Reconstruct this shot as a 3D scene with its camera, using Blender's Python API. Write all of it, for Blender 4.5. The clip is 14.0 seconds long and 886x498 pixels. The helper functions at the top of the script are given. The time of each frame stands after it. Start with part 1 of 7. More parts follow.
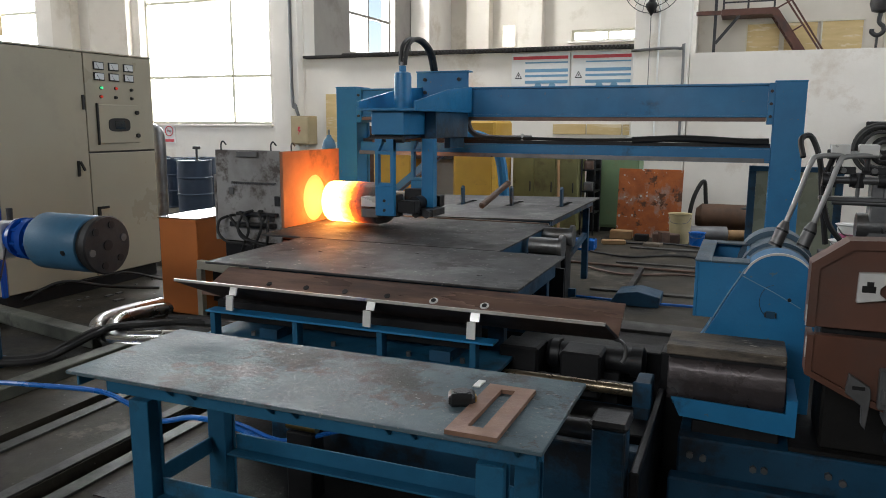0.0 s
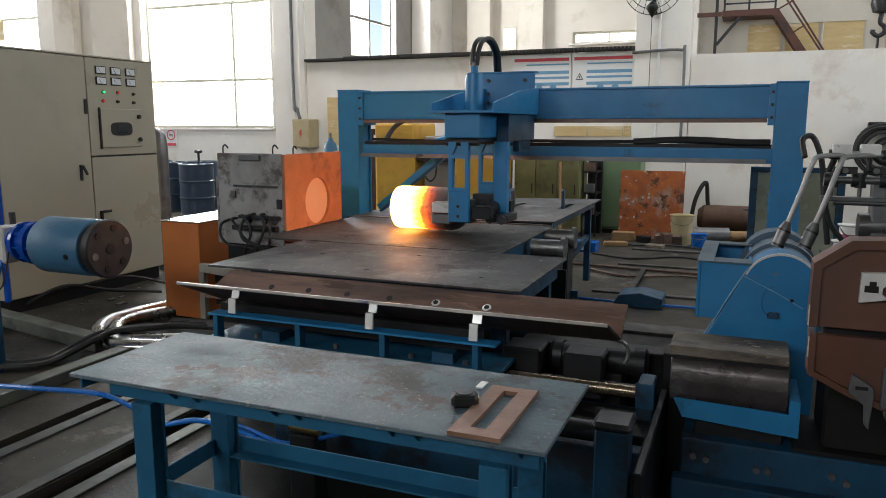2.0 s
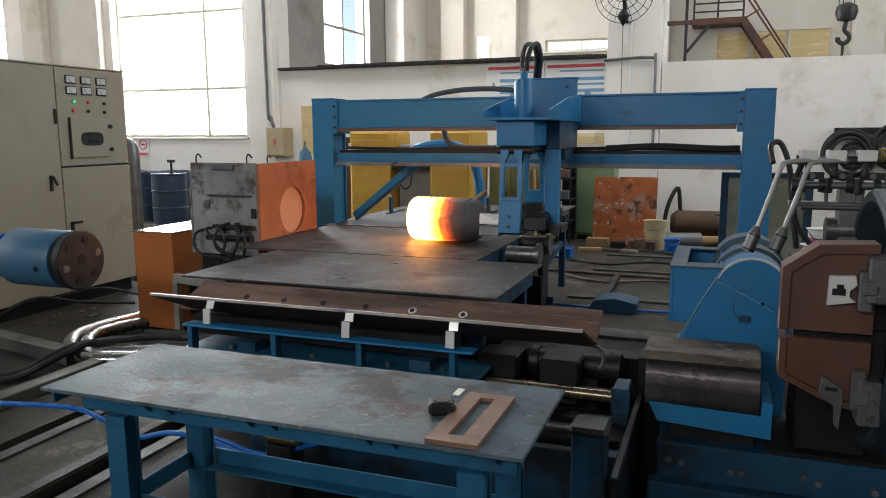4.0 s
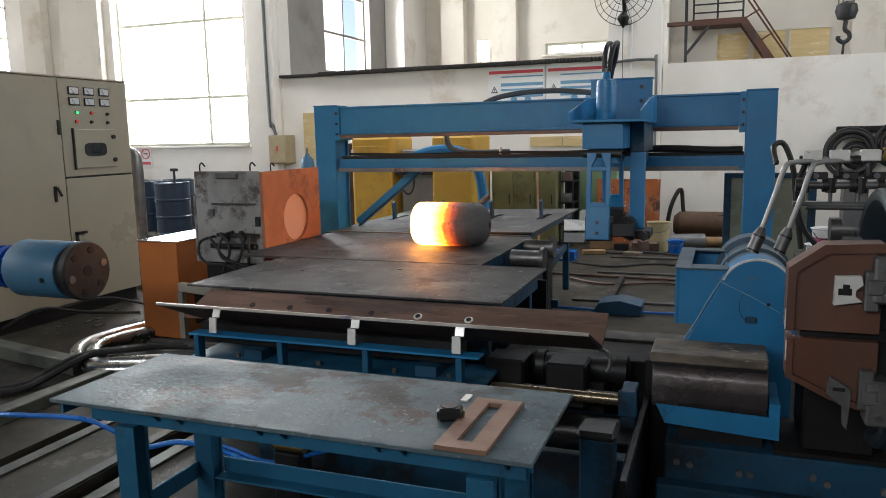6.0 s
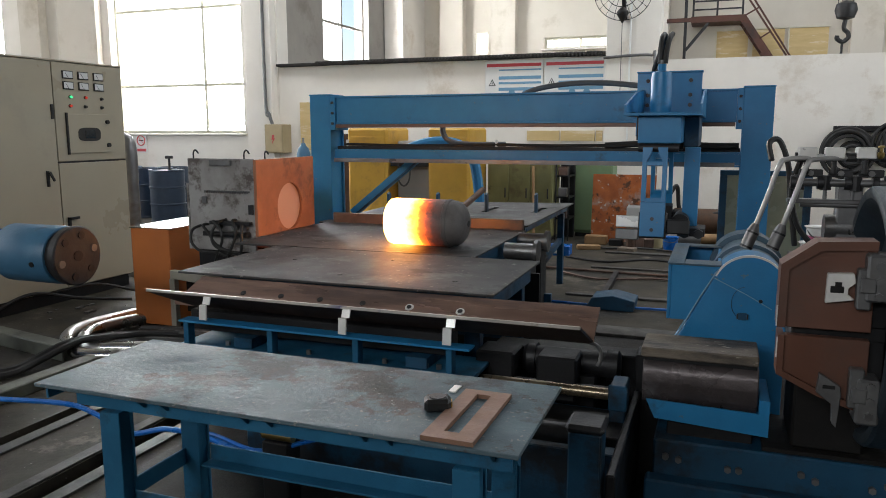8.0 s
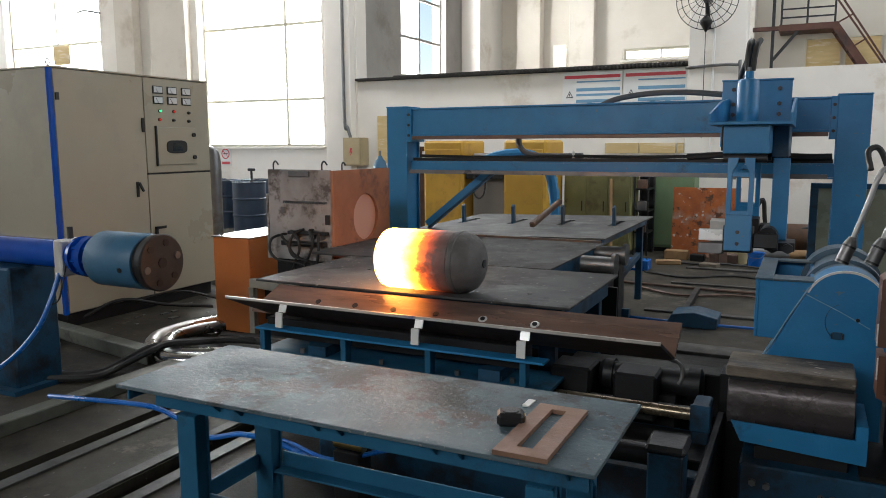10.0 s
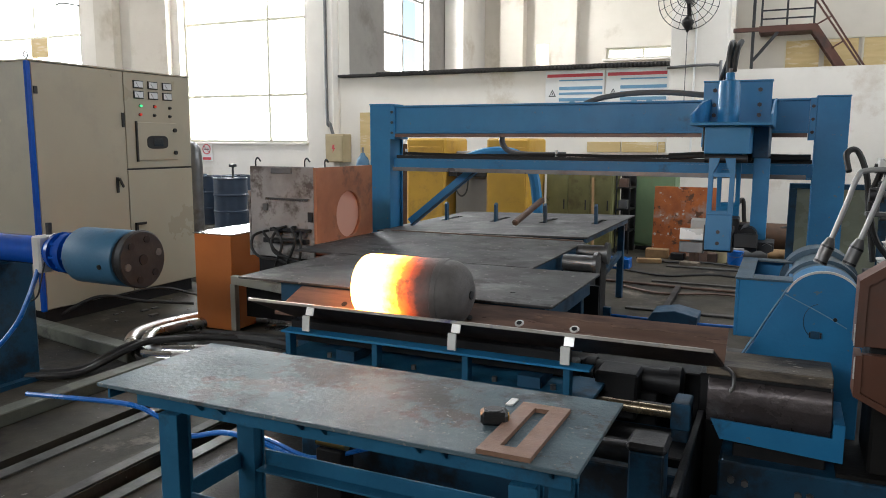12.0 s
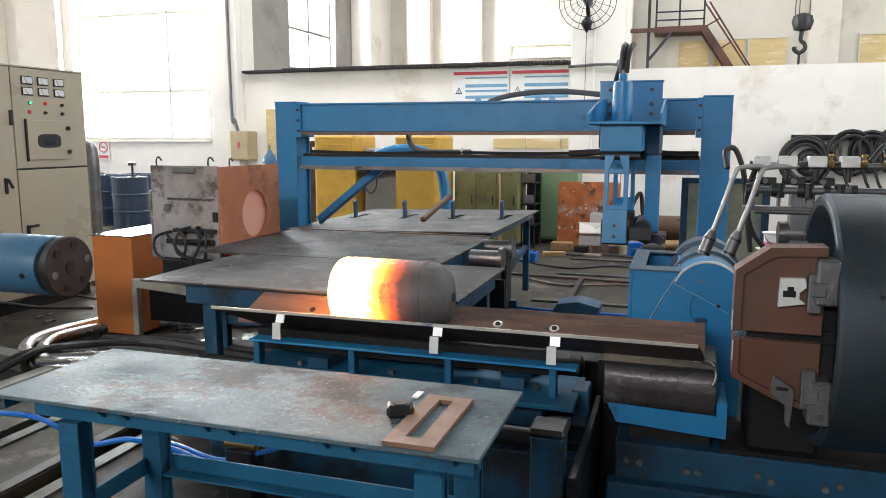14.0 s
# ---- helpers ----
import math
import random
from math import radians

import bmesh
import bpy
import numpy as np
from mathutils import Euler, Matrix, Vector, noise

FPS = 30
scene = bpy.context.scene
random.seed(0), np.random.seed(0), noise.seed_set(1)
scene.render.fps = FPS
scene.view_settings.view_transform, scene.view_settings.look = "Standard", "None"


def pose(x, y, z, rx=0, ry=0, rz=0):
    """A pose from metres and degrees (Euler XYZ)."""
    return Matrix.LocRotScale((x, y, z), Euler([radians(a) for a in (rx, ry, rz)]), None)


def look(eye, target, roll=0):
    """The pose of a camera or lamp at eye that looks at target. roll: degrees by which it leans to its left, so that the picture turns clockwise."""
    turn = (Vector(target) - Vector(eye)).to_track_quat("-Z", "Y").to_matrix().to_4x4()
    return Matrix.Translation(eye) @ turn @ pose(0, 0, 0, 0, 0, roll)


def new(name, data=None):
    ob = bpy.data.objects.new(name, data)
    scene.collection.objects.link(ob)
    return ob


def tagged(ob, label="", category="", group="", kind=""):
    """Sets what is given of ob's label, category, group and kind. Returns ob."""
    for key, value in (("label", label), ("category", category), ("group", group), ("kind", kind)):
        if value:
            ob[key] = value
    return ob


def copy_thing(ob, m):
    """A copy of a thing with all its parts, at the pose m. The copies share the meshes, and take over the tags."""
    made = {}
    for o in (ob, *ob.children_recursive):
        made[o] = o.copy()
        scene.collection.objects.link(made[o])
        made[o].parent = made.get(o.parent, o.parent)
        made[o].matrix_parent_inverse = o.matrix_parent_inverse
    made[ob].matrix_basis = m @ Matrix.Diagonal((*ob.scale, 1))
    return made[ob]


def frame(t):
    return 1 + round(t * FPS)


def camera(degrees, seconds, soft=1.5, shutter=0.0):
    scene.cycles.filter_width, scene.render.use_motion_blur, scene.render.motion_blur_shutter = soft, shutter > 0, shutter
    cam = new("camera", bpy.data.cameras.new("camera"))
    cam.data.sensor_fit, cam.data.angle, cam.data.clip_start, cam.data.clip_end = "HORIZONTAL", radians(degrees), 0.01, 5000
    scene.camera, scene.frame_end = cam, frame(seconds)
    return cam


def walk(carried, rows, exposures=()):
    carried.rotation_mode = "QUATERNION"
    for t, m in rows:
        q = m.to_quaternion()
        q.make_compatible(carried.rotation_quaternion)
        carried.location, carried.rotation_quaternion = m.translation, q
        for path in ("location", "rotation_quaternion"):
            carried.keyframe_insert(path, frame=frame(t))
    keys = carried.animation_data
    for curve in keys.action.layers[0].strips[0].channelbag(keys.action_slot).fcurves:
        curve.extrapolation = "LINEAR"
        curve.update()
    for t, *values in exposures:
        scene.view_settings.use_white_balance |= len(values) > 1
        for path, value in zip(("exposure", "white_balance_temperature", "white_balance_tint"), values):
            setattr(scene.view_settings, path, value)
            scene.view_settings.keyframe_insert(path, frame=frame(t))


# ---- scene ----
cam = camera(61.4, 14.0, soft=0.9)
# seconds, x, y, z about the standing eye, yaw, pitch, roll
PATH = [(0.0, 0.0, 0.0, -0.0, 0.102, -9.597, -0.302),
        (0.5, 0.0, 0.005, -0.002, 0.028, -10.059, -0.164),
        (1.0, -0.003, 0.004, -0.002, 0.033, -9.799, -0.104),
        (1.5, 0.0, 0.001, -0.004, 0.286, -9.53, -0.087),
        (2.0, 0.001, -0.003, -0.003, 0.209, -9.388, -0.025),
        (2.5, 0.002, -0.01, -0.003, 0.04, -9.388, -0.017),
        (3.0, 0.002, -0.006, -0.003, -0.34, -9.074, -0.07),
        (3.5, 0.006, -0.008, -0.002, -1.377, -8.975, -0.084),
        (6.0, 0.0, -0.018, 0.006, -1.603, -8.484, 1.165),
        (6.5, 0.005, 0.005, -0.007, -1.57, -8.904, 0.44),
        (7.0, 0.007, 0.008, -0.008, -2.233, -9.216, -0.242),
        (7.5, 0.007, 0.004, -0.007, -2.12, -9.206, -0.189),
        (8.0, 0.007, 0.002, -0.006, -1.783, -9.019, 0.101),
        (8.5, 0.007, 0.001, -0.005, 0.113, -8.789, 0.496),
        (9.0, 0.003, 0.019, -0.015, 3.473, -8.301, 0.745),
        (11.5, -0.018, 0.048, -0.029, 3.971, -7.674, -0.059),
        (12.0, -0.014, 0.036, -0.019, 2.638, -8.185, -0.226),
        (12.5, -0.009, 0.043, -0.022, 1.617, -8.105, -0.298),
        (13.0, 0.012, 0.058, -0.02, -2.613, -8.374, -0.107),
        (13.5, 0.032, -0.004, -0.003, -4.079, -8.548, 0.053),
        (14.0, 0.032, -0.013, -0.003, -4.2, -8.474, -0.073)]
walk(cam, [(t, pose(x, y, 1.55 + z, 90 + p, r, yw + 22)) for t, x, y, z, yw, p, r in PATH],
     exposures=[(0.0, 0.18), (9.2, 0.22), (11.4, 0.15), (12.0, 0.42), (12.6, 0.28), (13.0, 0.40), (13.5, 0.42), (14.0, 1.0)])

# ---- light ----
world = bpy.data.worlds.new("world")
scene.world = world
world.use_nodes = True
wn = world.node_tree.nodes
sky = wn.new("ShaderNodeTexSky")
sky.sky_type, sky.sun_disc = "NISHITA", False
sky.sun_elevation, sky.sun_rotation = radians(48), radians(300)
world.node_tree.links.new(sky.outputs[0], wn["Background"].inputs[0])
wn["Background"].inputs[1].default_value = 0.12


def daylight(name, x, y, z, w, h, target, power, color=(0.97, 0.99, 1.0)):
    """The sky's light through one window opening, seen or assumed out of view."""
    d = bpy.data.lights.new(name, "AREA")
    d.shape, d.size, d.size_y, d.energy, d.color = "RECTANGLE", w, h, power, color
    ob = new(name, d)
    ob.matrix_world = look((x, y, z), target)
    return ob


daylight("daylight_tall_window", -9.75, 12.45, 4.0, 3.1, 5.0, (-9.75, 0, 4.0), 900)
daylight("daylight_far_window", -15.9, 12.45, 4.0, 3.2, 5.0, (-15.9, 0, 4.0), 900)
daylight("daylight_side_window", -8.4, 14.75, 4.4, 3.6, 3.8, (0, 14.75, 4.4), 800)
daylight("daylight_slit", -3.9, 18.6, 3.7, 4.6, 1.2, (-3.9, 0, 3.7), 70)
# Fill lamps added in assumed wall and roof openings, all out of view.
daylight("fill_west", -20.6, 4.0, 4.5, 14.0, 4.0, (0, 4.0, 4.5), 620)
daylight("fill_east", 10.6, 7.0, 5.0, 14.0, 3.0, (0, 7.0, 3.5), 380)
daylight("fill_south", -3.5, -8.4, 5.4, 8.0, 2.2, (-1.8, 6.0, 1.6), 430)
daylight("fill_roof", -2.0, 9.6, 7.15, 16.0, 1.6, (-2.0, 9.6, 0), 400)
daylight("fill_rear_roof", 1.0, 15.0, 7.15, 14.0, 1.6, (1.0, 15.0, 0), 120)


# ---- materials ----
def rgba(c):
    return (c[0], c[1], c[2], 1.0)


def mat(name, a, b=None, rough=0.5, metal=0.0, scale=6.0, detail=6.0, stain=None, stain_scale=1.3, stain_at=0.56, stain_soft=0.13,
        bump=0.15, bump_scale=60.0, rough_var=0.15, random_amount=0.0, coat=0.0, stretch=(1, 1, 1),
        patch=None, patch_scale=5.0, patch_at=0.6, patch_soft=0.05, specks=None, specks_scale=55.0, specks_at=0.66, gloss=0.5):
    """A painted, metal or mineral surface: two colours mixed by fine noise, larger stains, rust patches, specks, bump and uneven gloss."""
    m = bpy.data.materials.new(name)
    m.use_nodes = True
    n, k = m.node_tree.nodes, m.node_tree.links
    p = n["Principled BSDF"]
    b = b or tuple(c * 0.75 for c in a)
    tc = n.new("ShaderNodeTexCoord")
    mp = n.new("ShaderNodeMapping")
    mp.inputs["Scale"].default_value = stretch
    k.new(tc.outputs["Object"], mp.inputs[0])
    info = n.new("ShaderNodeObjectInfo")
    off = n.new("ShaderNodeVectorMath")
    off.operation = "MULTIPLY_ADD"
    off.inputs[1].default_value = (7.0, 3.0, 5.0)
    comb = n.new("ShaderNodeCombineXYZ")
    for i in range(3):
        k.new(info.outputs["Random"], comb.inputs[i])
    k.new(comb.outputs[0], off.inputs[0])
    k.new(mp.outputs[0], off.inputs[2])
    v = off.outputs[0]

    def tex(s, d, r=0.6):
        t = n.new("ShaderNodeTexNoise")
        t.inputs["Scale"].default_value, t.inputs["Detail"].default_value, t.inputs["Roughness"].default_value = s, d, r
        k.new(v, t.inputs["Vector"])
        return t.outputs["Fac"]

    def ramp(fac, lo, hi):
        r = n.new("ShaderNodeMapRange")
        r.inputs["From Min"].default_value, r.inputs["From Max"].default_value = lo, hi
        k.new(fac, r.inputs["Value"])
        return r.outputs[0]

    def mix(fac, x, y):
        q = n.new("ShaderNodeMix")
        q.data_type = "RGBA"
        k.new(fac, q.inputs["Factor"])
        for sock, val in ((q.inputs["A"], x), (q.inputs["B"], y)):
            if isinstance(val, tuple):
                sock.default_value = rgba(val)
            else:
                k.new(val, sock)
        return q.outputs["Result"]

    fine = tex(scale, detail)
    col = mix(ramp(fine, 0.32, 0.68), a, b)
    if stain:
        big = tex(stain_scale, 8.0, 0.7)
        col = mix(ramp(big, stain_at, stain_at + stain_soft), col, stain)
    if patch:
        col = mix(ramp(tex(patch_scale, 10.0, 0.72), patch_at, patch_at + patch_soft), col, patch)
    if specks:
        col = mix(ramp(tex(specks_scale, 3.0, 0.5), specks_at, specks_at + 0.03), col, specks)
    if random_amount:
        hsv = n.new("ShaderNodeHueSaturation")
        mr = n.new("ShaderNodeMapRange")
        mr.inputs["To Min"].default_value, mr.inputs["To Max"].default_value = 1 - random_amount, 1 + random_amount
        k.new(info.outputs["Random"], mr.inputs["Value"])
        k.new(mr.outputs[0], hsv.inputs["Value"])
        k.new(col, hsv.inputs["Color"])
        col = hsv.outputs[0]
    k.new(col, p.inputs["Base Color"])
    rr = n.new("ShaderNodeMapRange")
    rr.inputs["To Min"].default_value, rr.inputs["To Max"].default_value = max(rough - rough_var, 0.03), min(rough + rough_var, 1)
    k.new(ramp(tex(scale * 0.6, 5.0), 0.3, 0.7), rr.inputs["Value"])
    k.new(rr.outputs[0], p.inputs["Roughness"])
    p.inputs["Metallic"].default_value = metal
    p.inputs["Specular IOR Level"].default_value = gloss
    p.inputs["Coat Weight"].default_value = coat
    if bump:
        bp = n.new("ShaderNodeBump")
        bp.inputs["Strength"].default_value, bp.inputs["Distance"].default_value = bump, 0.01
        k.new(tex(bump_scale, 6.0), bp.inputs["Height"])
        k.new(bp.outputs[0], p.inputs["Normal"])
    return m


def glow(name, color, strength, base=(0.05, 0.05, 0.05)):
    m = bpy.data.materials.new(name)
    m.use_nodes = True
    p = m.node_tree.nodes["Principled BSDF"]
    p.inputs["Base Color"].default_value = rgba(base)
    p.inputs["Emission Color"].default_value, p.inputs["Emission Strength"].default_value = rgba(color), strength
    return m


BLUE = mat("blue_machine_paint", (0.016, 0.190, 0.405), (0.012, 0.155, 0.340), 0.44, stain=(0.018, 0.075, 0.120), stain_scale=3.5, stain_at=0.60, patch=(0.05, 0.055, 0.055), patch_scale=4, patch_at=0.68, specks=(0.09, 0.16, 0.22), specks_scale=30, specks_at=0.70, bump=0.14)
# Darker BLUE for frames and bases, with their shade put into the colour.
BLUE_DARK = mat("dark_blue_paint", (0.006, 0.062, 0.125), (0.003, 0.040, 0.085), 0.5, stain=(0.007, 0.012, 0.018), stain_scale=3, stain_at=0.5)
BLUE_GLOSS = mat("glossy_blue_enamel", (0.005, 0.075, 0.40), (0.004, 0.06, 0.34), 0.16, bump=0.03, rough_var=0.06)
BLUE_GREY = mat("greyish_blue_paint", (0.045, 0.14, 0.24), (0.035, 0.115, 0.20), 0.45, stain=(0.05, 0.07, 0.09), stain_scale=5)
NAVY = mat("navy_drum_paint", (0.018, 0.035, 0.065), (0.012, 0.026, 0.05), 0.4, stain=(0.06, 0.07, 0.08), stain_at=0.63)
PLATE = mat("worn_table_plate", (0.094, 0.140, 0.162), (0.060, 0.092, 0.108), 0.66, 0.0, scale=6, detail=9, stain=(0.046, 0.050, 0.050), stain_scale=2.8, stain_at=0.54, stain_soft=0.07, bump=0.25, bump_scale=60, rough_var=0.16, patch=(0.054, 0.050, 0.046), patch_scale=4, patch_at=0.565, patch_soft=0.05, specks=(0.17, 0.18, 0.18), specks_scale=70, specks_at=0.66, gloss=0.33)
DECK = mat("scaled_steel_deck", (0.066, 0.066, 0.066), (0.036, 0.035, 0.036), 0.66, 0.05, scale=6, detail=9, stain=(0.125, 0.128, 0.130), stain_scale=2.4, stain_at=0.55, stain_soft=0.10, bump=0.15, bump_scale=45, rough_var=0.14, patch=(0.016, 0.015, 0.014), patch_scale=2.6, patch_at=0.555, patch_soft=0.06, specks=(0.20, 0.19, 0.18), specks_scale=34, specks_at=0.67, gloss=0.36)
RUST = mat("brown_heated_steel", (0.165, 0.100, 0.074), (0.105, 0.068, 0.054), 0.45, 0.4, scale=7, stain=(0.075, 0.058, 0.055), stain_scale=2.5, bump=0.12)
RUST_PLATE = mat("orange_rust", (0.46, 0.13, 0.03), (0.30, 0.085, 0.025), 0.8, scale=7, stain=(0.34, 0.27, 0.24), stain_scale=2.6, stain_at=0.54, bump=0.3, patch=(0.09, 0.04, 0.02), patch_scale=3.4, patch_at=0.56, specks=(0.5, 0.46, 0.42), specks_scale=16, specks_at=0.66)
# Noise stretched along x draws lengthwise sheen streaks into the colour.
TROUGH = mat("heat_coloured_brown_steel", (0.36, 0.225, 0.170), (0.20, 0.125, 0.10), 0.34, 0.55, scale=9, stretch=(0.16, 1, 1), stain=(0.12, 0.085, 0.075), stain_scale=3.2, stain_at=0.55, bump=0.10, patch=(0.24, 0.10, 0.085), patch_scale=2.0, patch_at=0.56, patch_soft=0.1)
# Darker TROUGH: the shade on the front flange's outer face, as colour.
TROUGH_SHADED = mat("shaded_brown_steel", (0.070, 0.046, 0.038), (0.045, 0.032, 0.028), 0.5, 0.4, scale=6, stain=(0.025, 0.022, 0.022), bump=0.12)
CHARRED_WOOD = mat("charred_brown_wood", (0.10, 0.048, 0.024), (0.06, 0.03, 0.018), 0.75, scale=9, stain=(0.05, 0.028, 0.02), stain_scale=7, bump=0.5)
# Near-black that holds both oil and the shade under the machines.
OIL_AND_SHADE = mat("oil_and_shade_black", (0.010, 0.009, 0.008), (0.006, 0.006, 0.006), 0.6, scale=5, stain=(0.018, 0.016, 0.013), stain_scale=2.0, stain_at=0.58, bump=0.25, rough_var=0.15, gloss=0.25)
OILY_ROD = mat("oily_brown_rod", (0.30, 0.24, 0.16), (0.16, 0.13, 0.09), 0.3, 0.8, scale=9, bump=0.05)
BROWN_PAINT = mat("brown_primer_shell", (0.125, 0.050, 0.030), (0.095, 0.040, 0.025), 0.42, scale=5, stain=(0.085, 0.048, 0.036), bump=0.06)
DARK_STEEL = mat("dark_steel", (0.05, 0.05, 0.052), (0.028, 0.028, 0.03), 0.45, 0.6, stain=(0.09, 0.075, 0.06), stain_at=0.62)
STRIP = mat("dirty_floor_steel", (0.085, 0.082, 0.075), (0.050, 0.048, 0.044), 0.6, 0.3, stain=(0.03, 0.028, 0.026), stain_scale=3, stain_at=0.5)
SLOT = mat("slot_black", (0.010, 0.010, 0.009), (0.006, 0.006, 0.006), 0.95, rough_var=0.04)
# Black for greasy iron, and for panels that stand in for shade.
GREASE_AND_SHADE = mat("greasy_iron_and_shade_black", (0.011, 0.011, 0.012), (0.006, 0.006, 0.007), 0.5, 0.0, stain=(0.022, 0.018, 0.014), stain_scale=4, stain_at=0.6, gloss=0.35)
POLISHED = mat("polished_sheet", (0.70, 0.70, 0.69), (0.6, 0.6, 0.59), 0.12, 1.0, bump=0.04, rough_var=0.05)
STEEL = mat("bright_steel", (0.55, 0.55, 0.54), (0.42, 0.42, 0.42), 0.28, 1.0, bump=0.05)
CLIP_STEEL = mat("bare_bright_plate", (0.78, 0.77, 0.74), (0.62, 0.61, 0.58), 0.34, 0.3, bump=0.05)
EDGE_STEEL = mat("rubbed_edge_steel", (0.66, 0.62, 0.56), (0.50, 0.45, 0.40), 0.36, 0.5, scale=5, stain=(0.20, 0.19, 0.33), stain_scale=2.6, stain_at=0.57, stain_soft=0.06, patch=(0.34, 0.17, 0.08), patch_scale=3.1, patch_at=0.60, bump=0.05)
DULL_STEEL = mat("dull_grey_steel", (0.20, 0.20, 0.20), (0.13, 0.13, 0.13), 0.42, 0.7, stain=(0.10, 0.08, 0.06))
GREY_PANEL = mat("scorched_grey_board", (0.34, 0.33, 0.32), (0.22, 0.205, 0.195), 0.7, scale=5, stain=(0.10, 0.082, 0.072), stain_scale=3.2, stain_at=0.52, stain_soft=0.08, bump=0.25, patch=(0.52, 0.51, 0.50), patch_scale=2.6, patch_at=0.60, patch_soft=0.08)
HEAT_BOARD = mat("heat_stained_board", (0.40, 0.175, 0.095), (0.29, 0.125, 0.07), 0.8, scale=5, stain=(0.16, 0.085, 0.06), stain_scale=3.5, stain_at=0.56, bump=0.15, patch=(0.10, 0.06, 0.05), patch_scale=6, patch_at=0.66)
BEIGE = mat("beige_cabinet_paint", (0.385, 0.348, 0.262), (0.362, 0.326, 0.245), 0.38, scale=2, stain=(0.32, 0.29, 0.225), stain_scale=0.8, bump=0.03, bump_scale=200)
BLACK = mat("black_plastic", (0.012, 0.012, 0.012), (0.009, 0.009, 0.009), 0.4, bump=0.03)
RUBBER = mat("black_rubber", (0.022, 0.021, 0.020), (0.014, 0.014, 0.014), 0.6, stain=(0.06, 0.055, 0.05), stain_scale=6, stain_at=0.6)
GREY_HOSE = mat("grey_hose", (0.10, 0.10, 0.10), (0.075, 0.075, 0.075), 0.6)
BLUE_HOSE = mat("blue_air_hose", (0.01, 0.14, 0.50), (0.008, 0.11, 0.42), 0.3, bump=0.02)
ORANGE = mat("orange_primer", (0.54, 0.160, 0.030), (0.46, 0.135, 0.027), 0.55, scale=3, stain=(0.36, 0.10, 0.025), stain_scale=2.0, stain_at=0.58, bump=0.1, specks=(0.25, 0.08, 0.03), specks_scale=18, specks_at=0.70)
# BLUE darkened for the table's underside and trough base, shade in the colour.
BLUE_SHADED = mat("shaded_blue_paint", (0.013, 0.110, 0.205), (0.009, 0.082, 0.160), 0.6, gloss=0.3, stain=(0.014, 0.040, 0.062), stain_scale=3.5, stain_at=0.56, patch=(0.05, 0.05, 0.05), patch_scale=5, patch_at=0.66, bump=0.14)
WHITE_WALL = mat("whitewashed_plaster", (0.84, 0.80, 0.735), (0.78, 0.74, 0.675), 0.85, scale=2.0, stain=(0.60, 0.52, 0.42), stain_scale=0.7, stain_at=0.57, bump=0.25, bump_scale=25)
OLD_WALL = mat("old_cream_plaster", (0.68, 0.63, 0.55), (0.62, 0.57, 0.49), 0.9, scale=1.2, stain=(0.48, 0.42, 0.33), stain_scale=0.5, stain_at=0.55, bump=0.25, bump_scale=20)
ROOF = mat("dark_roof_boards", (0.20, 0.19, 0.175), (0.15, 0.14, 0.13), 0.9, scale=1.5)
GLOSSY_FLOOR = mat("glossy_floor", (0.03, 0.03, 0.028), (0.02, 0.02, 0.019), 0.06, bump=0.02, rough_var=0.03)
GREY_WALL = mat("grey_render", (0.34, 0.32, 0.29), (0.28, 0.26, 0.24), 0.9, scale=1.5, stain=(0.22, 0.20, 0.18), stain_scale=0.8, bump=0.2)
CONCRETE = mat("oily_concrete", (0.062, 0.053, 0.039), (0.029, 0.026, 0.020), 0.8, scale=3.0, detail=9, stain=(0.017, 0.016, 0.015), stain_scale=1.6, stain_at=0.50, bump=0.3, bump_scale=30, rough_var=0.22, patch=(0.115, 0.100, 0.076), patch_scale=2.3, patch_at=0.60, patch_soft=0.06, specks=(0.16, 0.15, 0.13), specks_scale=30, specks_at=0.71, gloss=0.25)
KERB = mat("pale_green_channel_paint", (0.115, 0.122, 0.095), (0.075, 0.080, 0.063), 0.65, stain=(0.04, 0.04, 0.034), stain_scale=4, stain_at=0.53)
YELLOW = mat("chrome_yellow_paint", (0.58, 0.33, 0.032), (0.48, 0.27, 0.028), 0.5, scale=3, stain=(0.34, 0.19, 0.035), stain_scale=1.5, stain_at=0.55, patch=(0.14, 0.08, 0.03), patch_scale=3.2, patch_at=0.64)
YELLOW_BOARD = mat("yellowed_plywood", (0.66, 0.50, 0.25), (0.56, 0.41, 0.19), 0.7, scale=2, stretch=(1, 1, 6), patch=(0.72, 0.60, 0.40), patch_scale=1.5, patch_at=0.55)
GREEN = mat("faded_green_paint", (0.22, 0.215, 0.085), (0.155, 0.150, 0.06), 0.6, scale=3, stain=(0.11, 0.085, 0.04), stain_scale=2.4, stain_at=0.53, patch=(0.045, 0.036, 0.025), patch_scale=4, patch_at=0.62)
GREEN2 = mat("sage_green_paint", (0.19, 0.29, 0.15), (0.15, 0.24, 0.125), 0.6, scale=3, stain=(0.23, 0.21, 0.10), stain_scale=1.8)
WOOD = mat("raw_wood", (0.36, 0.22, 0.10), (0.25, 0.14, 0.065), 0.7, scale=5, stretch=(1, 1, 1), stain=(0.12, 0.07, 0.04), stain_scale=6)
DIRTY_WOOD = mat("oil_soaked_wood", (0.21, 0.17, 0.125), (0.12, 0.095, 0.07), 0.6, scale=8, stain=(0.045, 0.038, 0.033), stain_scale=5, stain_at=0.52, bump=0.4, specks=(0.34, 0.30, 0.24), specks_scale=30, specks_at=0.66, stretch=(0.35, 1, 1))
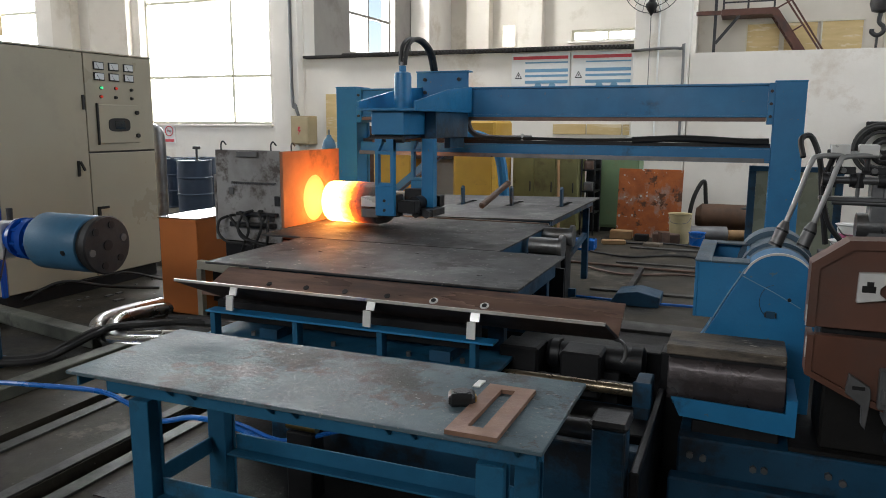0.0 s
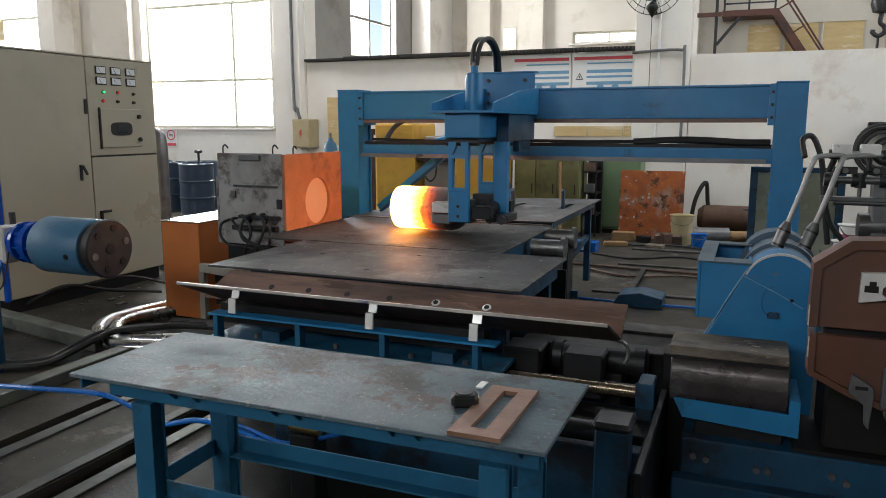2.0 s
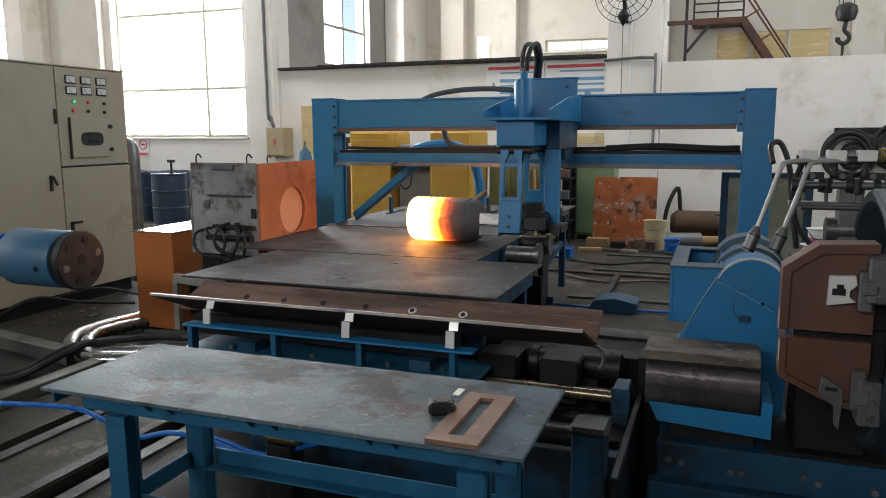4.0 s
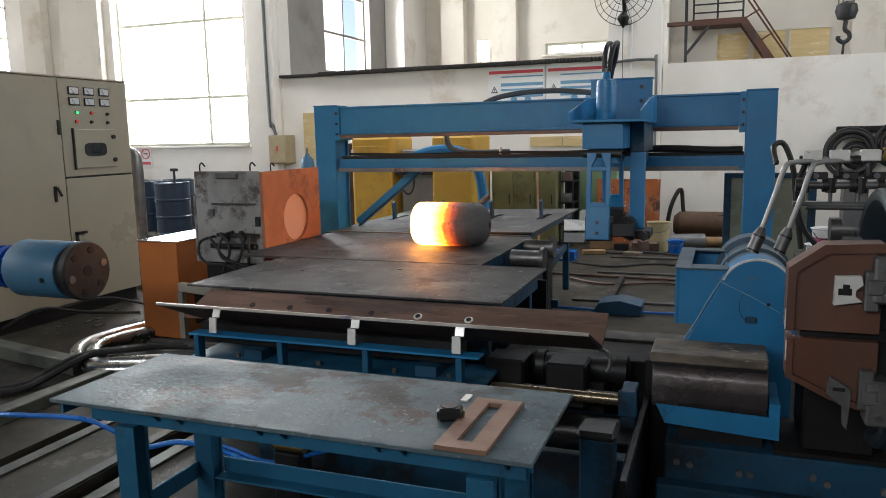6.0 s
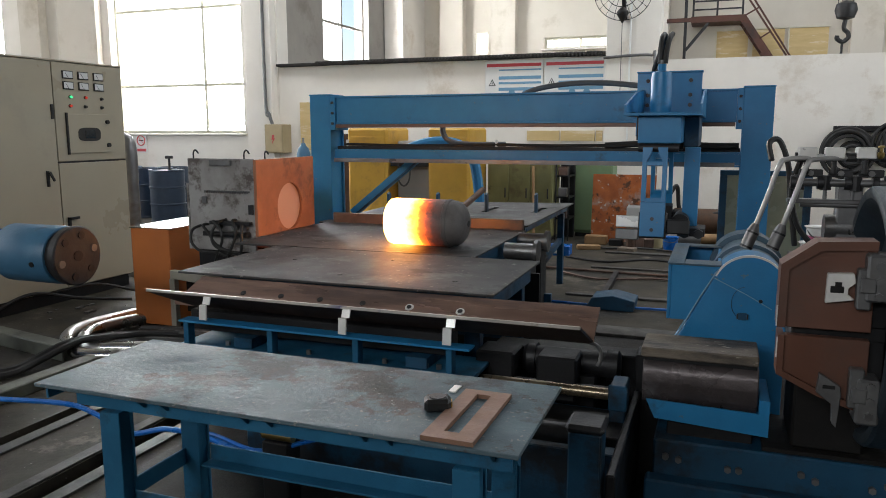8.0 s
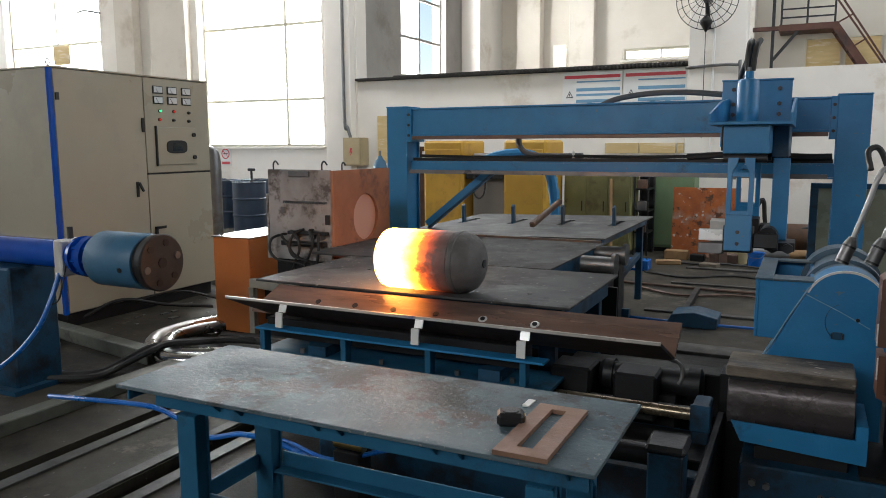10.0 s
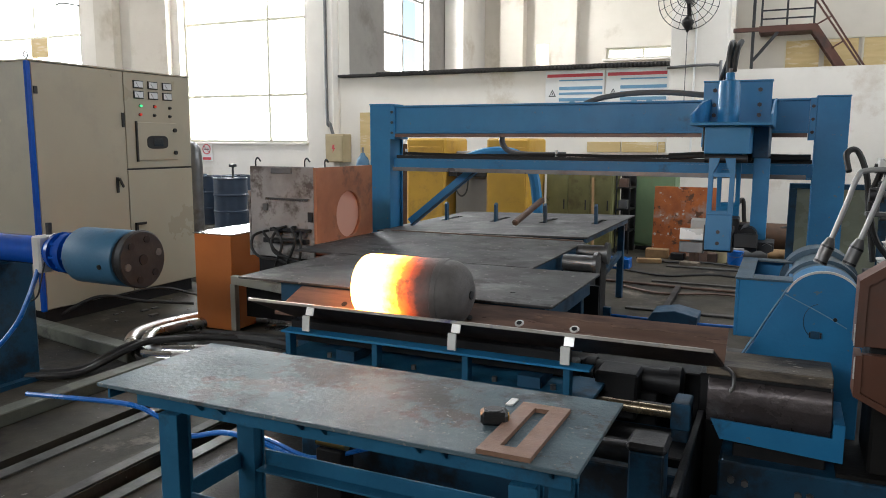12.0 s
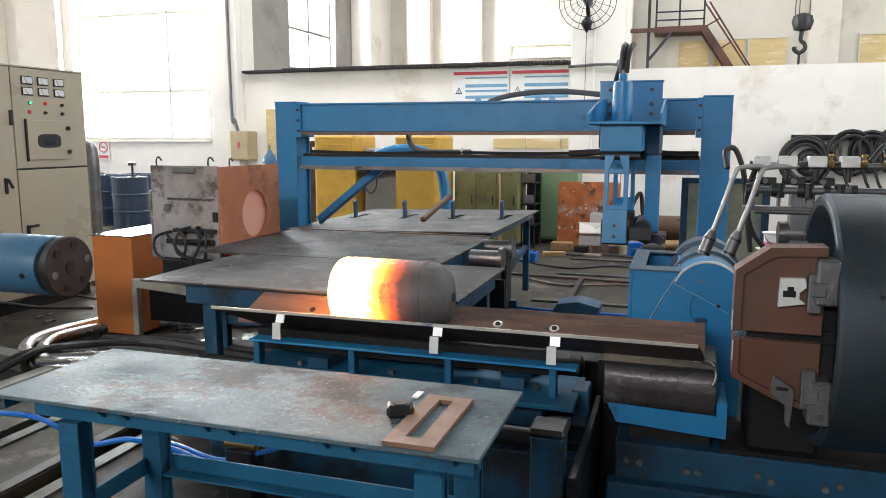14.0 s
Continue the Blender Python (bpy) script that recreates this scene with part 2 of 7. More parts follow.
WHITE = mat("white_board", (0.78, 0.78, 0.76), (0.74, 0.74, 0.72), 0.45, bump=0.02)
RED = mat("red_print", (0.60, 0.05, 0.07), (0.55, 0.05, 0.06), 0.5, bump=0)
PRINT_BLUE = mat("blue_print", (0.16, 0.34, 0.50), (0.14, 0.31, 0.47), 0.5, bump=0)
INK = mat("black_print", (0.04, 0.04, 0.045), (0.03, 0.03, 0.035), 0.5, bump=0)
METER = mat("meter_face", (0.68, 0.70, 0.70), (0.63, 0.65, 0.65), 0.2, bump=0)
SCREEN = mat("dark_screen", (0.01, 0.015, 0.018), (0.008, 0.012, 0.014), 0.1, bump=0)
TIN = mat("corrugated_cement", (0.034, 0.031, 0.028), (0.018, 0.017, 0.016), 0.9, bump=0.3)
STAIR_RED = mat("red_oxide_paint", (0.105, 0.038, 0.024), (0.07, 0.028, 0.02), 0.6, stain=(0.03, 0.02, 0.018))
BRASS = mat("brass", (0.42, 0.31, 0.11), (0.30, 0.22, 0.08), 0.35, 0.9, bump=0.03)
CHUCK_GREY = mat("dark_blue_grey_cast_iron", (0.036, 0.048, 0.058), (0.026, 0.036, 0.045), 0.42, 0.3, stain=(0.06, 0.07, 0.075), stain_scale=3, stain_at=0.62)
PLASTIC_WHITE = mat("white_bucket_plastic", (0.75, 0.74, 0.72), (0.70, 0.69, 0.66), 0.4, bump=0.02)
PINK = mat("pink_label", (0.55, 0.12, 0.25), (0.5, 0.1, 0.22), 0.5, bump=0)
FRAME_PAINT = mat("cream_window_paint", (0.66, 0.62, 0.50), (0.6, 0.56, 0.45), 0.6)
LAMP_GREEN = glow("green_lamp", (0.05, 1.0, 0.35), 1.2)
LAMP_RED = glow("red_lamp", (1.0, 0.06, 0.03), 0.35, (0.4, 0.03, 0.02))
GLASS = bpy.data.materials.new("window_glass")
GLASS.use_nodes = True
g = GLASS.node_tree.nodes["Principled BSDF"]
g.inputs["Transmission Weight"].default_value, g.inputs["Roughness"].default_value, g.inputs["IOR"].default_value = 1.0, 0.03, 1.15


def hot_material(name, reach, strength):
    """Steel that glows white-hot at its open end and cools to dark scale along its own x axis."""
    m = bpy.data.materials.new(name)
    m.use_nodes = True
    n, k = m.node_tree.nodes, m.node_tree.links
    p = n["Principled BSDF"]
    tc = n.new("ShaderNodeTexCoord")
    sep = n.new("ShaderNodeSeparateXYZ")
    k.new(tc.outputs["Object"], sep.inputs[0])

    def noise_fac(s, d):
        t = n.new("ShaderNodeTexNoise")
        t.inputs["Scale"].default_value, t.inputs["Detail"].default_value, t.inputs["Roughness"].default_value = s, d, 0.65
        k.new(tc.outputs["Object"], t.inputs["Vector"])
        return t.outputs["Fac"]

    def math_node(op, x, y):
        q = n.new("ShaderNodeMath")
        q.operation = op
        for sock, val in zip(q.inputs, (x, y)):
            if isinstance(val, float):
                sock.default_value = val
            else:
                k.new(val, sock)
        return q.outputs[0]

    jitter = math_node("MULTIPLY", math_node("SUBTRACT", noise_fac(20.0, 9.0), 0.5), 0.075)
    along = math_node("ADD", sep.outputs[0], jitter)
    t = math_node("DIVIDE", along, reach)
    cr = n.new("ShaderNodeValToRGB")
    e = cr.color_ramp.elements
    e[0].position, e[0].color = 0.0, (1.0, 0.345, 0.07, 1)
    e[1].position, e[1].color = 1.0, (0.0, 0.0, 0.0, 1)
    for pos, c in ((0.38, (0.70, 0.26, 0.045, 1)), (0.52, (0.30, 0.090, 0.008, 1)), (0.63, (0.085, 0.014, 0.0012, 1)), (0.74, (0.026, 0.0030, 0.0005, 1)), (0.84, (0.003, 0.0004, 0.0001, 1))):
        el = e.new(pos)
        el.color = c
    k.new(t, cr.inputs[0])
    # flakes of dark scale on the glowing skin
    flake = n.new("ShaderNodeMapRange")
    flake.inputs["From Min"].default_value, flake.inputs["From Max"].default_value = 0.53, 0.62
    flake.inputs["To Min"].default_value, flake.inputs["To Max"].default_value = 1.0, 0.34
    k.new(noise_fac(11.0, 10.0), flake.inputs["Value"])
    band = n.new("ShaderNodeMapRange")
    band.inputs["From Min"].default_value, band.inputs["From Max"].default_value = 0.30, 0.55
    k.new(t, band.inputs["Value"])
    keep = n.new("ShaderNodeMix")
    keep.inputs["A"].default_value = 1.0
    k.new(band.outputs[0], keep.inputs["Factor"])
    k.new(flake.outputs[0], keep.inputs["B"])
    k.new(cr.outputs[0], p.inputs["Emission Color"])
    k.new(math_node("MULTIPLY", keep.outputs["Result"], strength), p.inputs["Emission Strength"])
    base = n.new("ShaderNodeMix")
    base.data_type = "RGBA"
    base.inputs["A"].default_value, base.inputs["B"].default_value = (0.19, 0.175, 0.165, 1), (0.045, 0.040, 0.038, 1)
    k.new(noise_fac(9.0, 8.0), base.inputs["Factor"])
    k.new(base.outputs["Result"], p.inputs["Base Color"])
    p.inputs["Roughness"].default_value, p.inputs["Metallic"].default_value = 0.6, 0.2
    bp = n.new("ShaderNodeBump")
    bp.inputs["Strength"].default_value, bp.inputs["Distance"].default_value = 0.5, 0.01
    k.new(noise_fac(26.0, 6.0), bp.inputs["Height"])
    k.new(bp.outputs[0], p.inputs["Normal"])
    return m


HOT = hot_material("glowing_steel", 0.41, 23.0)


def furnace_material(name):
    """Pale refractory that still glows, the more the deeper inside."""
    m = glow(name, (1.0, 0.17, 0.045), 0.1, (0.50, 0.36, 0.30))
    n, k = m.node_tree.nodes, m.node_tree.links
    tc, sep, mr = n.new("ShaderNodeTexCoord"), n.new("ShaderNodeSeparateXYZ"), n.new("ShaderNodeMapRange")
    k.new(tc.outputs["Object"], sep.inputs[0])
    k.new(sep.outputs[0], mr.inputs["Value"])
    mr.inputs["From Min"].default_value, mr.inputs["From Max"].default_value = 0.26, 0.10
    mr.inputs["To Min"].default_value, mr.inputs["To Max"].default_value = 0.02, 0.75
    k.new(mr.outputs[0], n["Principled BSDF"].inputs["Emission Strength"])
    n["Principled BSDF"].inputs["Roughness"].default_value = 0.85
    return m


FURNACE = furnace_material("glowing_furnace_lining")
BRIGHT_SKY = glow("overcast_sky_glare", (0.95, 0.98, 1.0), 2.2, (0.8, 0.8, 0.8))


# ---- shape helpers ----
def mesh():
    return bmesh.new()


def bx(bm, x0, x1, y0, y1, z0, z1, bev=0.0, m=None):
    """A box between two corners, with chamfered edges."""
    r = bmesh.ops.create_cube(bm, size=1.0)
    v = r["verts"]
    bmesh.ops.scale(bm, vec=(abs(x1 - x0), abs(y1 - y0), abs(z1 - z0)), verts=v)
    bmesh.ops.translate(bm, vec=((x0 + x1) / 2, (y0 + y1) / 2, (z0 + z1) / 2), verts=v)
    if m is not None:
        bmesh.ops.transform(bm, matrix=m, verts=v)
    if bev:
        edges = list({e for q in v for e in q.link_edges})
        bmesh.ops.bevel(bm, geom=edges, offset=bev, segments=1, affect="EDGES")
    return bm


def cy(bm, p0, p1, r, seg=20, r2=None, caps=True):
    """A round bar, cone or drum from p0 to p1."""
    p0, p1 = Vector(p0), Vector(p1)
    d = p1 - p0
    m = Matrix.Translation((p0 + p1) / 2) @ d.to_track_quat("Z", "Y").to_matrix().to_4x4()
    bmesh.ops.create_cone(bm, cap_ends=caps, segments=seg, radius1=r, radius2=r if r2 is None else r2, depth=d.length, matrix=m)
    return bm


def beam(bm, p0, p1, w, h, bev=0.0, up=(0, 0, 1)):
    """A square bar from p0 to p1, w across and h high."""
    p0, p1 = Vector(p0), Vector(p1)
    d = (p1 - p0).normalized()
    side = d.cross(Vector(up)).normalized()
    top = side.cross(d)
    rot = Matrix((side, d, top)).transposed().to_4x4()
    return bx(bm, -w / 2, w / 2, -(p1 - p0).length / 2, (p1 - p0).length / 2, -h / 2, h / 2, bev, Matrix.Translation((p0 + p1) / 2) @ rot)


def prism(bm, pts, axis, a0, a1, bev=0.0):
    """A plate with the outline pts, in the two other axes in order, drawn along axis from a0 to a1."""
    def put(p, a):
        q = list(p)
        q.insert("xyz".index(axis), a)
        return bm.verts.new(q)
    lo, hi = [put(p, a0) for p in pts], [put(p, a1) for p in pts]
    n = len(pts)
    faces = [bm.faces.new(lo), bm.faces.new(hi[::-1])]
    for i in range(n):
        faces.append(bm.faces.new((lo[i], hi[i], hi[(i + 1) % n], lo[(i + 1) % n])))
    bmesh.ops.recalc_face_normals(bm, faces=faces)
    if bev:
        bmesh.ops.bevel(bm, geom=list({e for f in faces for e in f.edges}), offset=bev, segments=1, affect="EDGES")
    return bm


def spin(bm, prof, centre, axis="x", seg=36):
    """A turned body: prof holds (along, radius) pairs, round the axis through centre."""
    c = Vector(centre)
    rings = []
    for a, r in prof:
        ring = []
        for i in range(seg):
            t = 2 * math.pi * i / seg
            u, w = r * math.cos(t), r * math.sin(t)
            o = {"x": (a, u, w), "y": (u, a, w), "z": (u, w, a)}[axis]
            ring.append(bm.verts.new(c + Vector(o)))
        rings.append(ring)
    fs = []
    for A, B in zip(rings, rings[1:]):
        for i in range(seg):
            fs.append(bm.faces.new((A[i], A[(i + 1) % seg], B[(i + 1) % seg], B[i])))
    if prof[0][1] > 1e-4:
        fs.append(bm.faces.new(rings[0]))
    if prof[-1][1] > 1e-4:
        fs.append(bm.faces.new(rings[-1]))
    bmesh.ops.recalc_face_normals(bm, faces=fs)
    return bm


def tube(bm, pts, r, seg=10, steps=8):
    """A hose or bent pipe that glides through pts."""
    P = [Vector(p) for p in pts]
    P = [P[0] * 2 - P[1]] + P + [P[-1] * 2 - P[-2]]
    path = []
    for i in range(1, len(P) - 2):
        a, b, c, d = P[i - 1:i + 3]
        for s in range(steps):
            t = s / steps
            path.append(0.5 * (2 * b + (c - a) * t + (2 * a - 5 * b + 4 * c - d) * t * t + (3 * b - a - 3 * c + d) * t ** 3))
    path.append(P[-2])
    up = Vector((0.3, 0.2, 1)).normalized()
    rings = []
    for i, q in enumerate(path):
        d = (path[min(i + 1, len(path) - 1)] - path[max(i - 1, 0)]).normalized()
        s = d.cross(up)
        s = s.normalized() if s.length > 1e-3 else Vector((1, 0, 0))
        up = s.cross(d).normalized()
        rings.append([bm.verts.new(q + r * (math.cos(2 * math.pi * j / seg) * s + math.sin(2 * math.pi * j / seg) * up)) for j in range(seg)])
    for A, B in zip(rings, rings[1:]):
        for j in range(seg):
            f = bm.faces.new((A[j], A[(j + 1) % seg], B[(j + 1) % seg], B[j]))
            f.smooth = True
    bm.faces.new(rings[0][::-1])
    bm.faces.new(rings[-1])
    return bm


BASE = {}
FROM_EYE = {}


def thing(name, base, label, category, group="", kind=""):
    """An empty at the thing's base; its parts are built in world places and hung under it."""
    ob = new(name)
    ob.location = base
    ob.empty_display_size = 0.05
    BASE[ob] = Vector(base)
    return tagged(ob, label, category, group, kind)


def enlarge(k):
    """A larger build of a thing, grown about the height of the eye."""
    return Matrix.Translation((0, 0, 1.55)) @ Matrix.Scale(k, 4) @ Matrix.Translation((0, 0, -1.55))


def finish(bm, me, smooth):
    bmesh.ops.recalc_face_normals(bm, faces=bm.faces)
    if smooth:
        for f in bm.faces:
            f.smooth = True
        for e in bm.edges:
            e.smooth = len(e.link_faces) == 2 and e.calc_face_angle(0.0) < radians(32)
    bm.to_mesh(me)
    bm.free()


def part(name, bm, material, parent, label="", smooth=True):
    """ONE mesh object under a thing or under a part, built in world places."""
    base = BASE[parent]
    if parent in FROM_EYE:
        bmesh.ops.transform(bm, matrix=FROM_EYE[parent], verts=bm.verts)
    bmesh.ops.translate(bm, vec=-base, verts=bm.verts)
    me = bpy.data.meshes.new(name)
    finish(bm, me, smooth)
    me.materials.append(material)
    ob = new(name, me)
    ob.parent = parent
    BASE[ob] = base
    if parent in FROM_EYE:
        FROM_EYE[ob] = FROM_EYE[parent]
    return tagged(ob, label)


def solid(name, bm, material, base, label, category="", group="", kind="", smooth=True):
    """A thing that is one mesh."""
    bmesh.ops.translate(bm, vec=-Vector(base), verts=bm.verts)
    me = bpy.data.meshes.new(name)
    finish(bm, me, smooth)
    me.materials.append(material)
    ob = new(name, me)
    ob.location = base
    BASE[ob] = Vector(base)
    return tagged(ob, label, category, group, kind)


def structure(name, bm, material, label, smooth=False):
    return solid(name, bm, material, (0, 0, 0), label, "", "", "structure", smooth)


# ---- the hall ----
bm = mesh()
for x0, x1, y0, y1, z1 in ((-20.5, -3.36, -8.5, 19, 0), (-3.26, -2.74, -8.5, 19, 0), (-2.62, 10.5, -8.5, 19, 0),
                           (-3.36, -3.26, -8.5, -1, 0), (-3.36, -3.26, 4.6, 19, 0), (-2.74, -2.62, -8.5, -1, 0), (-2.74, -2.62, 4.6, 19, 0),
                           (-3.36, -3.26, -1, 4.6, -0.12), (-2.74, -2.62, -1, 4.6, -0.12)):
    bx(bm, x0, x1, y0, y1, -0.2, z1)
structure("floor", bm, CONCRETE, "oil-stained grey concrete workshop floor with two slots")
# Unseen ceiling, added; its dark boards cut the bounce into the foreground.
bm = mesh()
for x0, x1, y0, y1 in ((-20.5, 10.5, -8.5, 8.8), (-20.5, -10.0, 8.8, 10.4), (6.0, 10.5, 8.8, 10.4), (-20.5, 10.5, 10.4, 14.2),
                       (-20.5, -6.0, 14.2, 15.8), (8.0, 10.5, 14.2, 15.8), (-20.5, 10.5, 15.8, 19.0)):
    bx(bm, x0, x1, y0, y1, 7.0, 7.1)
structure("ceiling", bm, ROOF, "unseen dark ceiling with assumed openings for the roof fill lamps")


def wall_x(name, y0, y1, x0, x1, z0, z1, holes, material, label):
    """A wall along x between y0 and y1, with openings (x0, x1, z0, z1) that go through it."""
    bm = mesh()
    xs = sorted(holes)
    at = x0
    for a, b, c, d in xs:
        if a > at:
            bx(bm, at, a, y0, y1, z0, z1)
        if c > z0:
            bx(bm, a, b, y0, y1, z0, c)
        if d < z1:
            bx(bm, a, b, y0, y1, d, z1)
        at = b
    if at < x1:
        bx(bm, at, x1, y0, y1, z0, z1)
    return structure(name, bm, material, label)


def wall_y(name, x0, x1, y0, y1, z0, z1, holes, material, label):
    bm = mesh()
    at = y0
    for a, b, c, d in sorted(holes):
        if a > at:
            bx(bm, x0, x1, at, a, z0, z1)
        bx(bm, x0, x1, a, b, z0, c)
        bx(bm, x0, x1, a, b, d, z1)
        at = b
    bx(bm, x0, x1, at, y1, z0, z1)
    return structure(name, bm, material, label)


TALL, FAR = (-11.42, -8.36, 1.5, 6.5), (-17.5, -14.25, 1.5, 6.5)
wall_x("wall_north", 12.0, 12.35, -20.2, -7.6, 0, 7.0, [TALL, FAR], WHITE_WALL, "whitewashed plaster wall with tall bright windows")
# Grey here stands for the shade on this stretch of wall.
wall_y("wall_recess", -7.95, -7.6, 12.35, 18.0, 0, 7.0, [(13.7, 15.8, 2.95, 5.8)], GREY_WALL, "wall with a steel window, its shade put in as grey")
wall_x("wall_rear", 18.0, 18.35, -7.95, 10.2, 0, 7.0, [(-5.75, -5.45, 3.4, 3.9), (-4.05, -2.5, 3.45, 3.72)], OLD_WALL, "aged cream plaster wall of the hall behind")
# Unseen walls, added; the grey ones dim the foreground, openings admit fill light.
wall_y("wall_west", -20.4, -20.05, -8.0, 12.35, 0, 7.0, [(-3.0, 11.0, 2.5, 6.5)], GREY_WALL, "unseen grey side wall with assumed openings for fill light")
wall_y("wall_east", 10.0, 10.35, -8.0, 18.35, 0, 7.0, [(-2.0, 14.0, 3.5, 6.5)], OLD_WALL, "unseen cream side wall with assumed openings for fill light")
wall_x("wall_south", -8.35, -8.0, -20.2, 10.2, 0, 7.0, [(-7.6, 0.6, 4.2, 6.6)], GREY_WALL, "unseen grey wall with an assumed high opening for fill light")
# the low partition in front of the hall behind
structure("wall_partition", bx(mesh(), -7.59, -1.72, 12.0, 12.2, 0, 2.68), WHITE_WALL, "stained white partition wall of the lean-to")
structure("wall_partition_east", bx(mesh(), -0.9, 9.99, 12.05, 12.25, 0, 2.6), WHITE_WALL, "clean whitewashed low partition wall")
for name, x0, x1, y0, y1, m in (("column_1", -8.16, -7.62, 11.8, 11.995, WHITE_WALL), ("column_2", -1.71, -0.91, 11.88, 12.3, WHITE_WALL),
                                ("column_3", -13.55, -13.0, 11.78, 11.995, OLD_WALL), ("column_4", -12.6, -11.6, 11.85, 11.995, OLD_WALL),
                                ("column_5", -7.58, -7.1, 16.6, 17.99, WHITE_WALL), ("column_6", -6.6, -6.0, 17.7, 17.99, OLD_WALL),
                                ("column_7", -5.3, -4.7, 17.75, 17.99, OLD_WALL), ("column_8", -1.9, -1.2, 17.6, 17.99, WHITE_WALL),
                                ("column_9", 2.4, 3.0, 17.7, 17.99, OLD_WALL)):
    structure(name, bx(mesh(), x0, x1, y0, y1, 0, 6.99, 0.012), m, "plastered wall column with worn edges")
# corrugated sheet edge on the lean-to
bm = mesh()
n = 420
xa, xb = -6.75, -1.75
for i in range(n):
    a, b = xa + (xb - xa) * i / n, xa + (xb - xa) * (i + 1) / n
    za, zb = 2.695 + 0.022 * math.sin(i * 1.25), 2.695 + 0.022 * math.sin((i + 1) * 1.25)
    lo = [bm.verts.new((a, 11.85, za)), bm.verts.new((b, 11.85, zb)), bm.verts.new((b, 13.2, zb + 0.12)), bm.verts.new((a, 13.2, za + 0.12))]
    hi = [bm.verts.new(v.co + Vector((0, 0, 0.03))) for v in lo]
    bm.faces.new(lo[::-1]), bm.faces.new(hi)
    for j in range(4):
        bm.faces.new((lo[j], lo[(j + 1) % 4], hi[(j + 1) % 4], hi[j]))
structure("roof_sheet", bm, TIN, "dark weathered corrugated sheet on the lean-to", False)
structure("ledge", bx(mesh(), -7.58, -6.7, 11.9, 12.3, 2.685, 2.73, 0.005), TIN, "dirty dark ledge on the partition")


def window(name, x0, x1, z0, z1, y, xs, zs, material, label, bar=0.05):
    w = thing(name, ((x0 + x1) / 2, y, z0), label, "window", "", "structure")
    bm = mesh()
    for a in (x0 + bar / 2, x1 - bar / 2):
        bx(bm, a - bar / 2, a + bar / 2, y - 0.03, y + 0.03, z0, z1)
    for c in (z0 + bar / 2, z1 - bar / 2):
        bx(bm, x0 + bar, x1 - bar, y - 0.028, y + 0.028, c - bar / 2, c + bar / 2)
    part("window_frame", bm, material, w)
    for a in xs:
        part("mullion", bx(mesh(), a - bar / 2, a + bar / 2, y - 0.025, y + 0.025, z0 + bar, z1 - bar), material, w)
    for c in zs:
        part("transom", bx(mesh(), x0 + bar, x1 - bar, y - 0.022, y + 0.022, c - bar / 2, c + bar / 2), material, w)
    ex, ez = [x0] + list(xs) + [x1], [z0] + list(zs) + [z1]
    for a, b in zip(ex, ex[1:]):
        for c, d in zip(ez, ez[1:]):
            p = part("pane", bx(mesh(), a + bar / 2, b - bar / 2, y + 0.004, y + 0.010, c + bar / 2, d - bar / 2), GLASS, w)
            p.visible_shadow = False
    part("window_sill", bx(mesh(), x0 - 0.05, x1 + 0.05, y - 0.25, y - 0.03, z0 - 0.04, z0, 0.005), WHITE_WALL, w)
    return w


window("window_1", *TALL, 12.2, [-9.33], [2.42, 3.86], FRAME_PAINT, "tall steel window in cream paint, glaring with daylight")
window("window_2", *FAR, 12.2, [-15.9], [2.55, 3.85], FRAME_PAINT, "tall steel window in cream paint, glaring with daylight")
w = thing("window_3", (-7.78, 14.75, 2.95), "grey steel side window over the lean-to", "window", "", "structure")
for a in (13.7, 14.75, 15.76):
    part("mullion", bx(mesh(), -7.8, -7.74, a, a + 0.05, 2.95, 5.8), GREY_WALL, w)
for c in (2.95, 3.75, 4.6, 5.75):
    part("transom", bx(mesh(), -7.795, -7.745, 13.75, 15.76, c, c + 0.05), GREY_WALL, w)
window("window_4", -4.05, -2.5, 3.45, 3.72, 18.1, [-3.2], [], FRAME_PAINT, "low bright slit window in the rear wall")

# the bright sky seen through the side and rear windows
structure("backdrop", bx(mesh(), -19.8, -8.0, 12.80, 12.83, 0.3, 7.3), BRIGHT_SKY, "white glare of the sky outside the tall windows")
structure("backdrop", bx(mesh(), -10.6, -10.55, 12.9, 19.9, 1.5, 9.0), BRIGHT_SKY, "white glare of the sky outside the side window")
structure("backdrop", bx(mesh(), -9.5, 1.0, 20.0, 20.05, 2.0, 7.5), BRIGHT_SKY, "white glare of the sky outside the rear windows")

# floor strips, slots and channels
def floor_strip(name, x0, x1, y0, y1, z, material, label):
    return structure(name, bx(mesh(), x0, x1, y0, y1, 0.0005, z, 0.0015), material, label)


# Slot bottoms coloured black for the shade down in the recess.
floor_strip("floor_slot", -3.355, -3.265, -0.9, 4.55, 0.002, SLOT, "black strip in the floor slot, for the shade of its depth").location.z = -0.115
floor_strip("floor_strip", -3.25, -3.17, 0.3, 4.4, 0.012, STRIP, "worn steel strip let into the floor")
floor_strip("floor_slot_b", -2.735, -2.625, -0.9, 4.55, 0.002, SLOT, "black strip in the floor slot, for the shade of its depth").location.z = -0.115
floor_strip("floor_strip_b", -2.61, -2.53, 0.3, 4.4, 0.012, STRIP, "worn steel strip let into the floor")
floor_strip("floor_strip_c", -2.82, -2.75, 0.3, 4.4, 0.010, STRIP, "worn steel strip let into the floor")
bm = bx(mesh(), -3.88, -3.76, 0.5, 4.45, 0.0, 0.075, 0.006)
solid("channel_cover", bm, KERB, (-3.83, 2.4, 0), "pale green painted steel channel on the floor", "channel")
